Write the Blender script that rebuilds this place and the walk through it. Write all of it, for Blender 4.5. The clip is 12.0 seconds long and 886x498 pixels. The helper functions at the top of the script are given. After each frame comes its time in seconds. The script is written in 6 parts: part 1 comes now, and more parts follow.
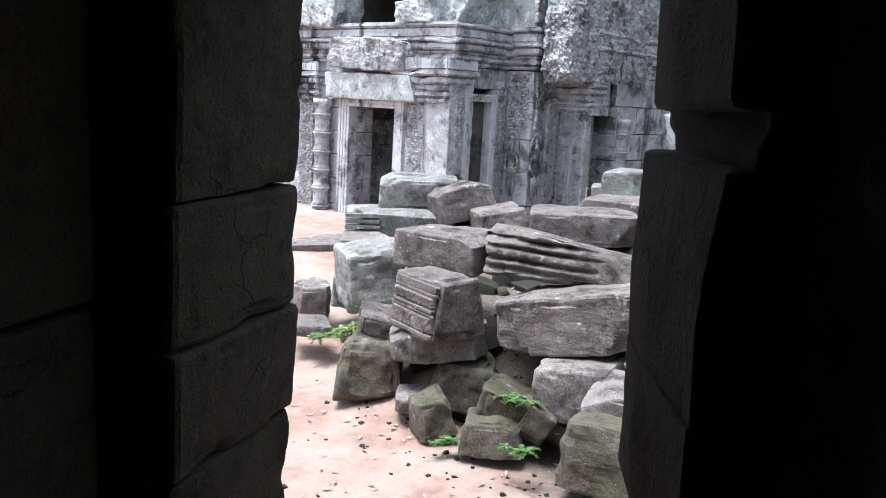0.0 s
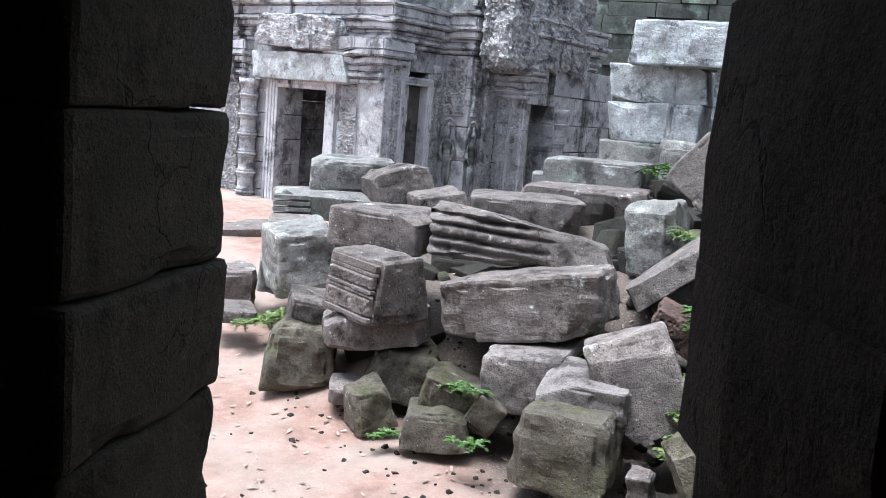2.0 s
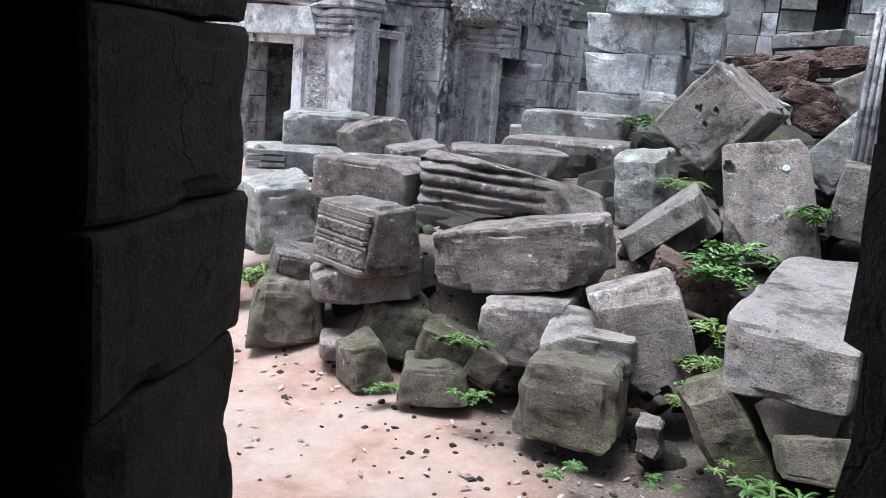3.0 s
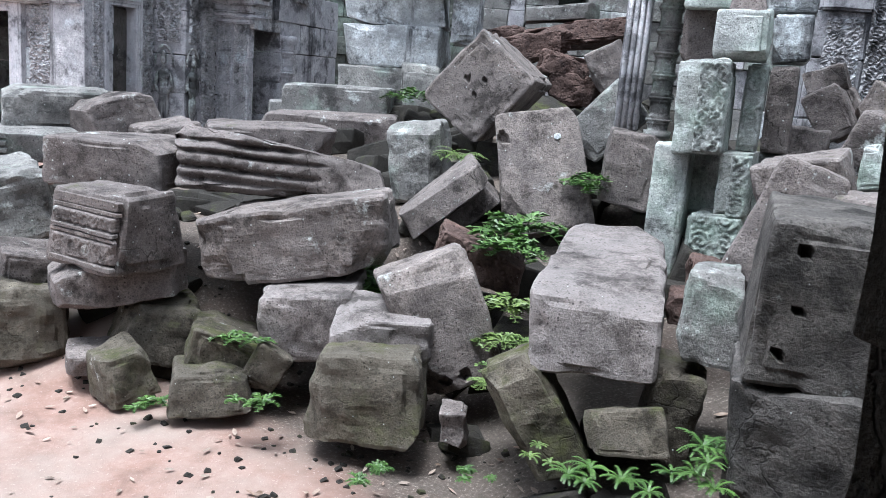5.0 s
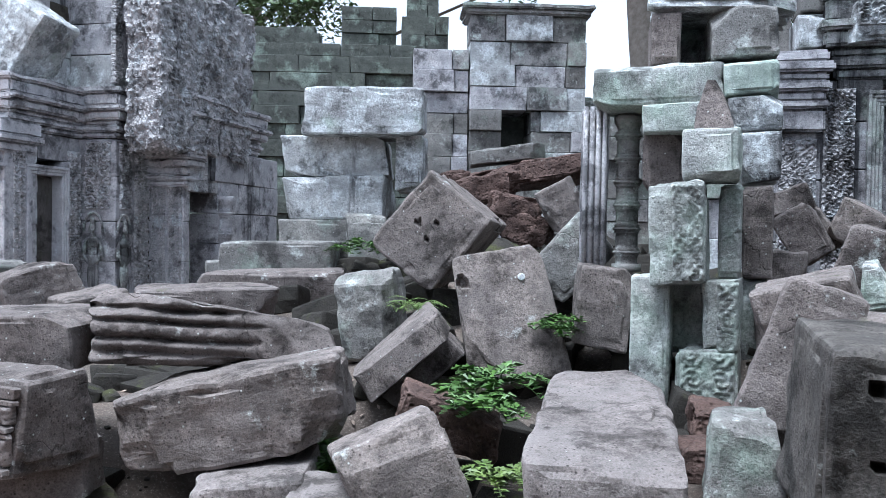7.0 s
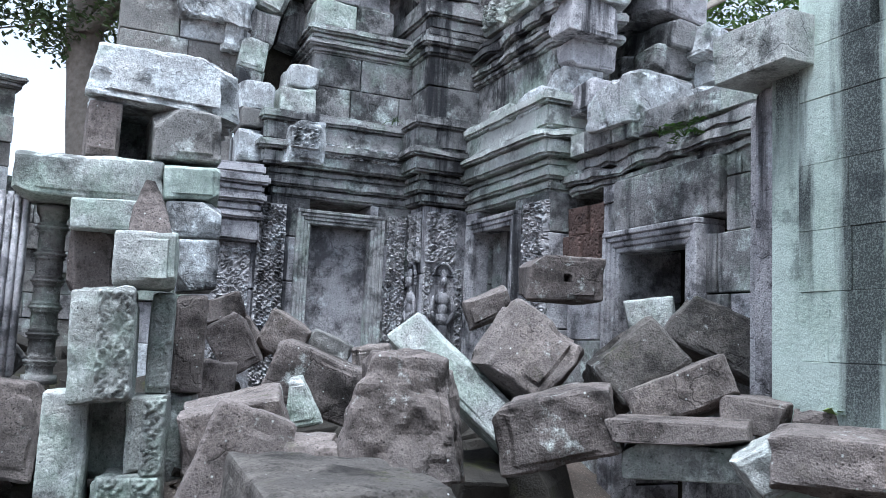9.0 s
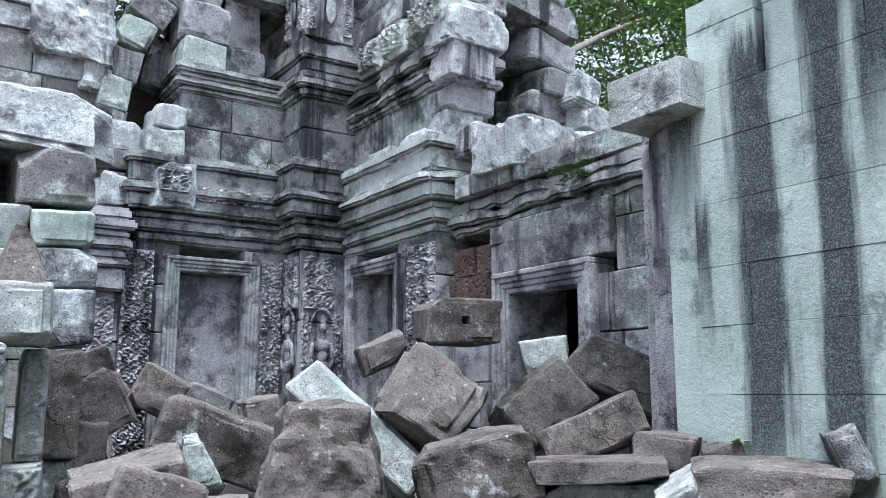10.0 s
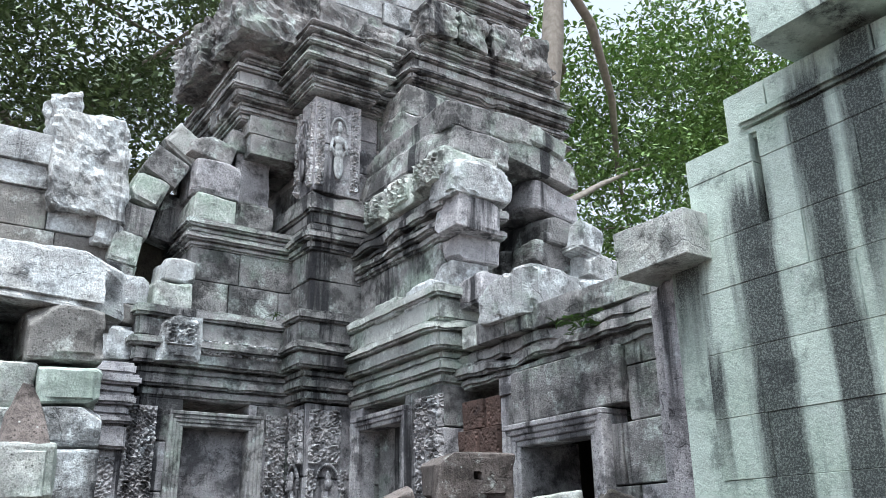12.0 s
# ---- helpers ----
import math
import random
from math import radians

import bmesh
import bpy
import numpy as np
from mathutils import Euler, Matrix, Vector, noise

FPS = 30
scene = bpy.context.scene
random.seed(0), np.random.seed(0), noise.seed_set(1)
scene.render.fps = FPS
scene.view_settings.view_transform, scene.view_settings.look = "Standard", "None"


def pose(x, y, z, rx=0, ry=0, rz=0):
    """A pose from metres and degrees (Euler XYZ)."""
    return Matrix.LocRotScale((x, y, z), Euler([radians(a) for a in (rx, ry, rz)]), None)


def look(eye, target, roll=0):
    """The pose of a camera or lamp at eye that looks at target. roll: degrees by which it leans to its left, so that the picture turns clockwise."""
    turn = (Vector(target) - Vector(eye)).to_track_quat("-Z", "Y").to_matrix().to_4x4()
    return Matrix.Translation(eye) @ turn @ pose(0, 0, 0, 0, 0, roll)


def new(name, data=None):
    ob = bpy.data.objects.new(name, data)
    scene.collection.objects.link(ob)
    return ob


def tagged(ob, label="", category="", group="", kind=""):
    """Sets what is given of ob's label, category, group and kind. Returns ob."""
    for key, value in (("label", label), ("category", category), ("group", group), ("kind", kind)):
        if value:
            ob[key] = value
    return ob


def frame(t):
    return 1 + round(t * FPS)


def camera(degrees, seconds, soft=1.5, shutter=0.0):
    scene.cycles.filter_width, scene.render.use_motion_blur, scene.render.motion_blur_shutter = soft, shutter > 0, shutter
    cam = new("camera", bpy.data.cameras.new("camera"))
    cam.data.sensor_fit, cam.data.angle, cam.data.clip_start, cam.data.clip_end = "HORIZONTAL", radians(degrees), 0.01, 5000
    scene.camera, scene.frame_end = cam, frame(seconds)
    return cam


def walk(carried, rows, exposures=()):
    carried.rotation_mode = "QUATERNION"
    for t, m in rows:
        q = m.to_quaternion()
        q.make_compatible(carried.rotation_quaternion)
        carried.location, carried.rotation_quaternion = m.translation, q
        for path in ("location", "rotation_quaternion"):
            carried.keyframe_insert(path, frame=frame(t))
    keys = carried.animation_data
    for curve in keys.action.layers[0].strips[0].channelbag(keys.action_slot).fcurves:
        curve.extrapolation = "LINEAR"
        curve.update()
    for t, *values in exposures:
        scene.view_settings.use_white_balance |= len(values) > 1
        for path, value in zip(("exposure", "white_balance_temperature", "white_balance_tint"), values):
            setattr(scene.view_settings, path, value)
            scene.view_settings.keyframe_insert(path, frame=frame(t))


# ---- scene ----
cam = camera(55.0, 12.0, soft=0.75)
PATH = [
    (0, (-0.042, -0.042, 2.272), (-0.021, 1.928, 1.932), 3.2),
    (0.5, (-0.021, 0.034, 2.257), (0.038, 2.008, 1.942), 2.9),
    (1, (-0.019, 0.171, 2.226), (0.092, 2.146, 1.931), 4.1),
    (1.5, (-0.043, 0.264, 2.132), (0.112, 2.233, 1.817), 5.7),
    (2, (-0.132, 0.388, 2.037), (0.067, 2.351, 1.713), 5.0),
    (2.5, (-0.258, 0.504, 1.964), (-0.008, 2.453, 1.589), 5.1),
    (3, (-0.32, 0.565, 1.902), (-0.016, 2.502, 1.504), 4.8),
    (3.5, (-0.296, 0.771, 1.821), (0.229, 2.661, 1.433), 3.8),
    (5.3, (-0.323, 1.016, 1.822), (0.538, 2.775, 1.414), 4.4),
    (5.5, (-0.275, 1.057, 1.821), (0.592, 2.811, 1.406), 4.1),
    (6, (-0.221, 1.22, 1.806), (0.588, 3.031, 1.555), 2.0),
    (6.5, (-0.214, 1.374, 1.769), (0.655, 3.176, 1.743), 1.0),
    (7, (-0.126, 1.503, 1.749), (0.825, 3.262, 1.711), 0.9),
    (7.5, (0.099, 1.647, 1.78), (1.319, 3.232, 1.829), 1.6),
    (7.7, (0.152, 1.659, 1.783), (1.485, 3.147, 1.878), 2.8),
    (9.3, (0.093, 1.767, 1.839), (1.95, 2.469, 2.084), 1.8),
    (9.5, (0.103, 1.863, 1.837), (1.985, 2.483, 2.106), 1.3),
    (10, (0.099, 2.009, 1.833), (2.006, 2.51, 2.168), 0.1),
    (10.5, (0.091, 2.08, 1.834), (1.996, 2.517, 2.262), -0.3),
    (11, (0.096, 2.08, 1.846), (1.972, 2.539, 2.367), 0.2),
    (11.5, (0.086, 2.046, 1.868), (1.934, 2.528, 2.46), -0.3),
    (12, (0.086, 2.05, 1.858), (1.91, 2.53, 2.526), -0.7),
]
walk(cam, [(t, look(eye, target, roll)) for t, eye, target, roll in PATH], [(0, 1.85, 5750, 7), (3, 1.65, 5700, 7), (5.5, 1.62, 5600, 6.5), (6.5, 1.56, 5450, 6.5), (7.5, 1.5, 5480, 7), (9.5, 1.52, 5520, 7), (12, 1.6, 5950, 5)])

# ---- light ----
SUN_EL, SUN_AZ = radians(74), radians(255)
world = bpy.data.worlds.new("overcast_sky")
scene.world = world
world.use_nodes = True
wn, wl = world.node_tree.nodes, world.node_tree.links
sky = wn.new("ShaderNodeTexSky")
sky.sky_type, sky.sun_disc, sky.sun_elevation, sky.sun_rotation = "NISHITA", False, SUN_EL, SUN_AZ
sky.air_density, sky.dust_density = 1.0, 3.0
hs = wn.new("ShaderNodeHueSaturation")
hs.inputs["Saturation"].default_value = 0.3
hs.inputs["Value"].default_value = 1.0
wl.new(sky.outputs[0], hs.inputs["Color"])
wl.new(hs.outputs[0], wn["Background"].inputs["Color"])
wn["Background"].inputs["Strength"].default_value = 0.12
sun = new("sun", bpy.data.lights.new("sun", "SUN"))
sun.data.energy, sun.data.angle, sun.data.color = 2.0, radians(28), (1.0, 0.98, 0.95)
sun.matrix_world = look((20 * math.sin(SUN_AZ) * math.cos(SUN_EL), 20 * math.cos(SUN_AZ) * math.cos(SUN_EL), 20 * math.sin(SUN_EL)), (0, 0, 0))


# ---- materials ----
def ramp(nt, src, stops):
    r = nt.nodes.new("ShaderNodeValToRGB")
    el = r.color_ramp.elements
    while len(el) < len(stops):
        el.new(0.5)
    for e, (p, c) in zip(el, stops):
        e.position, e.color = p, (*c, 1) if len(c) == 3 else c
    nt.links.new(src, r.inputs[0])
    return r.outputs[0]


def mixc(nt, fac, a, b, mode="MIX"):
    m = nt.nodes.new("ShaderNodeMix")
    m.data_type, m.blend_type = "RGBA", mode
    for sock, v in ((0, fac), (6, a), (7, b)):
        if isinstance(v, (int, float)):
            m.inputs[sock].default_value = v
        elif isinstance(v, tuple):
            m.inputs[sock].default_value = (*v, 1)
        else:
            nt.links.new(v, m.inputs[sock])
    return m.outputs[2]


def mathn(nt, op, a, b=0.0):
    m = nt.nodes.new("ShaderNodeMath")
    m.operation = op
    m.use_clamp = op in ("MULTIPLY", "ADD")
    for i, v in enumerate((a, b)):
        if isinstance(v, (int, float)):
            m.inputs[i].default_value = v
        else:
            nt.links.new(v, m.inputs[i])
    return m.outputs[0]


def noisen(nt, vec, scale, detail=6.0, rough=0.6):
    n = nt.nodes.new("ShaderNodeTexNoise")
    n.inputs["Scale"].default_value, n.inputs["Detail"].default_value, n.inputs["Roughness"].default_value = scale, detail, rough
    nt.links.new(vec, n.inputs["Vector"])
    return n.outputs["Fac"]


BLK, WHT = (0, 0, 0), (1, 1, 1)


def stone_mat(name, base, dark, lichen=0.0, lichen_col=(0.66, 0.69, 0.66), moss=0.0, green=0.0, streak=0.0, carve=0.0, pits=0.0, rough=0.9, specks=0.25, bump=0.5, blot=0.0, runs=(), cracks=0.6):
    """Weathered sandstone: two-scale mottling, lichen, moss on upward faces, algae, black run-off streaks, carved or pitted relief."""
    m = bpy.data.materials.new(name)
    m.use_nodes = True
    nt = m.node_tree
    bsdf = nt.nodes["Principled BSDF"]
    bsdf.inputs["Roughness"].default_value = rough
    bsdf.inputs["Specular IOR Level"].default_value = 0.25
    geo = nt.nodes.new("ShaderNodeNewGeometry")
    inf = nt.nodes.new("ShaderNodeObjectInfo")
    off = nt.nodes.new("ShaderNodeVectorMath")
    off.operation = "MULTIPLY_ADD"
    off.inputs[1].default_value = (1, 1, 1)
    cmb = nt.nodes.new("ShaderNodeCombineXYZ")
    sc = mathn(nt, "MULTIPLY", inf.outputs["Random"], 1.0)
    m40 = nt.nodes.new("ShaderNodeMath")
    m40.operation = "MULTIPLY"
    m40.inputs[1].default_value = 3.0
    nt.links.new(sc, m40.inputs[0])
    nt.links.new(m40.outputs[0], cmb.inputs[0])
    nt.links.new(geo.outputs["Position"], off.inputs[0])
    nt.links.new(cmb.outputs[0], off.inputs[2])
    pos, raw = off.outputs[0], geo.outputs["Position"]
    big, mid, fine = noisen(nt, raw, 1.3, 5), noisen(nt, pos, 7, 8, 0.7), noisen(nt, pos, 45, 6, 0.7)
    lite = tuple(min(1, c * 1.45) for c in base)
    col = ramp(nt, mid, [(0.34, dark), (0.49, base), (0.66, lite)])
    col = mixc(nt, ramp(nt, big, [(0.35, BLK), (0.68, WHT)]), col, mixc(nt, 0.45, col, dark))
    tone = ramp(nt, inf.outputs["Random"], [(0.0, (0.74, 0.72, 0.71)), (0.5, (1, 0.98, 0.97)), (1.0, (1.22, 1.2, 1.16))])
    col = mixc(nt, 1.0, col, tone, "MULTIPLY")
    col = mixc(nt, ramp(nt, fine, [(0.34, (0.5, 0.5, 0.5)), (0.56, BLK)]), col, dark)
    # weathering skin in patches with hard edges, and hairline cracks
    skin = ramp(nt, noisen(nt, pos, 3.4, 11, 0.68), [(0.47, BLK), (0.52, (0.55, 0.55, 0.55)), (0.6, (0.7, 0.7, 0.7))])
    col = mixc(nt, skin, col, mixc(nt, 0.28, base, dark))
    wp = nt.nodes.new("ShaderNodeVectorMath")
    wp.operation = "MULTIPLY_ADD"
    wp.inputs[1].default_value = (0.35, 0.35, 0.35)
    wn3 = nt.nodes.new("ShaderNodeTexNoise")
    wn3.inputs["Scale"].default_value, wn3.inputs["Detail"].default_value = 5.0, 6.0
    nt.links.new(pos, wn3.inputs["Vector"])
    nt.links.new(wn3.outputs["Color"], wp.inputs[0])
    nt.links.new(pos, wp.inputs[2])
    ck = nt.nodes.new("ShaderNodeTexVoronoi")
    ck.feature = "DISTANCE_TO_EDGE"
    ck.inputs["Scale"].default_value = 2.1
    nt.links.new(wp.outputs[0], ck.inputs["Vector"])
    crack = mathn(nt, "MULTIPLY", ramp(nt, ck.outputs["Distance"], [(0.003, WHT), (0.011, BLK)]), ramp(nt, big, [(0.5, BLK), (0.58, WHT)]))
    col = mixc(nt, mathn(nt, "MULTIPLY", crack, cracks), col, tuple(c * 0.4 for c in dark))
    grit = noisen(nt, pos, 130, 3, 0.6)
    col = mixc(nt, ramp(nt, grit, [(0.34, (0.34, 0.34, 0.34)), (0.46, BLK)]), col, tuple(c * 0.5 for c in dark))
    col = mixc(nt, ramp(nt, grit, [(0.57, BLK), (0.7, (0.2, 0.2, 0.2))]), col, tuple(min(1, c * 1.9) for c in base))
    pv0 = nt.nodes.new("ShaderNodeTexVoronoi")
    pv0.inputs["Scale"].default_value = 48
    nt.links.new(pos, pv0.inputs["Vector"])
    pore = mathn(nt, "MULTIPLY", ramp(nt, pv0.outputs["Distance"], [(0.12, WHT), (0.3, BLK)]), ramp(nt, mid, [(0.42, BLK), (0.56, WHT)]))
    col = mixc(nt, mathn(nt, "MULTIPLY", pore, 0.75), col, tuple(c * 0.45 for c in dark))
    worn = ramp(nt, geo.outputs["Pointiness"], [(0.52, BLK), (0.6, (0.3, 0.3, 0.3))])
    col = mixc(nt, worn, col, tuple(min(1, c * 1.9 + 0.03) for c in base))
    sep = nt.nodes.new("ShaderNodeSeparateXYZ")
    nt.links.new(geo.outputs["Normal"], sep.inputs[0])
    up = ramp(nt, sep.outputs[2], [(0.0, BLK), (0.85, WHT)])
    if green:
        g = ramp(nt, noisen(nt, raw, 2.2, 7, 0.65), [(0.62 - 0.3 * green, BLK), (0.78 - 0.25 * green, WHT)])
        col = mixc(nt, mathn(nt, "MULTIPLY", g, 0.75), col, mixc(nt, ramp(nt, fine, [(0.36, BLK), (0.6, WHT)]), (0.2, 0.27, 0.22), (0.42, 0.5, 0.43)))
    if lichen:
        l = ramp(nt, noisen(nt, pos, 4.5, 9, 0.75), [(0.68 - 0.28 * lichen, BLK), (0.76 - 0.24 * lichen, WHT)])
        col = mixc(nt, mathn(nt, "MULTIPLY", l, 0.85), col, mixc(nt, ramp(nt, fine, [(0.36, BLK), (0.6, WHT)]), tuple(c * 0.5 for c in lichen_col), lichen_col))
    if blot:
        bl = ramp(nt, noisen(nt, raw, 2.6, 9, 0.72), [(0.60 - 0.18 * blot, BLK), (0.66 - 0.14 * blot, WHT)])
        col = mixc(nt, mathn(nt, "MULTIPLY", bl, 0.7), col, tuple(c * 0.6 for c in dark))
    if streak:
        mp = nt.nodes.new("ShaderNodeMapping")
        mp.inputs["Scale"].default_value = (2.6, 2.6, 0.16)
        nt.links.new(raw, mp.inputs[0])
        s = ramp(nt, noisen(nt, mp.outputs[0], 1.0, 6, 0.65), [(0.66 - 0.21 * streak, BLK), (0.74 - 0.25 * streak, WHT)])
        s = mathn(nt, "MULTIPLY", s, ramp(nt, mid, [(0.25, (0.5, 0.5, 0.5)), (0.5, WHT)]))
        col = mixc(nt, mathn(nt, "MULTIPLY", s, 0.93), col, (0.022, 0.022, 0.026))
    for (along, wide, top, foot) in runs:
        # one black run-off stain: where along the wall, how wide, from which height down to which
        u = nt.nodes.new("ShaderNodeVectorMath")
        u.operation = "DOT_PRODUCT"
        u.inputs[1].default_value = (math.sin(radians(42)), math.cos(radians(42)), 0)
        nt.links.new(raw, u.inputs[0])
        pz = nt.nodes.new("ShaderNodeSeparateXYZ")
        nt.links.new(raw, pz.inputs[0])
        ms = nt.nodes.new("ShaderNodeMapping")
        ms.inputs["Scale"].default_value = (13.0, 13.0, 1.2)
        nt.links.new(raw, ms.inputs[0])
        ragged = noisen(nt, ms.outputs[0], 1.0, 8, 0.7)
        d = mathn(nt, "ABSOLUTE", mathn(nt, "SUBTRACT", u.outputs["Value"], along))
        d = mathn(nt, "ADD", mathn(nt, "DIVIDE", d, wide), mathn(nt, "MULTIPLY", ragged, 0.9))
        inside = ramp(nt, d, [(0.72, WHT), (0.98, BLK)])
        zr = mathn(nt, "SUBTRACT", pz.outputs[2], mathn(nt, "MULTIPLY", ragged, 0.7))
        rng = nt.nodes.new("ShaderNodeMapRange")
        rng.inputs[1].default_value, rng.inputs[2].default_value = foot - 0.35, foot + 0.15
        nt.links.new(zr, rng.inputs[0])
        tpr = nt.nodes.new("ShaderNodeMapRange")
        tpr.inputs[1].default_value, tpr.inputs[2].default_value = top - 0.35, top - 0.2
        tpr.inputs[3].default_value, tpr.inputs[4].default_value = 1.0, 0.0
        nt.links.new(zr, tpr.inputs[0])
        amt = mathn(nt, "MULTIPLY", inside, mathn(nt, "MULTIPLY", rng.outputs[0], tpr.outputs[0]))
        amt = mathn(nt, "MULTIPLY", amt, ramp(nt, grit, [(0.4, (0.72, 0.72, 0.72)), (0.52, WHT)]))
        col = mixc(nt, mathn(nt, "MULTIPLY", amt, 0.92), col, (0.025, 0.026, 0.03))
    if moss:
        w = mathn(nt, "MULTIPLY", ramp(nt, noisen(nt, raw, 3.2, 8, 0.7), [(0.66 - 0.4 * moss, BLK), (0.8 - 0.35 * moss, WHT)]), mathn(nt, "ADD", up, 0.35))
        col = mixc(nt, w, col, mixc(nt, fine, (0.018, 0.022, 0.007), (0.1, 0.108, 0.03)))
    if specks:
        v = nt.nodes.new("ShaderNodeTexVoronoi")
        v.inputs["Scale"].default_value = 16
        v.inputs["Randomness"].default_value = 1
        nt.links.new(pos, v.inputs["Vector"])
        sp = ramp(nt, v.outputs["Distance"], [(0.05 * specks, WHT), (0.2 * specks, BLK)])
        col = mixc(nt, mathn(nt, "MULTIPLY", sp, 0.8), col, (0.6, 0.63, 0.6))
    nt.links.new(col, bsdf.inputs["Base Color"])
    h = mathn(nt, "ADD", mathn(nt, "MULTIPLY", mid, 0.45), mathn(nt, "ADD", mathn(nt, "MULTIPLY", fine, 0.42), mathn(nt, "MULTIPLY", grit, 0.2)))
    h = mathn(nt, "SUBTRACT", h, mathn(nt, "MULTIPLY", crack, 0.4 * cracks))
    if carve:
        cv = nt.nodes.new("ShaderNodeTexVoronoi")
        cv.feature = "SMOOTH_F1"
        cv.inputs["Scale"].default_value = 17
        cv.inputs["Smoothness"].default_value = 0.35
        nt.links.new(raw, cv.inputs["Vector"])
        wv = ramp(nt, cv.outputs["Distance"], [(0.05, WHT), (0.28, (0.35, 0.35, 0.35)), (0.42, (0.8, 0.8, 0.8)), (0.6, BLK)])
        h = mathn(nt, "ADD", mathn(nt, "MULTIPLY", h, 0.4), mathn(nt, "MULTIPLY", wv, 0.6 * carve))
    if pits:
        pv = nt.nodes.new("ShaderNodeTexVoronoi")
        pv.inputs["Scale"].default_value = 28
        nt.links.new(pos, pv.inputs["Vector"])
        pt = ramp(nt, pv.outputs["Distance"], [(0.1, BLK), (0.45, WHT)])
        h = mathn(nt, "MULTIPLY", h, mathn(nt, "ADD", mathn(nt, "MULTIPLY", pt, pits), 1 - pits))
    bp = nt.nodes.new("ShaderNodeBump")
    bp.inputs["Strength"].default_value = bump
    bp.inputs["Distance"].default_value = 0.04 if carve else 0.03
    nt.links.new(h, bp.inputs["Height"])
    nt.links.new(bp.outputs[0], bsdf.inputs["Normal"])
    return m


M_BLOCK = stone_mat("brown_grey_sandstone", (0.205, 0.178, 0.168), (0.034, 0.029, 0.027), lichen=0.3, moss=0.1, specks=0.5, bump=0.8, blot=0.25)
M_MOSS = stone_mat("mossy_sandstone", (0.12, 0.105, 0.085), (0.028, 0.024, 0.017), lichen=0.14, moss=0.42, specks=0.3, bump=0.8, blot=0.35)
# Black-stained stone; it also carries the shade under the near block.
M_STAIN_SHADE = stone_mat("stain_and_shade_sandstone", (0.105, 0.096, 0.09), (0.022, 0.02, 0.019), lichen=0.16, moss=0.18, specks=0.3, bump=0.8, blot=0.5)
M_WORN = stone_mat("worn_pale_sandstone", (0.28, 0.25, 0.24), (0.045, 0.039, 0.036), lichen=0.16, specks=0.3, bump=0.7, blot=0.2)
M_LICH = stone_mat("lichened_sandstone", (0.235, 0.228, 0.218), (0.062, 0.06, 0.058), lichen=0.42, green=0.25, specks=0.45, bump=0.8, blot=0.3)
M_PALE = stone_mat("pale_lichen_sandstone", (0.44, 0.45, 0.455), (0.075, 0.076, 0.08), lichen=0.72, lichen_col=(0.74, 0.78, 0.8), streak=0.22, green=0.15, bump=0.8, blot=0.3)
M_FACADE = stone_mat("carved_grey_sandstone", (0.47, 0.46, 0.47), (0.06, 0.06, 0.064), lichen=0.5, lichen_col=(0.64, 0.68, 0.71), streak=0.2, carve=0.9, bump=1.0, blot=0.34)
M_PLAIN = stone_mat("plain_grey_sandstone", (0.46, 0.45, 0.468), (0.065, 0.064, 0.072), lichen=0.42, lichen_col=(0.66, 0.69, 0.72), streak=0.42, bump=0.9, blot=0.42)
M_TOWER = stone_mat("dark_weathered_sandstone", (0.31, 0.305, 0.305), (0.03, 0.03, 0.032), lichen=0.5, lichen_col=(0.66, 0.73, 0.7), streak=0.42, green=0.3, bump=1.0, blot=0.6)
M_GREEN = stone_mat("algae_green_sandstone", (0.40, 0.465, 0.425), (0.22, 0.265, 0.24), green=0.5, lichen=0.4, lichen_col=(0.52, 0.58, 0.54), streak=0.12, specks=0.15, bump=0.5, blot=0.12, cracks=0.0, runs=((3.752, 0.27, 3.35, 1.2), (3.412, 0.22, 3.75, 1.2), (4.152, 0.24, 3.2, 2.5), (4.052, 0.12, 2.6, 2.0), (3.172, 0.22, 3.85, 2.6)))
M_PILLAR = stone_mat("greenish_pillar_sandstone", (0.46, 0.47, 0.455), (0.08, 0.083, 0.08), green=0.6, lichen=0.55, lichen_col=(0.74, 0.78, 0.75), bump=0.8, blot=0.3)
M_PILCARVE = stone_mat("greenish_carved_sandstone", (0.38, 0.395, 0.375), (0.065, 0.07, 0.065), green=0.5, lichen=0.45, bump=0.8)
M_LATER = stone_mat("red_laterite", (0.125, 0.082, 0.07), (0.03, 0.02, 0.018), lichen=0.12, moss=0.1, pits=0.9, bump=1.0)
# One dark stone for jambs, rooms and hollows; their shade is in its colour.
M_DARK = stone_mat("shade_dark_sandstone", (0.075, 0.066, 0.052), (0.022, 0.019, 0.015), lichen=0.05, specks=0.0, bump=1.0)
M_BACK = stone_mat("far_dark_sandstone", (0.10, 0.108, 0.096), (0.025, 0.027, 0.025), green=0.3, lichen=0.1)


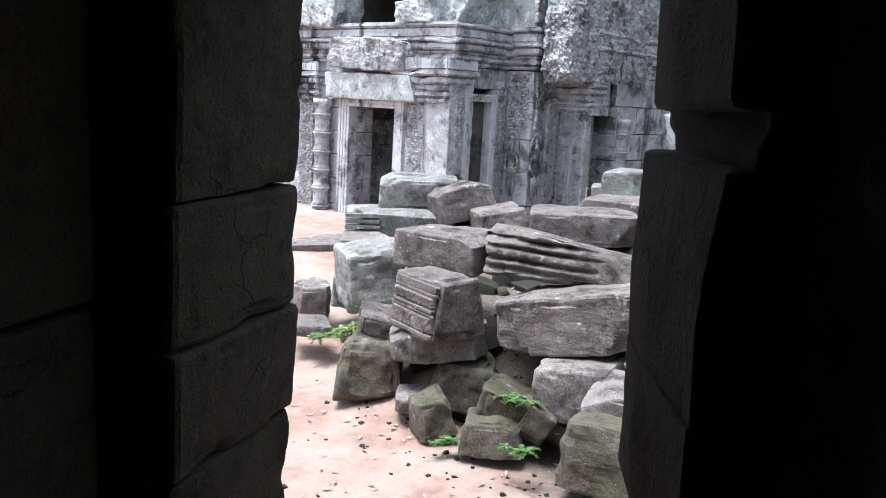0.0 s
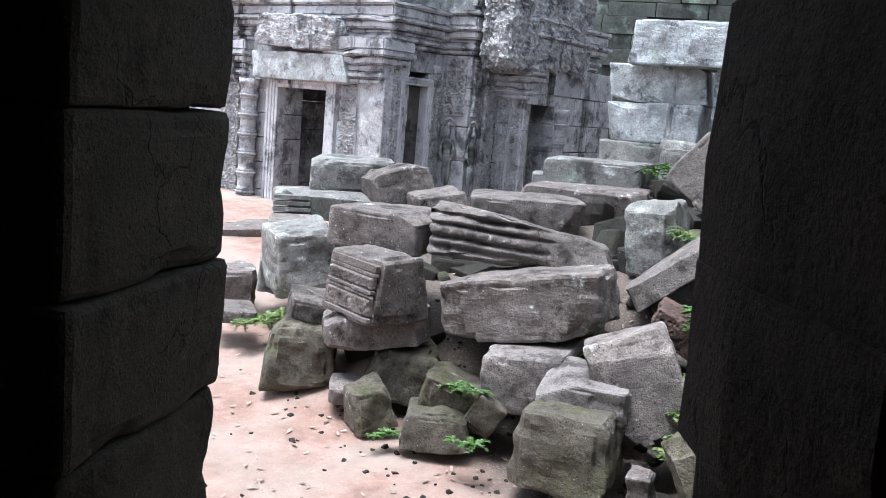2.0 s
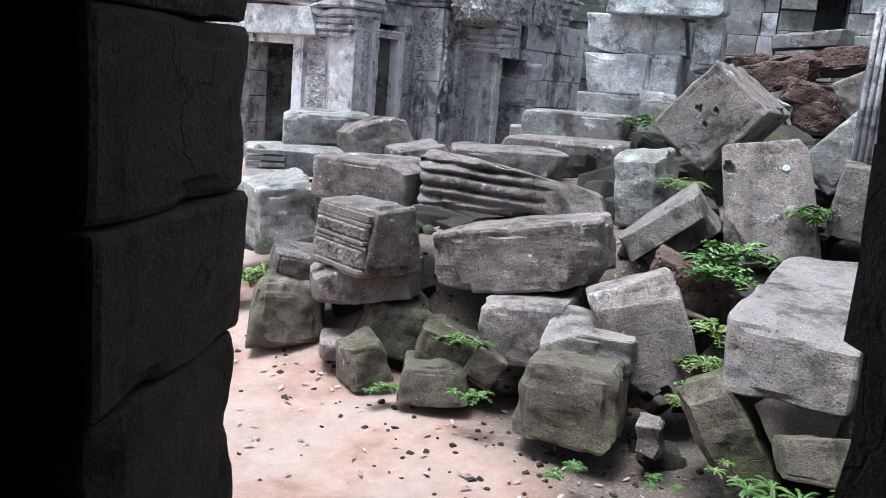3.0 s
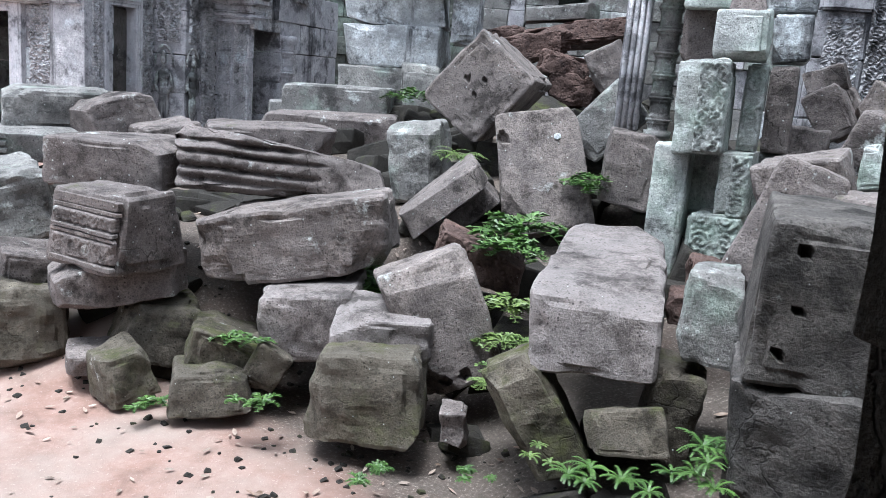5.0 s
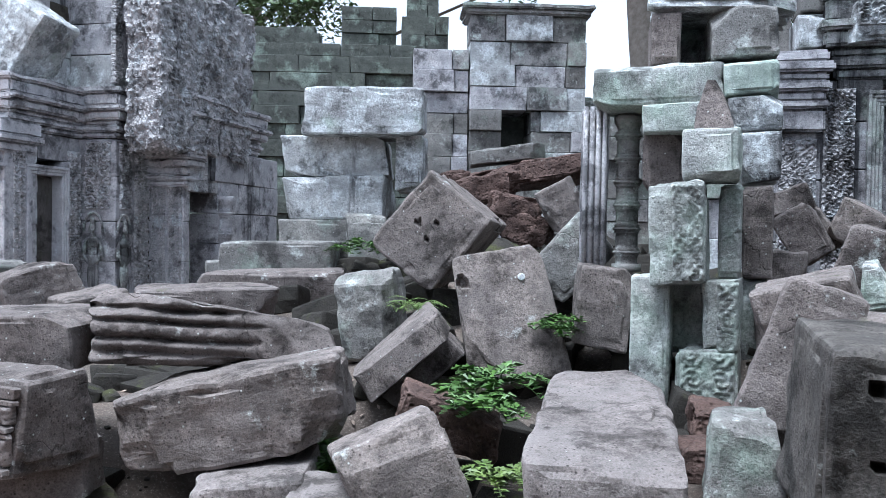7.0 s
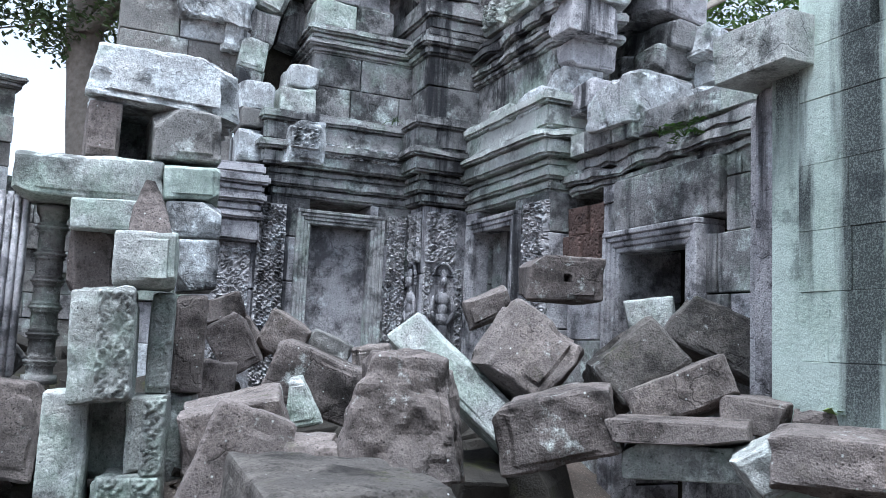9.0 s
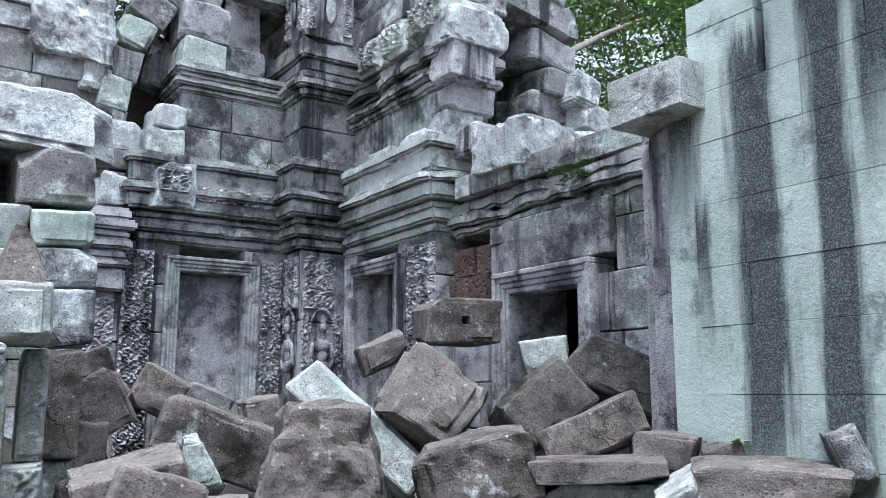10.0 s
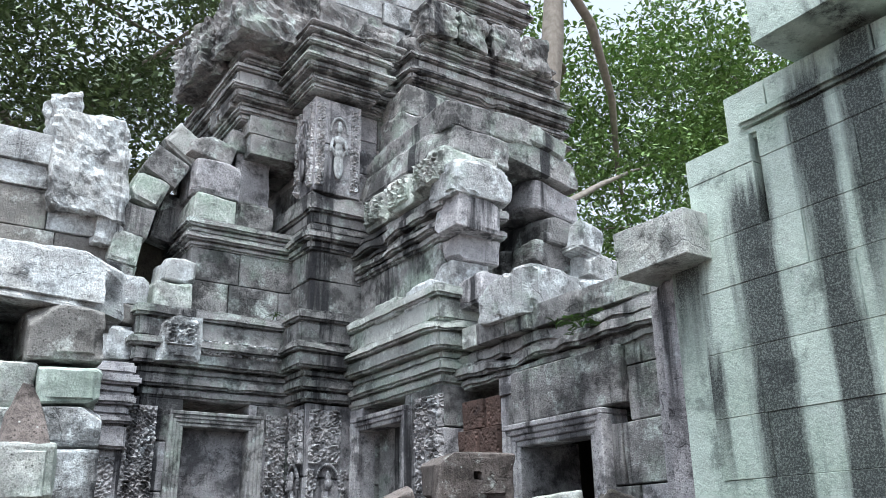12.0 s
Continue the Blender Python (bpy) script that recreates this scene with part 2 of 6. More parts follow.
def simple_mat(name, col, col2, scale=20.0, rough=0.8, bump=0.3):
    m = bpy.data.materials.new(name)
    m.use_nodes = True
    nt = m.node_tree
    bsdf = nt.nodes["Principled BSDF"]
    bsdf.inputs["Roughness"].default_value = rough
    geo = nt.nodes.new("ShaderNodeNewGeometry")
    n = noisen(nt, geo.outputs["Position"], scale, 6)
    isl = ramp(nt, geo.outputs["Random Per Island"], [(0, (0.6, 0.6, 0.6)), (1, (1.35, 1.35, 1.35))])
    c = mixc(nt, 1.0, ramp(nt, n, [(0.3, col), (0.7, col2)]), isl, "MULTIPLY")
    nt.links.new(c, bsdf.inputs["Base Color"])
    bp = nt.nodes.new("ShaderNodeBump")
    bp.inputs["Strength"].default_value, bp.inputs["Distance"].default_value = bump, 0.01
    nt.links.new(n, bp.inputs["Height"])
    nt.links.new(bp.outputs[0], bsdf.inputs["Normal"])
    return m


M_LEAF = simple_mat("tree_leaf", (0.07, 0.14, 0.035), (0.2, 0.31, 0.085), 3.0, 0.55, 0.0)
M_LEAFD = simple_mat("dark_tree_leaf", (0.04, 0.066, 0.024), (0.09, 0.135, 0.045), 3.0, 0.55, 0.0)
M_FERN = simple_mat("fern_green", (0.065, 0.115, 0.028), (0.16, 0.22, 0.06), 8.0, 0.5, 0.0)
M_WEED = simple_mat("weed_green", (0.035, 0.085, 0.015), (0.09, 0.17, 0.035), 8.0, 0.5, 0.0)
M_BARK = simple_mat("tree_bark", (0.14, 0.12, 0.10), (0.26, 0.23, 0.2), 9.0, 0.9, 0.8)
M_DRY = simple_mat("dry_leaf", (0.16, 0.1, 0.07), (0.44, 0.36, 0.3), 12.0, 0.7, 0.1)
M_YEL = simple_mat("yellow_leaf", (0.6, 0.5, 0.05), (0.75, 0.62, 0.1), 12.0, 0.6, 0.1)


def ground_mat():
    m = bpy.data.materials.new("red_sandy_earth")
    m.use_nodes = True
    nt = m.node_tree
    bsdf = nt.nodes["Principled BSDF"]
    bsdf.inputs["Roughness"].default_value = 0.95
    geo = nt.nodes.new("ShaderNodeNewGeometry")
    p = geo.outputs["Position"]
    big, mid, fine = noisen(nt, p, 0.8, 5), noisen(nt, p, 5, 8, 0.7), noisen(nt, p, 60, 6, 0.75)
    c = ramp(nt, mid, [(0.3, (0.17, 0.102, 0.078)), (0.5, (0.265, 0.165, 0.132)), (0.72, (0.35, 0.255, 0.215))])
    c = mixc(nt, ramp(nt, big, [(0.45, BLK), (0.65, WHT)]), c, (0.30, 0.25, 0.215))
    sep = nt.nodes.new("ShaderNodeSeparateXYZ")
    nt.links.new(p, sep.inputs[0])
    # litter, damp soil and painted gap shade under fallen blocks, paler trodden path sand
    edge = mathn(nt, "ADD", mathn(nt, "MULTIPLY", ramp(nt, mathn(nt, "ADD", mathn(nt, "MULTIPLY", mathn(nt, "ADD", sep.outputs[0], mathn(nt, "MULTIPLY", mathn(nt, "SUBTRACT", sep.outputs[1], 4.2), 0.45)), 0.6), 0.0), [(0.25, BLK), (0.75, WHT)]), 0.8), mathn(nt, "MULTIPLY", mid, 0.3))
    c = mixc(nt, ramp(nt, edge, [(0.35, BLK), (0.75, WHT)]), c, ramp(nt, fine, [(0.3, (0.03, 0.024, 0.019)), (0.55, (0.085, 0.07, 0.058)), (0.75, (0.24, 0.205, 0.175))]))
    c = mixc(nt, ramp(nt, fine, [(0.58, BLK), (0.75, (0.6, 0.6, 0.6))]), c, (0.55, 0.48, 0.43))
    nt.links.new(c, bsdf.inputs["Base Color"])
    bp = nt.nodes.new("ShaderNodeBump")
    bp.inputs["Strength"].default_value, bp.inputs["Distance"].default_value = 0.6, 0.02
    nt.links.new(mathn(nt, "ADD", mathn(nt, "MULTIPLY", fine, 0.5), mathn(nt, "MULTIPLY", mid, 0.5)), bp.inputs["Height"])
    nt.links.new(bp.outputs[0], bsdf.inputs["Normal"])
    return m


# Rubble is coloured near black to carry the shade in the gaps.
M_RUBBLE = stone_mat("gap_shade_rubble", (0.035, 0.031, 0.026), (0.01, 0.009, 0.008), moss=0.3, specks=0.2, bump=0.8)
M_GROUND = ground_mat()

# ---- mesh helpers ----
RNG = random.Random(7)


def mesh_of(bm, name, mat, smooth=False):
    me = bpy.data.meshes.new(name)
    bm.to_mesh(me)
    bm.free()
    me.materials.append(mat)
    if smooth:
        for p in me.polygons:
            p.use_smooth = True
    return me


def part(name, bm, material, parent, label="", smooth=False):
    ob = new(name, bm if isinstance(bm, bpy.types.Mesh) else mesh_of(bm, name, material, smooth))
    ob.parent = parent
    if label:
        ob["label"] = label
    return ob


def box_bm(w, d, h, cuts=0, bevel=0.0):
    bm = bmesh.new()
    bmesh.ops.create_cube(bm, size=1, matrix=Matrix.Diagonal((w, d, h, 1)))
    if bevel:
        bmesh.ops.bevel(bm, geom=bm.edges[:], offset=bevel, segments=1, affect="EDGES")
    if cuts:
        bmesh.ops.subdivide_edges(bm, edges=bm.edges[:], cuts=cuts, use_grid_fill=True)
    return bm


def grid_block(w, d, h, n=7, wear=0.03, seed=0, skew=0.06, taper=(1, 1), taper_end=(1, 1), chip=0.0, cut_top=0.0, chops=0, pits=()):
    """A worn stone block: a closed grid box with rounded edges, uneven faces, chipped corners, optional taper upwards and towards its far end."""
    bm = bmesh.new()
    bmesh.ops.create_cube(bm, size=2)
    bmesh.ops.subdivide_edges(bm, edges=bm.edges[:], cuts=n, use_grid_fill=True)
    r = random.Random(seed)
    sh = [Vector((r.uniform(-skew, skew), r.uniform(-skew, skew), r.uniform(-skew, skew))) for _ in range(8)]
    offs = Vector((r.uniform(0, 90), r.uniform(0, 90), r.uniform(0, 90)))
    small = min(w, d, h)
    e = min(0.35, 1.6 * wear / small * 2)
    cuts = []
    for k in range(chops):
        if k % 3 == 2:
            dv = Vector((r.choice((-1, 1)), r.choice((-1, 1)), r.choice((-1, 1)))) * 1.0
            cuts.append((dv.normalized(), r.uniform(1.22, 1.55)))
        else:
            dv = Vector((r.choice((-1, 1)) * r.uniform(0.6, 1.2), r.choice((-1, 1)) * r.uniform(0.5, 1.2), r.choice((-1, 1)) * r.uniform(0.6, 1.2)))
            dv[r.randrange(3)] *= 0.12
            dv.normalize()
            cuts.append((dv, sum(abs(q) for q in dv) * r.uniform(0.76, 0.95)))
    ring = 1 - 2 / (n + 1)
    tight = [max(0.5, 1 - 2 * max(0.02, 1.3 * wear) / s) for s in (w, d, h)]
    for v in bm.verts:
        c = v.co.copy()
        for ax in range(3):
            if abs(abs(c[ax]) - ring) < 1e-4 and n > 1:
                c[ax] = math.copysign(max(ring, tight[ax]), c[ax])
        # superellipse rounding of edges
        a = [abs(x) for x in c]
        q = 40.0 if e < 0.1 else 22.0
        nrm = (a[0] ** q + a[1] ** q + a[2] ** q) ** (1 / q)
        c = c / max(nrm, 1e-6) if nrm > 1 else c
        k = Vector((0, 0, 0))
        for i in range(8):
            wt = 1.0
            for ax in range(3):
                wt *= 0.5 * (1 + (1 if i >> ax & 1 else -1) * c[ax])
            k += sh[i] * wt
        for dv, lim in cuts:
            over = c.dot(dv) - lim
            if over > 0:
                c -= dv * over
        up, ex = 0.5 * (c.z + 1), 0.5 * (c.x + 1)
        c = c + k
        c.x *= 1 + (taper[0] - 1) * up
        c.y *= 1 + (taper[1] - 1) * up
        c.y *= 1 + (taper_end[0] - 1) * ex
        c.z = -1 + (c.z + 1) * (1 + (taper_end[1] - 1) * ex)
        if cut_top:
            c.z = min(c.z, 1 - cut_top * max(0, 0.4 - c.x))
        p = Vector((c.x * w / 2, c.y * d / 2, c.z * h / 2))
        n1 = noise.noise(p * 2.4 + offs)
        n2 = noise.noise(p * 7.0 + offs)
        n3 = noise.noise(p * 17.0 + offs)
        edge = sorted(a)[1]
        ch = 0.0
        if chip and edge > 0.75:
            ch = (chip * max(0, noise.noise(p * 4.5 - offs) - 0.05) + 0.35 * chip * max(0, noise.noise(p * 12.0 - offs) - 0.1)) * small
        dirn = Vector((c.x * w, c.y * d, c.z * h)).normalized()
        p += dirn * (wear * (1.1 * n1 + 0.7 * n2 + 0.4 * n3) - ch)
        for (pu, pw, pr, pd) in pits:
            if c.y < -0.8:
                q = math.hypot(p.x - pu, p.z - pw)
                if q < pr:
                    p.y += pd
        v.co = p
    return bm


def fallen(name, label, loc, size, rot, mat, wear=0.02, n=17, seed=None, category="stone block", group="fallen temple blocks", **kw):
    """One fallen block, its centre at loc, turned by rot (degrees)."""
    sd = RNG.randrange(10**6) if seed is None else seed
    kw.setdefault("chops", 5)
    kw.setdefault("skew", 0.1)
    kw.setdefault("chip", 0.15)
    ob = new(name, mesh_of(grid_block(*size, n=n, wear=wear, seed=sd, **kw), name, mat, False))
    ob.matrix_world = pose(*loc, *rot)
    return tagged(ob, label, category, group)


# ---- ground ----
def sstep(a, b, x):
    t = min(1, max(0, (x - a) / (b - a)))
    return t * t * (3 - 2 * t)


def gz(x, y):
    """Height of the ground: trodden path, rising court, rubble mound towards the corner tower."""
    z = 0.1 + 0.5 * sstep(6.5, 11.5, y)
    z += 0.6 * sstep(5.2, 6.4, y) * sstep(-0.9, 0.3, x) * (1 - sstep(8.8, 10.6, y))
    z += 0.3 * sstep(1.2, 2.4, x) * sstep(2.6, 3.6, y) * (1 - sstep(9.0, 12.0, y))
    z += 0.75 * sstep(2.3, 4.0, x) * sstep(1.4, 3.2, y) * (1 - 0.55 * sstep(4.8, 6.5, y)) * (1 - sstep(8.5, 12.0, y))
    z += 0.03 * noise.noise(Vector((x * 1.1, y * 1.1, 0))) + 0.015 * noise.noise(Vector((x * 4, y * 4, 3)))
    return z


def build_ground():
    xs = sorted({round(-7 + 0.14 * i, 3) for i in range(150)} | {-600, -200, -80, -40, -20, -12, 17, 25, 45, 90, 200, 600})
    ys = sorted({round(1.9 + 0.14 * i, 3) for i in range(110)} | {-600, -200, -80, -30, -10, -3, -1, 0.5, 20, 28, 45, 90, 200, 600})
    bm = bmesh.new()
    rows = []
    for y in ys:
        rows.append([bm.verts.new((x, y, gz(x, y) if 1.5 < y < 20 and -8 < x < 15 else 0.05 + (0.5 if y > 15 else 0))) for x in xs])
    for j in range(len(ys) - 1):
        for i in range(len(xs) - 1):
            bm.faces.new((rows[j][i], rows[j][i + 1], rows[j + 1][i + 1], rows[j + 1][i]))
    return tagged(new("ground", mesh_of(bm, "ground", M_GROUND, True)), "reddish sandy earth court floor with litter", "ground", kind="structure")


build_ground()

# ---- masonry helpers ----
AX = -42.0  # the temple's axis


class Spot:
    """A local frame in the plan: x along one wall family, y along the other."""

    def __init__(self, x, y, z=0.0, a=AX):
        self.o, self.a = Vector((x, y, z)), a
        c, s = math.cos(radians(a)), math.sin(radians(a))
        self.ux, self.uy = Vector((c, s, 0)), Vector((-s, c, 0))

    def at(self, x, y, z):
        return self.o + self.ux * x + self.uy * y + Vector((0, 0, z))

    def m(self, x, y, z, rx=0, ry=0, rz=0):
        p = self.at(x, y, z)
        return pose(p.x, p.y, p.z, rx, ry, self.a + rz)


def unit_blocks(mat, count=5, wear=0.05, n=3):
    out = []
    for i in range(count):
        if mat.name.startswith("algae"):
            out.append(mesh_of(box_bm(1, 1, 1, 0, 0.004), "stone_block", mat))
            continue
        out.append(mesh_of(grid_block(1, 1, 1, n=n, wear=wear, seed=100 + i, skew=0.006 if mat.name.startswith("algae") else 0.02), "stone_block", mat))
    return out


UNITS = {}


def unit(mat):
    if mat.name not in UNITS:
        UNITS[mat.name] = unit_blocks(mat, wear=0.006 if mat.name.startswith("algae") else 0.012, n=4)
    return UNITS[mat.name]


def structure(name, label, category="wall", group="", kind="structure"):
    ob = new(name)
    return tagged(ob, label, category, group, kind)


def block(parent, spot, x0, x1, y0, y1, z0, z1, mat, name="stone_block", tilt=(0, 0, 0), jit=0.0, label=""):
    me = unit(mat)[RNG.randrange(5)]
    ob = new(name, me)
    ob.parent = parent
    ob.matrix_world = spot.m((x0 + x1) / 2 + RNG.uniform(-jit, jit), (y0 + y1) / 2 + RNG.uniform(-jit, jit), (z0 + z1) / 2, *tilt) @ Matrix.Diagonal((x1 - x0, y1 - y0, z1 - z0, 1))
    if label:
        ob["label"] = label
    return ob


def courses(parent, spot, axis, u0, u1, v, thick, z0, z1, mats, course=0.33, length=0.62, holes=(), gap=0.006, jit=0.012, ragged=0.0):
    """Courses of blocks along one local axis ('x' or 'y'), the outer face at v, openings left free."""
    z, row = z0, 0
    while z < z1 - 0.05:
        h = min(course * RNG.uniform(0.85, 1.15), z1 - z)
        if z1 - z - h < 0.1:
            h = z1 - z
        u = u0 - (0.5 * length * RNG.random() if row % 2 else 0)
        end = u1 - (RNG.random() * ragged if ragged else 0)
        while u < end - 0.02:
            w = length * RNG.uniform(0.7, 1.4)
            a, b = max(u, u0), min(u + w, end)
            if end - b < 0.12:
                b = end
                u = end
            segs = [(a, b)]
            for (h0, h1, g0, g1) in holes:
                if z < g1 - 0.02 and z + h > g0 + 0.02:
                    nxt = []
                    for (p, q) in segs:
                        if q <= h0 or p >= h1:
                            nxt.append((p, q))
                        else:
                            if p < h0 - 0.03:
                                nxt.append((p, h0))
                            if q > h1 + 0.03:
                                nxt.append((h1, q))
                    segs = nxt
            for (p, q) in segs:
                if q - p < 0.03:
                    continue
                mat = mats[RNG.randrange(len(mats))]
                j = RNG.uniform(-jit, jit)
                lo, hi = (v + j, v + thick) if thick > 0 else (v + thick, v + j)
                if axis == "x":
                    block(parent, spot, p + gap / 2, q - gap / 2, lo, hi, z + gap / 2, z + h - gap / 2, mat)
                else:
                    block(parent, spot, lo, hi, p + gap / 2, q - gap / 2, z + gap / 2, z + h - gap / 2, mat)
            u += w
        z += h
        row += 1


def band(parent, spot, x0, x1, y0, y1, steps, mat, name="cornice", rough=0.008, label=""):
    """Stacked mouldings round a rectangular footprint; steps are (z0, z1, how far proud)."""
    bm = bmesh.new()
    for z0, z1, p in steps:
        b2 = bmesh.new()
        bmesh.ops.create_cube(b2, size=1, matrix=Matrix.Translation(((x0 + x1) / 2, (y0 + y1) / 2, (z0 + z1) / 2)) @ Matrix.Diagonal((x1 - x0 + 2 * p, y1 - y0 + 2 * p, z1 - z0, 1)))
        bmesh.ops.bevel(b2, geom=b2.edges[:], offset=min(0.02, (z1 - z0) * 0.3), segments=2, affect="EDGES")
        long = [e for e in b2.edges if e.calc_length() > 0.35]
        bmesh.ops.subdivide_edges(b2, edges=long, cuts=9 if max(x1 - x0, y1 - y0) < 1.2 else 24, use_grid_fill=True)
        for v in b2.verts:
            q = v.co * 3.1 + Vector((z0 * 7, 3, 1))
            v.co += Vector((noise.noise(q * 2), noise.noise(q * 2 + Vector((9, 0, 0))), noise.noise(q * 2 + Vector((0, 9, 0))))) * rough
            k = noise.noise(q * 0.9 + Vector((5, 5, 5)))
            if k > 0.38 and p > 0.05:
                v.co.z -= 0.1 * (k - 0.38)
                v.co.x += 0.12 * (k - 0.38) * (1 if v.co.x < (x0 + x1) / 2 else -1)
                v.co.y += 0.12 * (k - 0.38) * (1 if v.co.y < (y0 + y1) / 2 else -1)
        tmp = bpy.data.meshes.new("tmp")
        b2.to_mesh(tmp)
        b2.free()
        bm.from_mesh(tmp)
        bpy.data.meshes.remove(tmp)
    ob = part(name, bm, mat, parent, label)
    ob.matrix_world = spot.m(0, 0, 0)
    return ob


def scroll(u, v, w, seed=0):
    """Foliage-scroll relief height at u (across, metres) and v (up), for a band w wide: stacked roundels with spiral stems and leaf lobes."""
    if w > 0.13:
        u, w = (u + w / 2) % (w / 2) - w / 4, w / 2
    cell = w * 0.95
    k = math.floor(v / cell)
    cv = (v / cell - k - 0.5) * 2
    cu = u / (w / 2)
    s = 1 if (k + seed) % 2 else -1
    r, a = math.hypot(cu, cv), math.atan2(cv, cu * s)
    ring = math.exp(-((r - 0.78) / 0.1) ** 2)
    spiral = 0.5 + 0.5 * math.cos(2.0 * a + 11.0 * r)
    lobes = 0.5 + 0.5 * math.cos(7 * a - 3 * r + seed)
    edge = 0.9 if abs(cu) > 0.93 else 0.0
    val = max(edge, 0.85 * ring, 0.8 * spiral * (r < 0.7), 0.7 * lobes * (r > 0.8))
    return val * (0.55 + 0.9 * abs(noise.noise(Vector((u * 55, v * 55, seed * 3.1)))))


def relief(parent, spot, face, u0, u1, v, z0, z1, mat, depth=0.03, name="carved_band", res=0.014, seed=0):
    """A carved band standing proud of a wall face ('-y', '-x' or '+x' in the local frame): a closed slab with scroll relief on its front."""
    w, h = u1 - u0, z1 - z0
    nu, nz = max(6, int(w / res)), max(8, int(h / res))
    bm = bmesh.new()
    g = []
    for j in range(nz + 1):
        row = []
        for i in range(nu + 1):
            u, z = w * i / nu, h * j / nz
            d = 1.6 * depth * (0.05 + 0.95 * scroll(u - w / 2, z, w, seed)) * (0.75 + 0.5 * noise.noise(Vector((u * 9, z * 9, seed))))
            if i in (0, nu) or j in (0, nz):
                d = -0.03
            row.append(bm.verts.new((u - w / 2, -max(d, -0.03), z)))
        g.append(row)
    for j in range(nz):
        for i in range(nu):
            bm.faces.new((g[j][i], g[j][i + 1], g[j + 1][i + 1], g[j + 1][i]))
    ob = part(name, bm, mat, parent)
    mid = (u0 + u1) / 2
    if face == "-y":
        ob.matrix_world = spot.m(mid, v, z0)
    elif face == "-x":
        ob.matrix_world = spot.m(v, mid, z0, 0, 0, -90)
    else:
        ob.matrix_world = spot.m(v, mid, z0, 0, 0, 90)
    return ob


def frame_part(parent, spot, face, u0, u1, v, z0, z1, mat, wide=0.09, proud=0.05, rings=3, name="door_frame"):
    """A moulded stone frame round an opening: nested steps at the sides and on top."""
    bm = bmesh.new()
    for k in range(rings):
        o = wide * (rings - k) / rings
        i = wide * (rings - k - 1) / rings
        pr = proud * (0.45 + 0.55 * (rings - k) / rings)
        for (a, b, c, d) in ((u0 - o, u0 - i, z0, z1 + i), (u1 + i, u1 + o, z0, z1 + i), (u0 - o, u1 + o, z1 + i, z1 + o)):
            m = Matrix.Translation(((a + b) / 2, -pr / 2 + 0.06, (c + d) / 2)) @ Matrix.Diagonal((b - a, pr + 0.12, d - c, 1))
            bmesh.ops.create_cube(bm, size=1, matrix=m)
    bmesh.ops.bevel(bm, geom=bm.edges[:], offset=0.006, segments=1, affect="EDGES")
    ob = part(name, bm, mat, parent)
    ob.matrix_world = {"-y": spot.m(0, v, 0), "-x": spot.m(v, 0, 0, 0, 0, -90), "+x": spot.m(v, 0, 0, 0, 0, 90)}[face]
    if face != "-y":
        sgn = -1 if face == "-x" else 1
        for vert in ob.data.vertices:
            vert.co.x = vert.co.x * sgn
    return ob


def lathe(profile, seg=20, wear=0.0, seed=0):
    bm = bmesh.new()
    rings = []
    for r, z in profile:
        rings.append([bm.verts.new(((r + wear * noise.noise(Vector((math.cos(2 * math.pi * i / seg) * 3, math.sin(2 * math.pi * i / seg) * 3, z * 9 + seed)))) * math.cos(2 * math.pi * i / seg), (r) * math.sin(2 * math.pi * i / seg), z)) for i in range(seg)])
    for a, b in zip(rings, rings[1:]):
        for i in range(seg):
            bm.faces.new((a[i], a[(i + 1) % seg], b[(i + 1) % seg], b[i]))
    bm.faces.new(rings[0][::-1])
    bm.faces.new(rings[-1])
    return bm


def colonnette_profile(h, r):
    pts, z = [(r * 1.25, 0), (r * 1.25, h * 0.05)], h * 0.05
    n = 6
    seg = h * 0.9 / n
    for i in range(n):
        for f, k in ((0.02, 0.92), (0.18, 0.95), (0.30, 0.9), (0.36, 1.12), (0.42, 0.98), (0.48, 1.2), (0.54, 1.2), (0.60, 0.98), (0.66, 1.12), (0.72, 0.9), (0.86, 0.95)):
            pts.append((r * k, z + seg * f))
        z += seg
    pts += [(r * 1.2, h * 0.96), (r * 1.25, h)]
    return pts


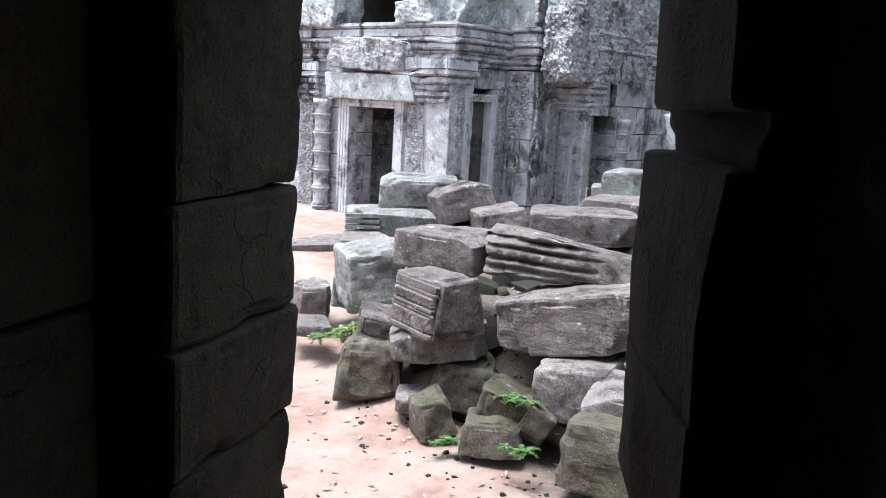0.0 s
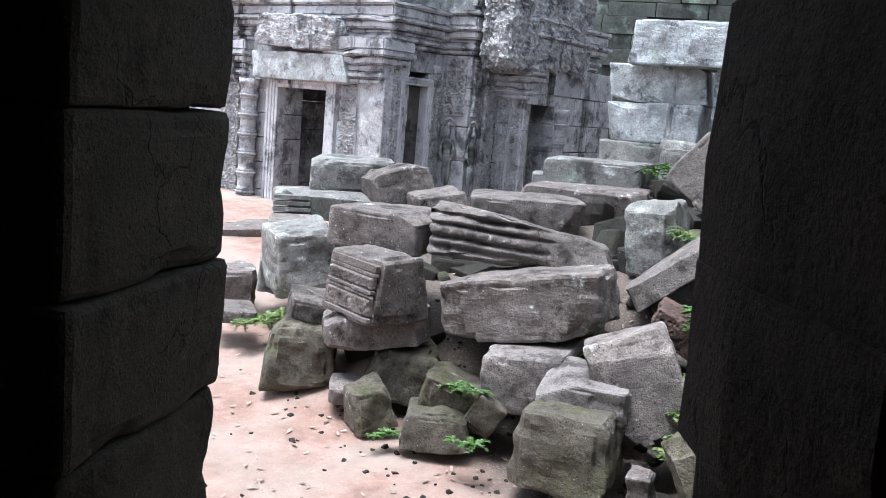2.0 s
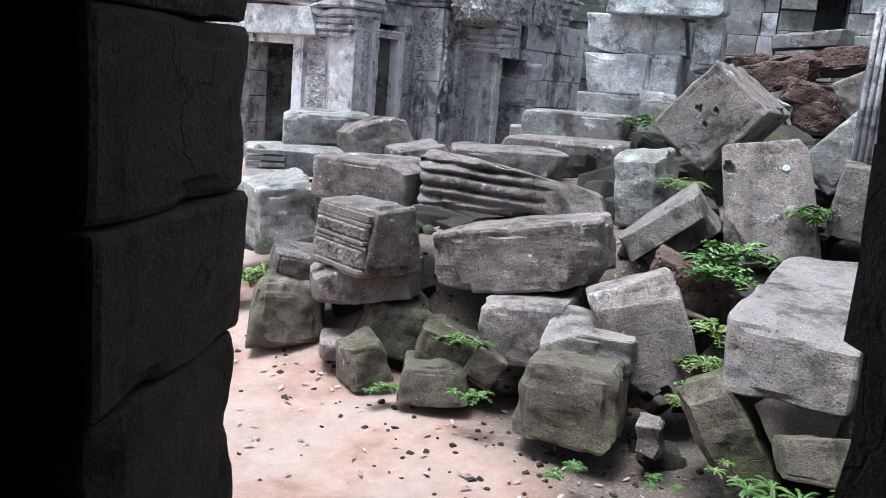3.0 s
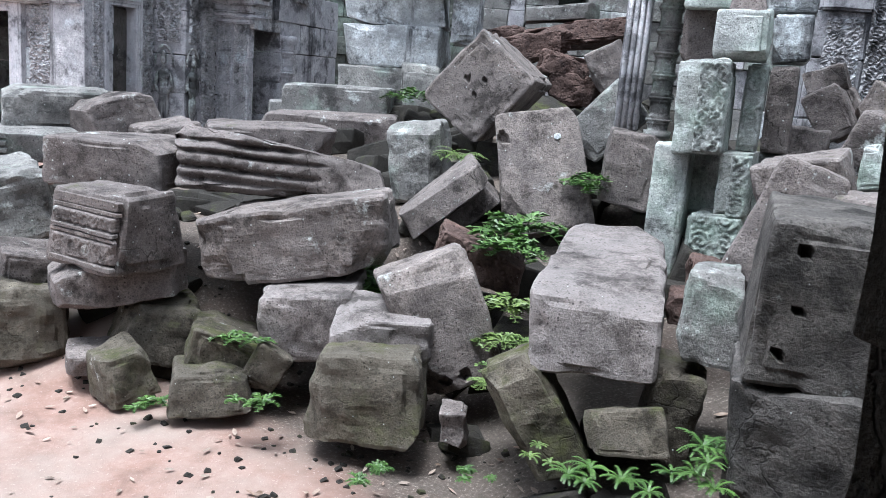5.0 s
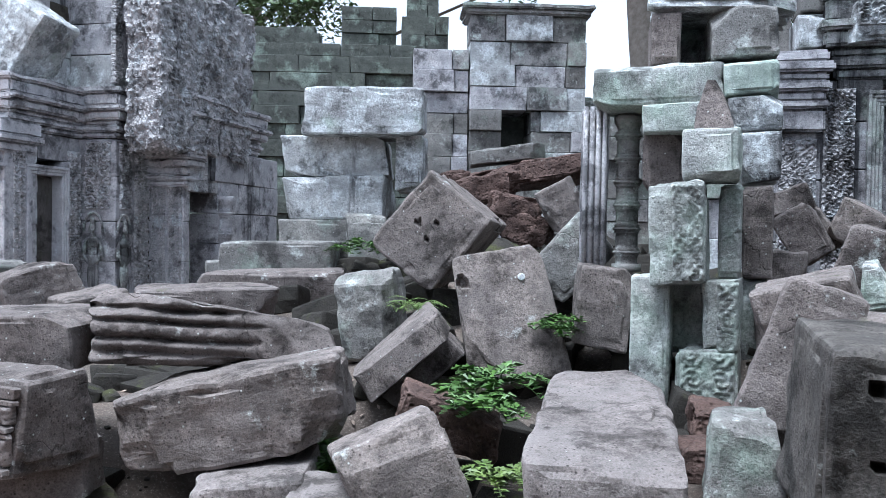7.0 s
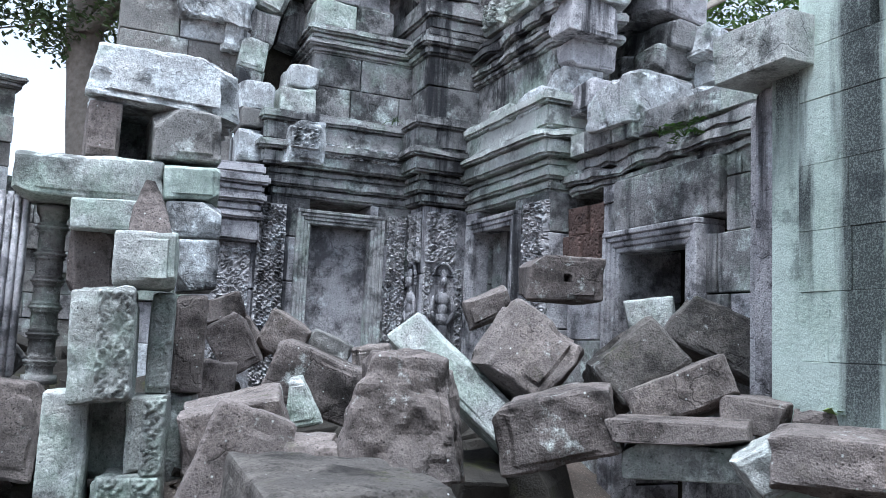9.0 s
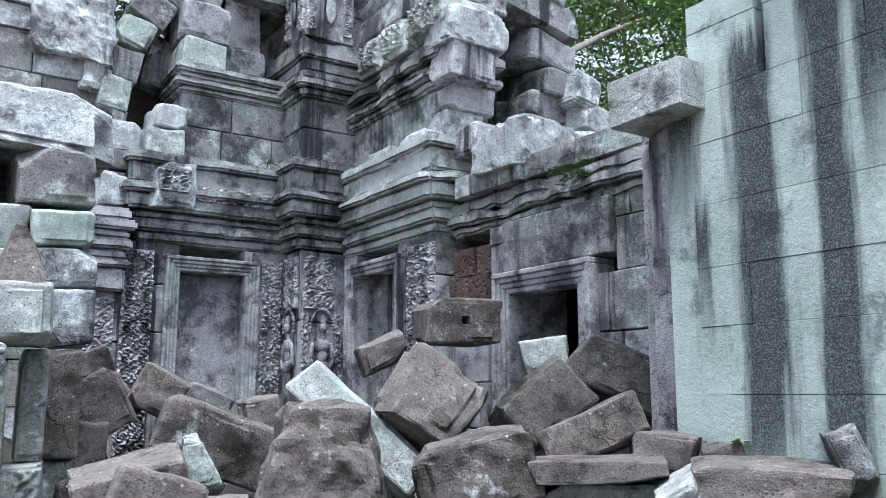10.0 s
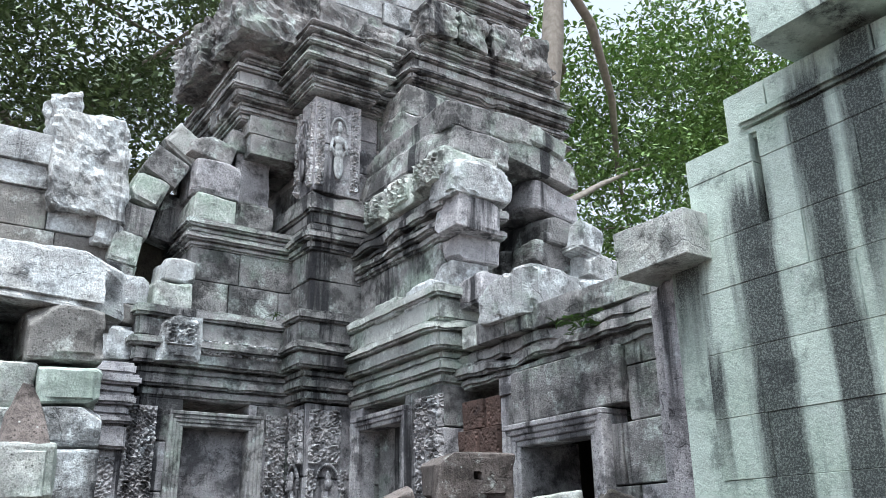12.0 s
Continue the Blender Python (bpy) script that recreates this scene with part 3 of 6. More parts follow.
def devata(label, spot, face, u, v, z, h, mat):
    """A weathered standing figure in low relief under a small arch, as one plain shape."""
    bm = bmesh.new()

    def blob(x, zz, rx, ry, rz, y=0.0, tilt=0.0):
        bmesh.ops.create_uvsphere(bm, u_segments=12, v_segments=8, radius=1, matrix=pose(x, y, zz, 0, tilt, 0) @ Matrix.Diagonal((rx, ry, rz, 1)))

    s = h
    blob(0, 0.90 * s, 0.055 * s, 0.05 * s, 0.065 * s, -0.03 * s)
    blob(0, 0.98 * s, 0.04 * s, 0.04 * s, 0.07 * s, -0.02 * s)
    blob(0, 0.80 * s, 0.03 * s, 0.04 * s, 0.05 * s)
    blob(0, 0.70 * s, 0.115 * s, 0.06 * s, 0.085 * s)
    blob(0, 0.57 * s, 0.075 * s, 0.05 * s, 0.1 * s)
    blob(0, 0.45 * s, 0.11 * s, 0.06 * s, 0.09 * s)
    blob(0, 0.24 * s, 0.10 * s, 0.05 * s, 0.25 * s)
    blob(-0.15 * s, 0.60 * s, 0.032 * s, 0.035 * s, 0.14 * s, 0, 10)
    blob(0.15 * s, 0.60 * s, 0.032 * s, 0.035 * s, 0.14 * s, 0, -10)
    blob(-0.11 * s, 0.47 * s, 0.03 * s, 0.035 * s, 0.09 * s, -0.03 * s, -35)
    blob(0.11 * s, 0.47 * s, 0.03 * s, 0.035 * s, 0.09 * s, -0.03 * s, 35)
    for i in range(21):
        a = math.pi * i / 20
        blob(0.17 * s * math.cos(a), (0.86 + 0.26 * math.sin(a)) * s, 0.02 * s, 0.03 * s, 0.022 * s)
    for vert in bm.verts:
        vert.co.y = vert.co.y * 0.7 + 0.006 * noise.noise(vert.co * 30)
        vert.co.x *= 0.9
    me = mesh_of(bm, "relief_figure", mat, True)
    ob = new("relief_figure", me)
    ob.matrix_world = {"-y": spot.m(u, v, z), "-x": spot.m(v, u, z, 0, 0, -90), "+x": spot.m(v, u, z, 0, 0, 90)}[face]
    return tagged(ob, label, "relief carving", "carved standing figures on the temple walls")


# ---- the dark doorway that the walk leaves ----
def doorway():
    left = structure("wall_door_west", "sandstone door jamb of stacked blocks, darkened for shade")
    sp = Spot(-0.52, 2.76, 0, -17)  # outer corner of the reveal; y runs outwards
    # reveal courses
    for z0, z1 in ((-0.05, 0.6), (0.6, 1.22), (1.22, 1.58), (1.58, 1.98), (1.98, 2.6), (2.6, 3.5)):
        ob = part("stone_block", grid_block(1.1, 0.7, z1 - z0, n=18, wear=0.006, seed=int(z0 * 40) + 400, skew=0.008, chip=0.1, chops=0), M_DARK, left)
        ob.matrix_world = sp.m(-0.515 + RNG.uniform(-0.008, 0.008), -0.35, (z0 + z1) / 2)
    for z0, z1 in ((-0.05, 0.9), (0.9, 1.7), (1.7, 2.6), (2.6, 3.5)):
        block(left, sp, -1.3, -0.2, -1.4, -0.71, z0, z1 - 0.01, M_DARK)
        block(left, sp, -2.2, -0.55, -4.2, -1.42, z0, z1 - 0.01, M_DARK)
    # unseen core inside the jamb, added to stop light slits
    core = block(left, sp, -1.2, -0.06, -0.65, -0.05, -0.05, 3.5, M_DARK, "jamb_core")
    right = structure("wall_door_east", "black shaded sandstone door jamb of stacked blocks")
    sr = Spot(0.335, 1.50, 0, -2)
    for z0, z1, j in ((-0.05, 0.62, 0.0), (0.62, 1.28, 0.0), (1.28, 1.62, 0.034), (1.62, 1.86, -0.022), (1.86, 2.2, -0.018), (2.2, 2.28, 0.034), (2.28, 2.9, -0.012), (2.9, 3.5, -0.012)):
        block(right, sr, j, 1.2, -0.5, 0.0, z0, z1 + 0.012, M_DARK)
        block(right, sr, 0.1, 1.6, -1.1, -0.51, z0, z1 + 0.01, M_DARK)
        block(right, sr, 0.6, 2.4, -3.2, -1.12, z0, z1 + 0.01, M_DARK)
    # unseen core added behind these courses against light leaks
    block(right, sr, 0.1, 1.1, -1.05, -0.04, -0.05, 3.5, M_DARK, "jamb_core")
    # unseen back wall, ceiling and lintel, added to keep daylight out
    back = structure("wall_south", "unseen dark inner wall closing the gallery")
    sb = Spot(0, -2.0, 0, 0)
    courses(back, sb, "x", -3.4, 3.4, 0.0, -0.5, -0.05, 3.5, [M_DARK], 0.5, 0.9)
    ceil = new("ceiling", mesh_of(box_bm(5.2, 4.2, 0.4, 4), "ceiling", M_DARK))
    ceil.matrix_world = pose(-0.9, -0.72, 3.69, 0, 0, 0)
    tagged(ceil, "unseen dark ceiling slabs keeping daylight out of the gallery", "ceiling", kind="structure")
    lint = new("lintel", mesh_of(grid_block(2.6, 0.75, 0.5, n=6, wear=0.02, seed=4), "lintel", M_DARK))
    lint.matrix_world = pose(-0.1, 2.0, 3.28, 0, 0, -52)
    tagged(lint, "unseen heavy stone lintel above the doorway", "lintel", kind="structure")
    # unseen slab added to cut skylight off the reveals
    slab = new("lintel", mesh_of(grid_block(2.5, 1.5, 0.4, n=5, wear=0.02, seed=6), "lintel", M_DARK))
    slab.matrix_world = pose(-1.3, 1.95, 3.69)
    tagged(slab, "unseen slab added above the door jamb to block skylight", "lintel", kind="structure")
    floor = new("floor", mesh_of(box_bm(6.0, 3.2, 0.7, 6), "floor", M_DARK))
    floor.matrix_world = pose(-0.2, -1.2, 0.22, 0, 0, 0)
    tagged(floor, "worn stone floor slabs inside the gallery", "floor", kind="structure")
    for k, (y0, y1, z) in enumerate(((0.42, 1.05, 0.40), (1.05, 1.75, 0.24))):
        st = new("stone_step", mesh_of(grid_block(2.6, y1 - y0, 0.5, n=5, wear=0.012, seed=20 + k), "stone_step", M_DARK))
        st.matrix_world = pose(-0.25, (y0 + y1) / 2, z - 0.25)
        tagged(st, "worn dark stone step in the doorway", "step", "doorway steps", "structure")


doorway()


# ---- fallen blocks ----
fallen("carved_cornice_block", "brown sandstone block with carved mouldings on its end", (0.006, 5.567, 0.938), (0.438, 0.55, 0.378), (0.0, -2.1, 32.3), M_BLOCK, wear=0.012, n=16, taper=(0.8, 0.96), seed=3, chops=3)
fallen("fallen_block", "grey-brown slab wedged under a carved block", (0.016, 5.717, 0.659), (0.669, 0.6, 0.223), (0.0, -10.1, 3.9), M_BLOCK, taper=(1.05, 1))
fallen("carved_pediment_block", "weathered block with deep carved ledges tapering to one end", (0.972, 5.857, 1.237), (1.15, 0.75, 0.373), (-6.0, 0.9, -20.2), M_BLOCK, wear=0.03, n=56, taper_end=(0.7, 0.6), seed=11)
fallen("fallen_block", "large pitted brown sandstone slab lying in the pile", (0.955, 5.444, 0.916), (0.974, 0.65, 0.395), (0.0, -11.1, -26.8), M_BLOCK, wear=0.022, n=16, chip=0.3, seed=12)
fallen("fallen_block", "smooth reddish brown block on top of the pile", (0.09, 6.2, 1.2), (0.7, 0.5, 0.27), (0.0, -2.0, -36.0), M_BLOCK, wear=0.014, seed=13, chops=3)
fallen("fallen_block", "pale-topped block under the large slab", (0.98, 5.199, 0.542), (0.476, 0.7, 0.34), (0.0, -6.1, -24.2), M_WORN, wear=0.015, chip=0.2, seed=14)
fallen("fallen_block", "flat chipped stone slab resting on a mossy block", (1.162, 4.644, 0.615), (0.498, 0.55, 0.212), (0.0, -0.1, -29.3), M_WORN, wear=0.02, chip=0.3, seed=15)
fallen("fallen_block", "big mossy block with a damp brown foot", (1.029, 4.463, 0.419), (0.53, 0.6, 0.389), (0.0, -1.1, -28.3), M_MOSS, wear=0.03, n=16, taper=(0.8, 0.8), seed=16)
fallen("fallen_boulder", "rounded mossy boulder at the path's edge", (0.211, 5.636, 0.381), (0.522, 0.6, 0.31), (0.0, 7.9, -6.1), M_MOSS, wear=0.04, taper=(0.7, 0.7), seed=17)
fallen("fallen_block", "small mossy block on the ground", (-0.006, 5.21, 0.283), (0.275, 0.35, 0.249), (0.0, -14.1, 15.5), M_MOSS, wear=0.025, taper=(0.8, 0.8), seed=18)
fallen("fallen_block", "low mossy stone on the ground with a yellow leaf", (0.386, 4.968, 0.272), (0.409, 0.4, 0.205), (0.0, -2.1, -9.6), M_MOSS, wear=0.025, taper=(0.75, 0.7), seed=19)
fallen("fallen_block", "tilted mossy stone between larger blocks", (0.509, 5.215, 0.381), (0.403, 0.5, 0.202), (0.0, 19.9, -10.7), M_MOSS, wear=0.025, seed=20)
fallen("fallen_block", "small dark stone among mossy blocks", (0.661, 5.003, 0.373), (0.186, 0.35, 0.212), (0.0, 30.9, -13.3), M_MOSS, wear=0.02)
fallen("leaning_block", "tall block leaning with round dowel holes in its foot", (1.411, 4.589, 0.654), (0.388, 0.35, 0.647), (-8.8, -23.9, -10.5), M_BLOCK, wear=0.012, n=30, taper=(1.2, 1), seed=21, skew=0.07, chops=3, pits=((-0.1, -0.25, 0.025, 0.06), (0.0, -0.25, 0.025, 0.06)))
fallen("carved_fragment", "small carved stone fragment standing under a block", (1.305, 4.137, 0.318), (0.131, 0.2, 0.191), (0.0, -4.1, -27.2), M_BLOCK, wear=0.02)
fallen("flat_block", "broad flat-topped block with a smooth pale top", (2.008, 4.112, 0.932), (0.499, 1.4, 0.297), (4.0, -2.1, -40.2), M_WORN, wear=0.015, n=16, taper=(1.04, 1), seed=22)
fallen("leaning_slab", "smooth brown slab leaning back with a white lichen spot", (2.713, 5.892, 1.225), (0.634, 0.22, 0.829), (-18.4, -11.5, -27.9), M_BLOCK, wear=0.008, n=30, taper=(0.85, 1), seed=23, skew=0.05, chops=3, pits=((-0.24, 0.26, 0.035, 0.06),))
fallen("fallen_block", "block standing on its corner with dowel holes", (2.886, 7.093, 1.753), (0.576, 1.0, 0.659), (0.0, 39.9, -38.8), M_BLOCK, wear=0.012, n=30, seed=24, skew=0.04, chops=2, pits=((-0.1, 0.0, 0.02, 0.04), (0.02, -0.05, 0.02, 0.04), (0.0, 0.08, 0.018, 0.04)))
fallen("fallen_block", "block with a carved edge standing upright", (2.136, 6.606, 1.201), (0.366, 0.5, 0.578), (0.0, -7.1, -37.9), M_LICH, wear=0.02, seed=25)
fallen("fallen_slab", "tilted slab leaning in the rubble", (2.01, 5.956, 1.059), (0.604, 0.5, 0.19), (0.0, -40.1, -25.0), M_BLOCK, wear=0.012, seed=26)
fallen("fallen_slab", "second tilted slab behind the leaning one", (2.22, 6.051, 0.934), (0.538, 0.5, 0.179), (0.0, -46.1, -26.5), M_BLOCK, wear=0.015, seed=27)
fallen("laterite_block", "dark pitted laterite stone", (1.924, 5.2, 0.813), (0.504, 0.4, 0.199), (0.0, 20.9, -28.0), M_LATER, wear=0.03)
fallen("fallen_block", "block tilted on edge beside a leaning slab", (3.46, 6.273, 1.588), (0.498, 0.5, 0.359), (0.0, -46.1, -35.6), M_LICH, wear=0.012, seed=28)
fallen("fallen_block", "block with dowel holes leaning under the pillar", (3.165, 5.556, 1.322), (0.334, 0.5, 0.475), (0.0, 5.9, -37.4), M_BLOCK, wear=0.015, seed=29)
fallen("fallen_block", "large near block with square holes and yellow moss", (2.027, 2.916, 1.235), (0.482, 0.7, 0.514), (0.0, 3.9, -42.3), M_STAIN_SHADE, wear=0.012, n=30, seed=30, skew=0.08, chops=3, pits=((-0.15, 0.16, 0.02, 0.04), (-0.13, -0.02, 0.014, 0.04), (-0.15, -0.16, 0.014, 0.04)))
fallen("fallen_block", "rounded wedge-shaped grey block", (2.127, 3.532, 0.979), (0.266, 0.4, 0.361), (0.0, -1.1, -44.1), M_LICH, wear=0.02, taper=(0.75, 0.8), seed=31)
fallen("fallen_block", "long leaning block with white lichen", (2.774, 3.839, 1.218), (0.319, 0.4, 0.639), (-10.6, 19.6, -51.2), M_BLOCK, wear=0.02, seed=32)
# deep shade below the near block is put into this dark stone
fallen("fallen_block", "dark rounded block under a larger one", (1.97, 2.84, 0.7), (0.52, 0.6, 0.56), (0.0, -5.0, -48.0), M_STAIN_SHADE, wear=0.025, n=18, seed=33, chops=4)
fallen("carved_fragment", "tilted carved stone lying in ferns", (1.507, 3.795, 0.494), (0.237, 0.4, 0.518), (-11.8, -31.6, -26.8), M_MOSS, wear=0.025, seed=34)
fallen("fallen_block", "thin slab lying among weeds", (1.707, 3.47, 0.52), (0.288, 0.3, 0.185), (-20.3, -9.5, -35.9), M_MOSS, wear=0.02)
fallen("fallen_block", "mossy stone lying in a shaded gap", (2.024, 3.602, 0.566), (0.219, 0.4, 0.351), (0.0, 5.9, -42.1), M_MOSS, wear=0.03)
fallen("lotus_pedestal", "round moulded pedestal stone", (-0.261, 9.321, 1.273), (0.807, 0.8, 0.347), (0.0, -1.2, 1.3), M_LICH, wear=0.02, taper=(1.1, 1.1))
fallen("fallen_block", "pale block lying tilted on the pile", (0.195, 8.794, 1.268), (0.6, 0.6, 0.354), (0.0, -15.2, 17.8), M_BLOCK, wear=0.02)
fallen("carved_cornice_block", "long block with carved mouldings", (-0.528, 8.972, 0.992), (0.935, 0.6, 0.292), (0.0, -1.2, 3.1), M_LICH, wear=0.015)
fallen("fallen_block", "long brown block lying across the pile", (1.398, 8.212, 1.145), (1.009, 0.7, 0.319), (0.0, -1.2, -9.9), M_BLOCK, wear=0.02)
fallen("fallen_block", "grey block lying in the pile", (0.57, 8.372, 1.14), (0.49, 0.6, 0.261), (0.0, -11.2, 10.3), M_BLOCK)
fallen("fallen_block", "lichened block with a slab on it", (1.944, 9.502, 1.325), (0.501, 0.8, 0.275), (0.0, -2.2, -11.8), M_LICH)
fallen("fallen_block", "small pale block beside the path", (-1.161, 7.601, 0.425), (0.323, 0.5, 0.313), (0.0, -3.2, 18.0), M_BLOCK)
fallen("fallen_block", "low lichened block beside the path", (-0.787, 7.481, 0.577), (0.295, 0.6, 0.295), (0.0, 6.8, 5.7), M_LICH)
fallen("fallen_block", "green-stained block with a dark dripping foot", (-0.582, 6.996, 0.803), (0.481, 0.6, 0.527), (0.0, -7.2, 18.8), M_LICH, wear=0.03, seed=41)
fallen("fallen_block", "small block under the carved one", (-0.437, 6.214, 0.596), (0.288, 0.5, 0.206), (0.0, 6.8, 3.6), M_BLOCK)
fallen("fallen_boulder", "large weathered boulder with a rust-brown foot", (-0.458, 5.922, 0.377), (0.501, 0.6, 0.411), (0.0, 2.8, 4.0), M_MOSS, wear=0.04, taper=(0.75, 0.75), seed=42)
fallen("fallen_block", "flat stone in the path", (-1.056, 6.938, 0.349), (0.325, 0.4, 0.102), (0.0, 0.8, 8.3), M_BLOCK)
fallen("fallen_block", "flat stone under the rubble pile", (-0.13, 5.448, 0.281), (0.223, 0.3, 0.104), (0.0, -0.2, 0.9), M_BLOCK)
fallen("fallen_slab", "low doorstep slab before the carved door", (-1.476, 10.205, 0.463), (0.73, 0.8, 0.173), (0.0, -3.2, 8.0), M_BLOCK)
fallen("fallen_block", "stacked flat stones in the pile", (-0.748, 8.142, 0.875), (0.425, 0.6, 0.159), (0.0, -0.2, 4.9), M_BLOCK)
fallen("fallen_block", "long low block of the collapsed wall", (2.102, 8.632, 1.27), (1.243, 0.7, 0.277), (0.0, -1.0, -25.3), M_BLOCK)
fallen("stone_course", "squared block in a stepped base", (2.34, 9.243, 1.508), (1.036, 0.8, 0.28), (0.0, -1.0, -25.6), M_LICH, wear=0.012, chops=2, skew=0.04)
fallen("stone_course", "squared base block under a standing stack", (2.948, 9.84, 1.671), (0.742, 0.8, 0.4), (0.0, -1.0, -28.1), M_LICH, wear=0.012, chops=2, skew=0.04)
fallen("fallen_block", "pale block standing in a broken wall", (3.116, 9.764, 2.08), (1.056, 0.8, 0.411), (0.0, -1.0, -29.3), M_PALE, wear=0.012, n=10)
fallen("fallen_block", "pale block with a smooth recess", (3.112, 9.772, 2.485), (1.056, 0.8, 0.411), (0.0, -1.0, -29.2), M_PALE, wear=0.012, n=10)
fallen("stone_lintel", "pale lintel block bridging two supports", (3.257, 9.374, 2.906), (1.168, 0.8, 0.452), (0.0, -0.0, -31.1), M_PALE, wear=0.012, n=16, chops=2, skew=0.04)
fallen("stone_post", "pale squared post under a lintel", (3.648, 9.178, 2.427), (0.282, 0.4, 0.564), (0.0, -0.0, -34.1), M_PALE, wear=0.01, chops=2, skew=0.04)
fallen("fallen_block", "grey stones at the foot of the stack", (3.198, 9.22, 1.661), (0.386, 0.5, 0.496), (0.0, -1.0, -23.5), M_LICH)
fallen("laterite_block", "jagged slab of dark red laterite rubble", (4.36, 9.12, 2.2), (0.85, 0.8, 0.3), (4.0, -17.0, -30.0), M_LATER, wear=0.035, n=24, seed=90, chops=8, chip=0.6, skew=0.2)
fallen("laterite_block", "jagged slab of dark red laterite rubble", (5.0, 8.84, 2.38), (0.95, 0.8, 0.26), (-4.0, -9.0, -34.0), M_LATER, wear=0.035, n=24, seed=91, chops=8, chip=0.6, skew=0.2)
fallen("laterite_block", "broken laterite lump in roof rubble", (4.55, 8.7, 2.0), (0.5, 0.6, 0.28), (0.0, 14.0, -30.0), M_LATER, wear=0.03, n=18, seed=92, chops=7, chip=0.6, skew=0.2)
fallen("fallen_slab", "grey slab lying on laterite rubble", (4.767, 9.196, 2.576), (0.768, 0.6, 0.154), (0.0, -7.0, -32.5), M_LICH)
fallen("laterite_block", "red laterite lump in roof rubble", (4.189, 9.36, 2.224), (0.467, 0.6, 0.292), (0.0, -11.0, -28.9), M_LATER, wear=0.05)
fallen("laterite_block", "dark red laterite lump under the slab", (4.712, 8.655, 1.771), (0.502, 0.6, 0.307), (0.0, 4.0, -34.1), M_LATER, wear=0.05)
fallen("fallen_block", "grey block leaning in laterite rubble", (4.764, 8.132, 2.015), (0.372, 0.5, 0.425), (0.0, -31.0, -36.4), M_BLOCK)
fallen("fallen_block", "grey stone in the laterite rubble", (4.116, 8.668, 1.844), (0.381, 0.5, 0.245), (0.0, 19.0, -30.7), M_LICH)
fallen("fallen_block", "carved block tilted in the rubble", (5.358, 5.821, 1.786), (0.309, 0.5, 0.371), (0.0, -36.0, -51.4), M_BLOCK, wear=0.015)
fallen("fallen_block", "brown block in the rubble mound", (4.659, 5.492, 1.52), (0.297, 0.5, 0.297), (0.0, 4.0, -49.8), M_BLOCK)
fallen("fallen_block", "white-speckled block with a shaded notch", (3.935, 4.776, 1.291), (0.458, 0.6, 0.336), (0.0, -11.0, -50.7), M_BLOCK)
fallen("laterite_block", "small red laterite stones", (2.793, 4.287, 0.914), (0.227, 0.3, 0.151), (0.0, 7.0, -45.9), M_LATER, wear=0.04)
fallen("laterite_block", "small red laterite stone", (2.491, 4.1, 0.829), (0.163, 0.3, 0.139), (0.0, -9.0, -44.8), M_LATER, wear=0.04)
fallen("fallen_boulder", "large rounded brown boulder with a dark hollow", (3.164, 3.28, 1.546), (0.468, 0.7, 0.458), (0.0, 2.2, -63.8), M_BLOCK, wear=0.05, n=22, chops=1, taper=(0.65, 0.7), seed=51)
fallen("fallen_block", "low brown rounded stone beside a boulder", (2.873, 3.522, 1.403), (0.231, 0.5, 0.135), (0.0, -1.8, -57.7), M_BLOCK, wear=0.03, taper=(0.8, 0.8))
fallen("fallen_block", "brown block with many lichen spots", (3.057, 4.005, 1.422), (0.425, 0.6, 0.319), (0.0, -13.8, -52.9), M_BLOCK, wear=0.02, seed=52)
fallen("fallen_block", "long brown stone sloping through the rubble", (3.99, 4.204, 1.596), (0.586, 0.5, 0.307), (0.0, 20.2, -58.0), M_BLOCK, wear=0.015, seed=53)
fallen("fallen_block", "greenish wedge-shaped broken stone", (3.614, 4.087, 1.533), (0.181, 0.3, 0.233), (0.0, -11.8, -56.6), M_PILLAR, taper=(0.4, 0.8))
fallen("fallen_block", "carved block standing tilted", (4.785, 5.44, 1.774), (0.269, 0.5, 0.376), (0.0, -29.8, -51.9), M_BLOCK, wear=0.012, seed=54)
fallen("fallen_block", "brown block with a carved ridge", (5.06, 5.765, 2.016), (0.289, 0.5, 0.193), (0.0, -21.8, -51.2), M_BLOCK)
fallen("fallen_block", "brown stone standing on a corner", (5.157, 5.298, 1.838), (0.303, 0.5, 0.284), (0.0, 28.2, -55.1), M_BLOCK)
fallen("fallen_block", "lichened rounded stone at the false door", (5.457, 5.114, 1.751), (0.313, 0.5, 0.215), (0.0, 23.2, -58.0), M_LICH)
fallen("fallen_block", "brown stone under the relief figures", (4.964, 4.447, 1.702), (0.242, 0.5, 0.207), (0.0, -11.8, -61.2), M_BLOCK)
fallen("fallen_slab", "long green-white slab leaning down the mound", (4.257, 3.536, 1.637), (0.771, 0.35, 0.214), (-19.9, 40.5, -80.2), M_PILLAR, wear=0.012, n=16, seed=55)
fallen("fallen_block", "large square block lying tilted on the mound", (4.435, 3.247, 1.746), (0.457, 0.55, 0.428), (-26.6, 33.2, -79.0), M_BLOCK, wear=0.015, n=16, seed=56)
fallen("fallen_block", "block with a dowel hole balanced on the mound", (4.978, 3.225, 2.237), (0.43, 0.6, 0.239), (0.0, 0.2, -62.1), M_BLOCK, wear=0.01, n=26, seed=57, chops=3, pits=((0.0, 0.0, 0.022, 0.05),))
fallen("fallen_block", "tilted brown block beside a balanced one", (4.993, 3.677, 2.074), (0.299, 0.5, 0.183), (0.0, -23.8, -68.7), M_BLOCK)
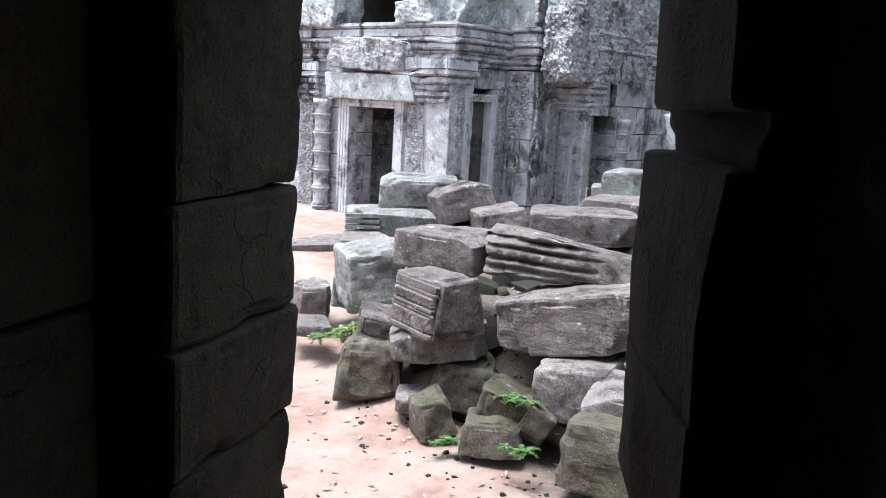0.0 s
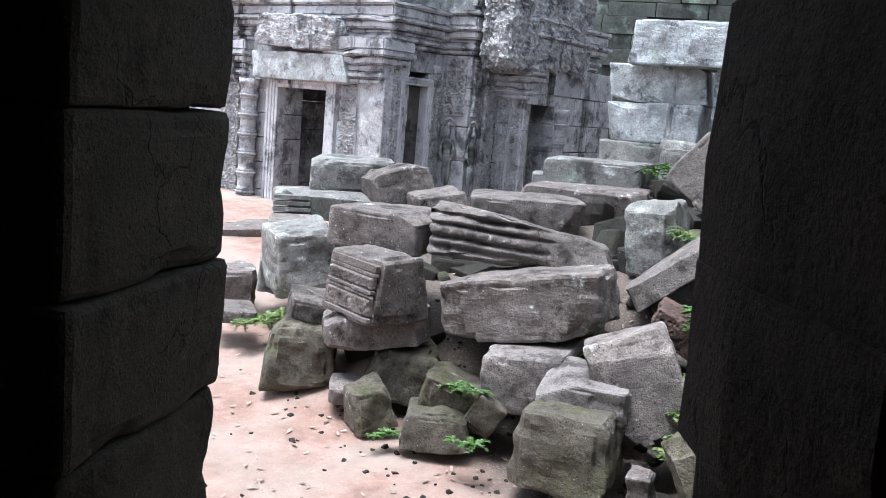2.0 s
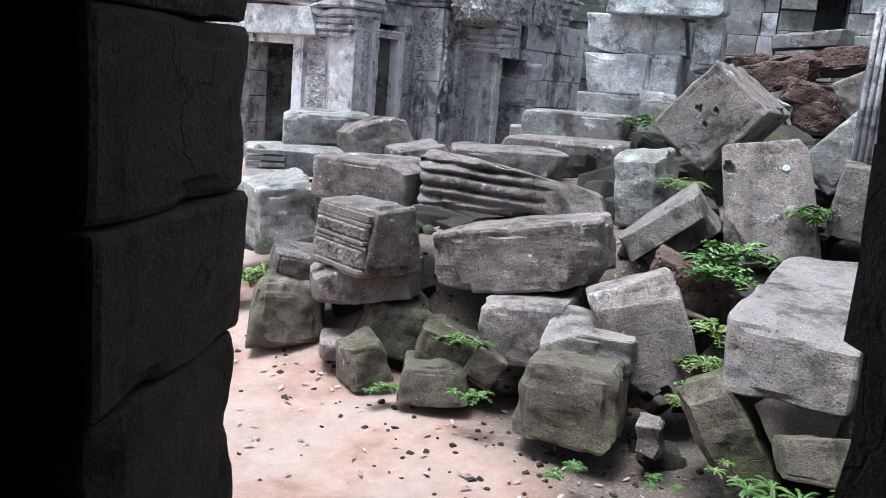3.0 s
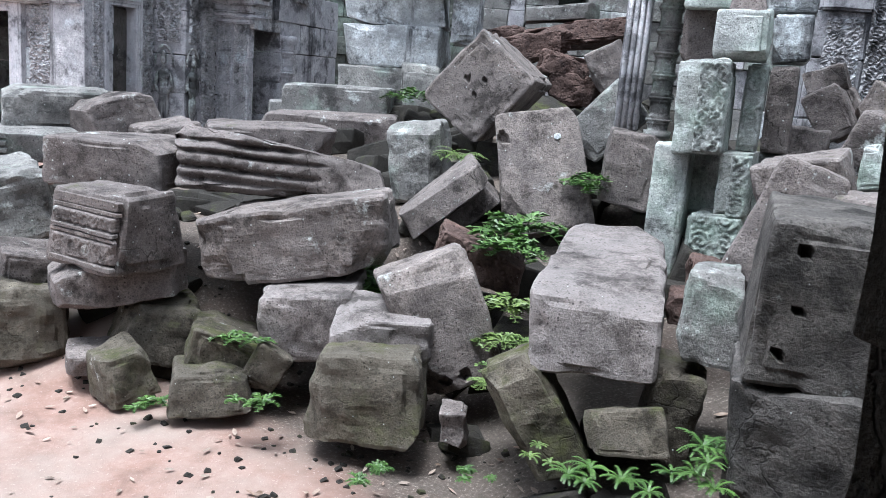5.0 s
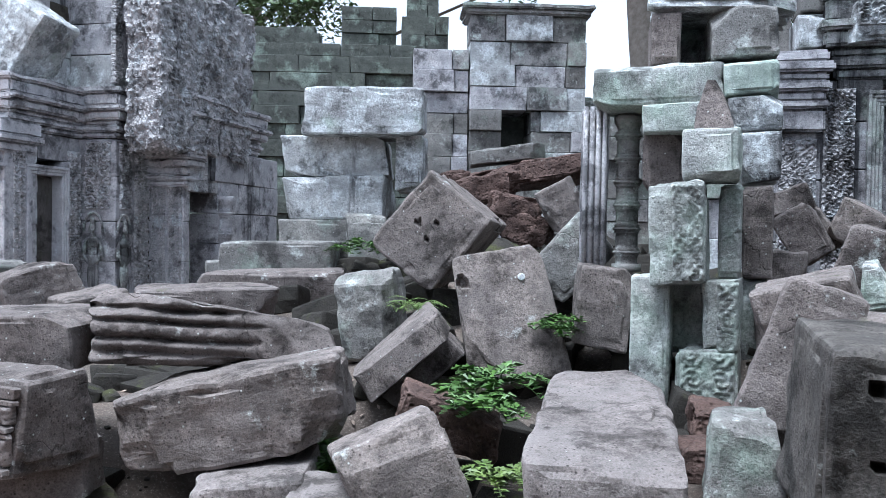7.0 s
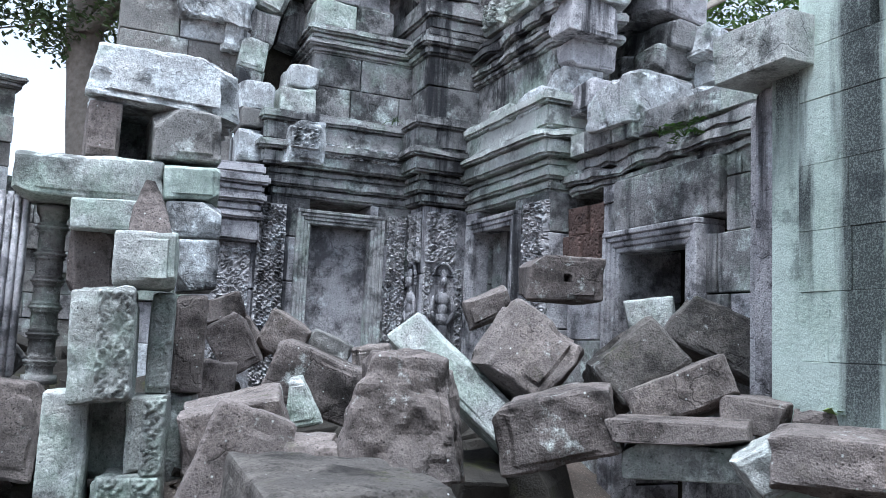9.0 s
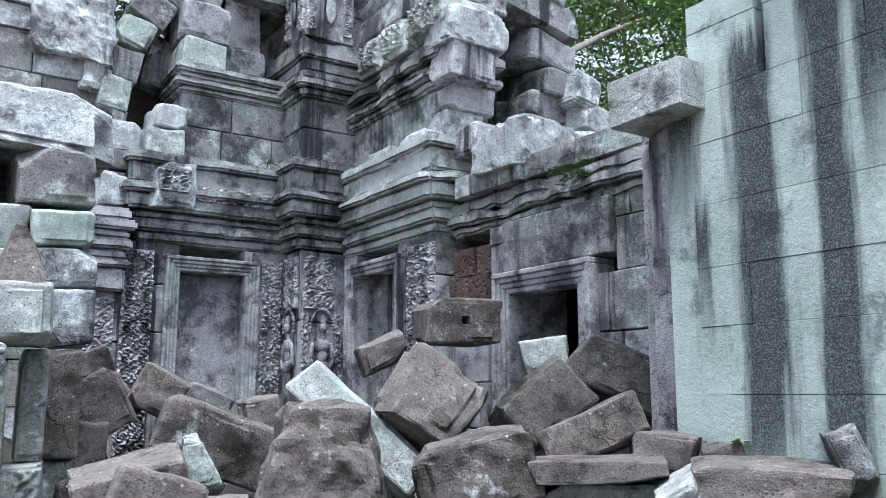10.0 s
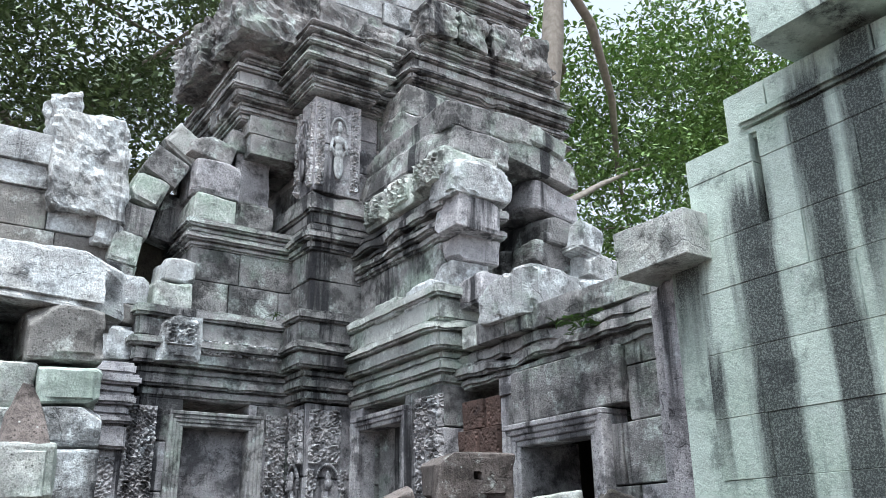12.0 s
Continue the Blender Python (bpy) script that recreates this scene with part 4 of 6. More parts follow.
fallen("fallen_block", "dark square block standing on its corner", (4.336, 2.647, 1.747), (0.398, 0.5, 0.305), (-15.1, -36.8, -61.6), M_STAIN_SHADE, wear=0.012, n=16, seed=58)
fallen("fallen_block", "long dark slab sloping towards the green wall", (4.853, 2.121, 1.836), (0.876, 0.45, 0.302), (-10.0, 25, -86.9), M_STAIN_SHADE, wear=0.012, n=18, seed=59, chops=3)
fallen("fallen_block", "brown block with white lichen spots", (4.13, 2.373, 1.639), (0.442, 0.5, 0.209), (-8.7, -23.6, -78.0), M_BLOCK, wear=0.015, seed=60)
fallen("fallen_block", "broad brown stone low on the mound", (3.717, 2.831, 1.504), (0.519, 0.6, 0.293), (0.0, -15.8, -73.6), M_BLOCK, wear=0.025, seed=61)
fallen("fallen_slab", "moulded slab lying level on the mound", (3.696, 2.3, 1.533), (0.548, 0.4, 0.088), (0.0, -0.8, -81.6), M_BLOCK, wear=0.01)
fallen("fallen_slab", "greenish squared stone under a moulded slab", (3.763, 2.305, 1.414), (0.467, 0.4, 0.145), (0.0, -0.8, -81.7), M_PILLAR, wear=0.01)
fallen("fallen_block", "pointed brown stone on the mound", (4.103, 2.045, 1.593), (0.263, 0.4, 0.143), (0.0, 6.2, -86.0), M_BLOCK)
fallen("fallen_block", "brown stones at the foot of the green wall", (4.157, 1.752, 1.551), (0.302, 0.5, 0.163), (0.0, 6.2, -90.2), M_BLOCK)
fallen("fallen_block", "broad brown speckled stone low on the mound", (3.595, 1.677, 1.479), (0.501, 0.6, 0.212), (0.0, 2.2, -91.5), M_BLOCK, wear=0.03, seed=62)
fallen("fallen_block", "greenish broken stone on the mound", (3.566, 1.937, 1.448), (0.219, 0.5, 0.179), (0.0, -31.8, -87.2), M_PILLAR)
fallen("fallen_block", "dark upright stone by the wall", (3.7, 1.359, 1.605), (0.12, 0.4, 0.239), (0.0, -21.8, -96.5), M_TOWER, wear=0.03)
fallen("fallen_block", "carved end block before the small door", (5.294, 2.738, 2.054), (0.266, 0.4, 0.199), (0.0, -5.8, -79.4), M_PILLAR, wear=0.012)
fallen("fluted_jamb", "upright fluted stone door jamb", (3.384, 5.936, 2.064), (0.173, 0.3, 1.001), (0.0, 0.2, -37.1), M_PLAIN, wear=0.008, n=16, seed=70, category='door jamb', chops=2, skew=0.04)
fallen("stone_lintel", "long lichened lintel over a broken doorway", (3.558, 5.541, 2.653), (0.74, 0.5, 0.247), (0.0, -0.8, -41.3), M_PILLAR, wear=0.015, n=16, seed=71, chops=2, skew=0.04)
fallen("stone_block", "squared greenish block under a lintel", (3.553, 5.357, 2.445), (0.419, 0.4, 0.174), (0.0, -1.8, -42.6), M_PILLAR, wear=0.01, chops=5, skew=0.04)
fallen("stone_block", "pale greenish squared block in a pillar", (3.891, 5.106, 2.667), (0.306, 0.5, 0.2), (0.0, -1.8, -47.3), M_GREEN, wear=0.01, chops=5, skew=0.04)
fallen("stone_block", "pale squared block in a pillar", (3.913, 5.099, 2.462), (0.283, 0.5, 0.2), (0.0, -1.8, -47.6), M_PALE, wear=0.01, chops=5, skew=0.04)
fallen("carved_antefix", "pointed carved antefix standing on a capital", (3.289, 4.821, 2.442), (0.202, 0.25, 0.274), (0.0, -2.8, -44.8), M_BLOCK, wear=0.03, n=16, taper=(0.25, 0.4), seed=72, skew=0.02)
fallen("pillar_capital", "square lichened capital block", (3.312, 4.851, 2.178), (0.291, 0.4, 0.274), (0.0, -1.8, -44.7), M_PILLAR, wear=0.012, n=16, seed=73, chops=2, skew=0.04)
fallen("stone_block", "pale tool-marked block in a pillar", (3.802, 4.947, 2.199), (0.218, 0.4, 0.281), (0.0, -1.8, -48.0), M_PALE, wear=0.012, chops=5, skew=0.04)
fallen("stone_block", "brown shaded block in a pillar recess", (3.574, 5.488, 2.216), (0.249, 0.3, 0.365), (0.0, -1.8, -41.8), M_BLOCK, wear=0.012, chops=5, skew=0.04)
fallen("stone_post", "narrow carved stone post", (3.478, 4.861, 1.786), (0.118, 0.3, 0.502), (0.0, 0.2, -46.1), M_PILCARVE, wear=0.01, chops=2, skew=0.04)
fallen("stone_post", "brown tooled stone post", (3.77, 4.936, 1.778), (0.162, 0.3, 0.515), (0.0, -0.8, -47.8), M_BLOCK, wear=0.012, chops=2, skew=0.04)
fallen("carved_pillar_block", "greenish pillar block with carved foliage", (3.158, 4.913, 1.767), (0.293, 0.35, 0.536), (0.0, -1.8, -48.5), M_PILCARVE, wear=0.012, n=16, seed=74, chops=2, skew=0.04)
fallen("pillar_shaft", "greenish pillar base with plain face", (3.165, 5.116, 1.137), (0.208, 0.4, 0.823), (0.0, 0.2, -46.8), M_PILLAR, wear=0.01, n=16, seed=75, chops=2, skew=0.04)
fallen("pillar_shaft", "carved foliage block at the pillar's foot", (3.342, 4.865, 0.972), (0.328, 0.35, 0.371), (0.0, -0.8, -50.6), M_PILCARVE, wear=0.012, n=16, seed=76, chops=2, skew=0.04)
fallen("pillar_shaft", "carved pillar block with a sunken face", (3.393, 4.823, 1.33), (0.178, 0.35, 0.387), (0.0, -0.8, -51.5), M_PILCARVE, wear=0.012, n=16, seed=77, chops=2, skew=0.04)
fallen("pillar_shaft", "brown recessed pillar stone", (3.406, 5.091, 1.293), (0.214, 0.2, 0.412), (0.0, -0.8, -49.3), M_PILLAR, wear=0.01, chops=2, skew=0.04)
fallen("stone_block", "tooled grey block behind the pillar", (3.819, 4.999, 1.143), (0.187, 0.4, 0.749), (0.0, -0.8, -47.7), M_PILLAR, wear=0.012, chops=5, skew=0.04)
SE = Spot(7.1, 4.9)  # local frame of the corner tower


def laid(name, label, x0, x1, y0, y1, z0, z1, mat, tilt=(0, 0, 0), seed=0, category="stone block", **kw):
    """One squared stone still standing in its course, given by its extent in the corner tower's frame."""
    kw = {"n": 12, "wear": 0.01, "chops": 2, "skew": 0.03, "chip": 0.2, **kw}
    ob = new(name, mesh_of(grid_block(x1 - x0, y1 - y0, z1 - z0, seed=seed, **kw), name, mat))
    ob.matrix_world = SE.m((x0 + x1) / 2, (y0 + y1) / 2, (z0 + z1) / 2, *tilt)
    return tagged(ob, label, category, "standing blocks of the broken wall")


laid("stone_block", "wide pale lichened block with a weathered brown top", -3.12, -2.26, -2.1, -1.4, 3.1, 3.44, M_PALE, (0, 3, -3), 78, chops=3, chip=0.35, n=20, taper=(0.9, 0.9))
laid("stone_block", "lichened tilted block with a shaded underside", -2.77, -2.39, -2.16, -1.6, 2.8, 3.1, M_LICH, (0, -3, 0), 79, chops=3, n=18)
laid("stone_block", "shaded block set back beside a gap", -3.12, -2.94, -2.05, -1.5, 2.78, 3.1, M_BLOCK, (0, 0, 2), 87)
laid("stone_block", "dark stone at the back of the gap", -2.98, -2.6, -1.6, -1.4, 2.77, 3.1, M_TOWER, (0, 0, 0), 88)



def blind_panel(parent, spot, face, u0, u1, v, z0, z1, mat, name="blind_panel"):
    bm = grid_block(u1 - u0, 0.2, z1 - z0, n=6, wear=0.012, seed=RNG.randrange(999), skew=0.0)
    ob = part(name, bm, mat, parent)
    mid, zc = (u0 + u1) / 2, (z0 + z1) / 2
    ob.matrix_world = {"-y": spot.m(mid, v + 0.1, zc), "-x": spot.m(v + 0.1, mid, zc, 0, 0, 90), "+x": spot.m(v - 0.1, mid, zc, 0, 0, 90)}[face]
    return ob


CORN = ((0.00, 0.07, 0.03), (0.07, 0.14, 0.07), (0.14, 0.20, 0.045), (0.20, 0.30, 0.12), (0.30, 0.36, 0.17), (0.36, 0.50, 0.11), (0.50, 0.57, 0.15))


def cornice(parent, spot, x0, x1, y0, y1, z, mat, scale=1.0, proud=1.0, name="cornice"):
    return band(parent, spot, x0, x1, y0, y1, [(z + a * scale, z + b * scale, p * proud) for a, b, p in CORN], mat, name)


CAPS = ((0.0, 0.06, 0.03), (0.06, 0.12, 0.06), (0.12, 0.2, 0.03), (0.2, 0.28, 0.08), (0.28, 0.34, 0.12), (0.34, 0.46, 0.1))


def capital(parent, spot, x0, x1, y0, y1, z, mat, s=1.0):
    return band(parent, spot, x0, x1, y0, y1, [(z + a * s, z + b * s, p * s) for a, b, p in CAPS], mat, "capital")


def colonnette(label, loc, h, r, mat, parent=None):
    bm = lathe(colonnette_profile(h, r), 18, 0.004)
    if parent:
        ob = part("colonnette", bm, mat, parent, "", True)
        ob.matrix_world = pose(*loc)
        return ob
    ob = new("colonnette", mesh_of(bm, "colonnette", mat, True))
    ob.matrix_world = pose(*loc)
    return tagged(ob, label, "colonnette")


def lump(parent, spot, x, y, z, size, mat, name, rot=(0, 0, 0), wear=0.08, n=16, seed=0, amp=0.06):
    """A heavily eroded carved mass: a block whose skin is broken into knobs and hollows."""
    bm = grid_block(*size, n=n, wear=wear, seed=seed, skew=0.12)
    bm.normal_update()
    for v in bm.verts:
        p = v.co * 5.5 + Vector((seed, 2, 3))
        k = noise.noise(p) * 0.5 + abs(noise.noise(p * 2.3)) * 0.6 - 0.2
        if n > 20:
            k += 0.6 * (0.35 - abs(noise.noise(p * 2.6)) * 1.6) + 0.25 * noise.noise(p * 6.5)
        v.co += v.normal * amp * k
    ob = part(name, bm, mat, parent)
    ob.matrix_world = spot.m(x, y, z, *rot)
    return ob


# ---- carved tower with the two doors ----
def tower_west():
    t = structure("wall_north", "grey carved sandstone temple tower with doors, pilasters and cornices", "temple tower")
    W = Spot(0.08, 11.14)
    z0 = 0.35
    P = [M_PLAIN, M_PLAIN, M_PALE]
    # door face and window face
    courses(t, W, "x", -4.6, -0.0, 0.0, 0.45, z0, 2.75, P, 0.36, 0.7, holes=[(-1.92, -0.96, 0.0, 2.15)])
    courses(t, W, "y", 0.46, 1.14, 0.0, -0.45, z0, 2.75, [M_PLAIN], 0.36, 0.7, holes=[(0.3, 0.83, 0.5, 2.3)])
    block(t, W, -0.45, -0.002, 0.002, 0.3, z0, 2.75, M_PLAIN)
    blind_panel(t, W, "+x", 0.28, 0.85, -0.1, 0.5, 2.3, M_STAIN_SHADE, "blind_window")
    frame_part(t, W, "+x", 0.34, 0.80, 0.0, 0.6, 2.3, M_PLAIN, 0.1, 0.05, 3, "window_frame")
    frame_part(t, W, "-y", -1.92, -1.0, 0.0, z0, 2.14, M_PLAIN, 0.2, 0.07, 4, "door_frame")
    # inner walls behind the door, in darker stone for shade
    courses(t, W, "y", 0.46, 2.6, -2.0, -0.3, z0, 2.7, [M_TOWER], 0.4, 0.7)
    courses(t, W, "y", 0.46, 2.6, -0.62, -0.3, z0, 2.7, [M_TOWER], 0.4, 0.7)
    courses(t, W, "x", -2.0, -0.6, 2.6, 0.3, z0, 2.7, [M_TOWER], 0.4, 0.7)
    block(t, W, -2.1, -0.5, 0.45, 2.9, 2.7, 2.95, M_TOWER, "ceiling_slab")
    relief(t, W, "-y", -0.74, -0.44, -0.01, 0.5, 2.25, M_FACADE, 0.045, seed=1)
    relief(t, W, "-y", -3.04, -2.70, -0.03, 0.5, 2.16, M_FACADE, 0.045, seed=2)
    block(t, W, -0.44, 0.02, -0.05, 0.4, z0, 2.75, M_PLAIN)
    relief(t, W, "+x", 0.06, 0.24, 0.012, 0.5, 2.6, M_FACADE, 0.035, seed=3)
    relief(t, W, "+x", 0.92, 1.12, 0.012, 0.5, 2.6, M_FACADE, 0.035, seed=4)
    p = W.at(-2.4, -0.12, 0.42)
    colonnette("", (p.x, p.y, p.z), 1.8, 0.12, M_PLAIN, t)
    # lintel over the door, corner capital
    lump(t, W, -1.45, -0.05, 2.42, (1.7, 0.3, 0.38), M_PALE, "door_lintel", (0, 0, 0), 0.01, 12, 5, 0.01)
    lump(t, W, -1.45, -0.1, 2.86, (1.5, 0.35, 0.42), M_FACADE, "door_pediment", (0, 2, 0), 0.03, 16, 6, 0.05)
    capital(t, W, -0.8, -0.05, -0.06, 0.3, 2.25, M_PLAIN, 1.25)
    capital(t, W, -3.1, -2.62, -0.06, 0.3, 2.2, M_PLAIN, 1.2)
    # relief pier and its carved faces
    courses(t, W, "y", 1.14, 1.79, 0.46, -0.9, z0, 2.75, [M_PLAIN], 0.5, 0.7, jit=0.0)
    relief(t, W, "-y", 0.06, 0.40, 1.135, 1.95, 2.72, M_FACADE, 0.035, seed=5)
    relief(t, W, "+x", 1.2, 1.42, 0.465, 1.95, 2.72, M_FACADE, 0.035, seed=6)
    relief(t, W, "+x", 1.48, 1.78, 0.465, 0.6, 2.72, M_FACADE, 0.04, seed=7)
    devata("dark weathered standing figure carved on the tower pier", W, "-y", 0.19, 1.11, 1.02, 0.8, M_TOWER)
    devata("smaller dark standing figure carved beside a pier edge", W, "+x", 1.24, 0.5, 1.02, 0.78, M_TOWER)
    # porch pier, second door
    courses(t, W, "x", 0.46, 0.93, 1.79, 0.13, z0, 2.3, [M_PLAIN], 0.5, 0.7, jit=0.0)
    relief(t, W, "-y", 0.5, 0.69, 1.785, 0.6, 2.28, M_FACADE, 0.04, seed=8)
    relief(t, W, "-y", 0.72, 0.91, 1.785, 0.6, 2.28, M_FACADE, 0.04, seed=9)
    capital(t, W, 0.48, 0.96, 1.74, 1.98, 2.25, M_PLAIN, 1.15)
    courses(t, W, "y", 2.25, 4.2, 1.02, -0.4, z0, 2.75, [M_PLAIN], 0.4, 0.7, holes=[(1.9, 2.44, 0, 2.2)])
    p = W.at(1.04, 2.57, 0.42)
    colonnette("", (p.x, p.y, p.z), 1.75, 0.1, M_PLAIN, t)
    # dark panel across the second door's opening, put there as shade
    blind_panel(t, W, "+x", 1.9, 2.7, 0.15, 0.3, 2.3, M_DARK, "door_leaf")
    block(t, W, 0.7, 1.0, 1.8, 2.9, 2.2, 2.72, M_FACADE, "door_lintel")
    lump(t, W, 0.85, 2.2, 3.6, (0.5, 2.2, 1.9), M_FACADE, "carved_pediment", (0, 0, 0), 0.05, 54, 9, 0.07)
    lump(t, W, 0.7, 2.3, 4.6, (0.5, 1.7, 1.2), M_FACADE, "carved_pediment_top", (0, 0, 0), 0.05, 44, 10, 0.07)
    # cornice and upper storey
    cornice(t, W, -4.4, 0.0, 0.02, 1.4, 2.75, M_PLAIN, 0.95)
    cornice(t, W, -0.9, 0.44, 1.16, 2.2, 2.76, M_PLAIN, 0.98)
    cornice(t, W, -0.5, 0.98, 1.82, 3.6, 2.77, M_PLAIN, 1.0)
    courses(t, W, "y", 0.25, 1.3, -0.28, -0.6, 3.3, 5.6, [M_PLAIN, M_PALE], 0.38, 0.6, jit=0.03)
    courses(t, W, "y", 1.3, 3.2, 0.3, -0.9, 3.32, 6.0, [M_PLAIN, M_PALE], 0.38, 0.6, jit=0.03)
    courses(t, W, "x", -4.2, -2.2, 0.4, 0.5, 3.3, 4.6, [M_PALE, M_PLAIN], 0.38, 0.6, jit=0.05, ragged=0.5)
    # open roof over the door: hollow under broken slabs, shade in the stone colour
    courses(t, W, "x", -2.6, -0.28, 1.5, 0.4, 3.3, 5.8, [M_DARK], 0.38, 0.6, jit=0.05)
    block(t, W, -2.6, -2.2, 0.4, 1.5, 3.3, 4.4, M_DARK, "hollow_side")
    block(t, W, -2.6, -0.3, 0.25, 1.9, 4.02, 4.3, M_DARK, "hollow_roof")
    lump(t, W, -1.2, 0.35, 4.06, (1.9, 0.7, 0.22), M_PALE, "broken_roof_block", (0, 2, 0), 0.03, 16, 13, 0.04)
    lump(t, W, -1.5, 0.4, 4.55, (2.3, 0.8, 0.6), M_PALE, "broken_roof_block", (0, -4, 0), 0.04, 16, 14, 0.05)
    lump(t, W, -0.12, 0.42, 3.7, (0.55, 0.6, 0.8), M_PALE, "broken_roof_block", (0, 34, 0), 0.03, 16, 12, 0.04)
    lump(t, W, -0.62, 0.02, 3.42, (0.66, 0.4, 0.3), M_PALE, "carved_cornice_end", (0, -4, 0), 0.03, 16, 15, 0.05)
    lump(t, W, -2.55, 0.1, 3.5, (0.8, 0.6, 0.5), M_PALE, "broken_roof_block", (0, 6, 0), 0.03, 14, 16, 0.04)
    devata("pale standing figure carved on the upper storey", W, "+x", 1.62, 0.34, 3.55, 1.2, M_PLAIN)
    for u in (1.35, 1.9):
        relief(t, W, "+x", u - 0.08, u + 0.08, 0.32, 3.4, 5.6, M_FACADE, 0.04, seed=int(u * 10))
    cornice(t, W, -0.4, 0.32, 1.2, 3.2, 5.9, M_PLAIN, 1.0)
    return t


tower_west()


# ---- corner tower with the false door ----
def tower_east():
    t = structure("wall_east", "dark weathered temple tower with false door, relief figures and broken porch", "temple tower")
    C = Spot(7.1, 4.9)
    z0 = 0.7
    PT = [M_PLAIN, M_TOWER, M_PLAIN]
    # false-door wing
    courses(t, C, "x", -2.1, -0.3, 0.0, 0.5, z0, 3.02, PT, 0.34, 0.6, holes=[(-1.32, -0.78, 0.0, 2.78)], jit=0.006)
    blind_panel(t, C, "-y", -1.36, -0.74, 0.1, z0, 2.82, M_PLAIN, "false_door")
    frame_part(t, C, "-y", -1.32, -0.78, 0.0, z0, 2.8, M_TOWER, 0.12, 0.06, 4, "door_frame")
    relief(t, C, "-y", -1.77, -1.52, -0.02, 1.2, 2.95, M_FACADE, 0.05, seed=3)
    relief(t, C, "-y", -0.63, -0.44, -0.005, 1.2, 2.95, M_FACADE, 0.04, seed=13)
    for k, (a, b2) in enumerate(((-1.3, -0.9), (-0.85, -0.45))):
        relief(t, C, "-y", a, b2, -0.1, 3.36, 3.5, M_FACADE, 0.04, seed=50 + k)
    courses(t, C, "x", -2.2, -1.74, -0.02, 0.5, z0, 2.6, [M_PLAIN], 0.45, 0.6, jit=0.004)
    band(t, C, -2.16, -1.76, -0.1, 0.4, [(2.6, 2.78, 0.0), (2.78, 2.84, 0.03), (2.84, 2.92, 0.0), (2.92, 3.0, 0.04), (3.0, 3.07, 0.02), (3.07, 3.15, 0.06), (3.15, 3.24, 0.02)], M_PLAIN, "engaged_pier")
    relief(t, C, "-y", -2.1, -1.8, -0.03, 1.6, 2.55, M_FACADE, 0.02, seed=4)
    cornice(t, C, -1.66, -0.3, 0.02, 1.5, 3.02, M_TOWER, 1.25)
    courses(t, C, "x", -3.1, -2.1, 0.55, 0.5, z0, 3.6, [M_LICH, M_PLAIN, M_PALE], 0.34, 0.6, jit=0.04)
    # upper part of the wing: plain zone, moulding, broken top, and the open roof gap beside it
    def stone(x0, x1, y0, y1, z0, z1, mat, name="stone_block", tilt=(0, 0, 0), **kw):
        kw = {"n": 13, "wear": 0.007, "chops": 2, "skew": 0.03, "chip": 0.2, **kw}
        ob = part(name, grid_block(x1 - x0, y1 - y0, z1 - z0, seed=RNG.randrange(10**6), **kw), mat, t)
        ob.matrix_world = C.m((x0 + x1) / 2, (y0 + y1) / 2, (z0 + z1) / 2, *tilt)
        return ob

    courses(t, C, "x", -1.34, -0.35, 0.12, 0.6, 3.72, 4.35, [M_TOWER], 0.3, 0.5, jit=0.004, gap=0.003)
    band(t, C, -1.34, -0.3, 0.13, 0.7, [(4.35, 4.41, 0.03), (4.41, 4.47, 0.07), (4.47, 4.53, 0.04), (4.53, 4.6, 0.08)], M_TOWER, "moulding")
    stone(-1.36, -0.98, 0.1, 0.7, 4.6, 4.86, M_PILLAR)
    stone(-0.97, -0.6, 0.16, 0.7, 4.6, 4.88, M_TOWER)
    stone(-1.36, -0.95, 0.12, 0.75, 4.86, 5.2, M_PLAIN, tilt=(0, 2, 0))
    stone(-0.95, -0.6, 0.3, 0.8, 4.88, 5.7, M_PLAIN)
    stone(-1.4, -1.0, 0.2, 0.9, 5.2, 5.46, M_TOWER, tilt=(0, 14, 0), chops=4)
    stone(-1.02, -0.6, 0.26, 0.9, 5.4, 5.62, M_TOWER, tilt=(0, 4, 0))
    for k, (x, z, w, h, a) in enumerate(((-1.86, 4.02, 0.26, 0.3, 4), (-1.84, 4.3, 0.24, 0.28, 8), (-1.79, 4.58, 0.3, 0.3, 12), (-1.7, 4.87, 0.3, 0.3, 20), (-1.57, 5.12, 0.34, 0.26, 28), (-1.4, 5.36, 0.4, 0.26, 34))):
        stone(x - w / 2, x + w / 2, 0.3, 0.95, z - h / 2, z + h / 2, M_PILLAR if k % 2 else M_TOWER, "roof_corbel", (0, a, 0), chops=3)
    # dark block at the back of the gap stands in for its shade
    stone(-1.78, -1.3, 0.8, 1.1, 3.8, 5.1, M_DARK, "gap_back")
    stone(-1.55, -1.3, 0.55, 0.8, 4.5, 4.95, M_TOWER, "roof_corbel", (0, 12, 0), chops=4)
    stone(-1.64, -1.33, 0.0, 0.6, 3.72, 3.98, M_PILLAR, chops=3)
    stone(-1.56, -1.3, 0.02, 0.5, 3.98, 4.2, M_PALE, tilt=(0, 4, 0), chops=3)
    stone(-1.98, -1.68, 0.02, 0.6, 3.74, 3.98, M_PALE, chops=3)
    stone(-1.95, -1.66, 0.0, 0.5, 3.58, 3.74, M_LICH)
    stone(-1.97, -1.7, -0.02, 0.5, 3.28, 3.56, M_PALE, chops=3)
    stone(-1.62, -1.26, -0.16, 0.5, 3.28, 3.66, M_PALE, "carved_cornice_end", chops=3)
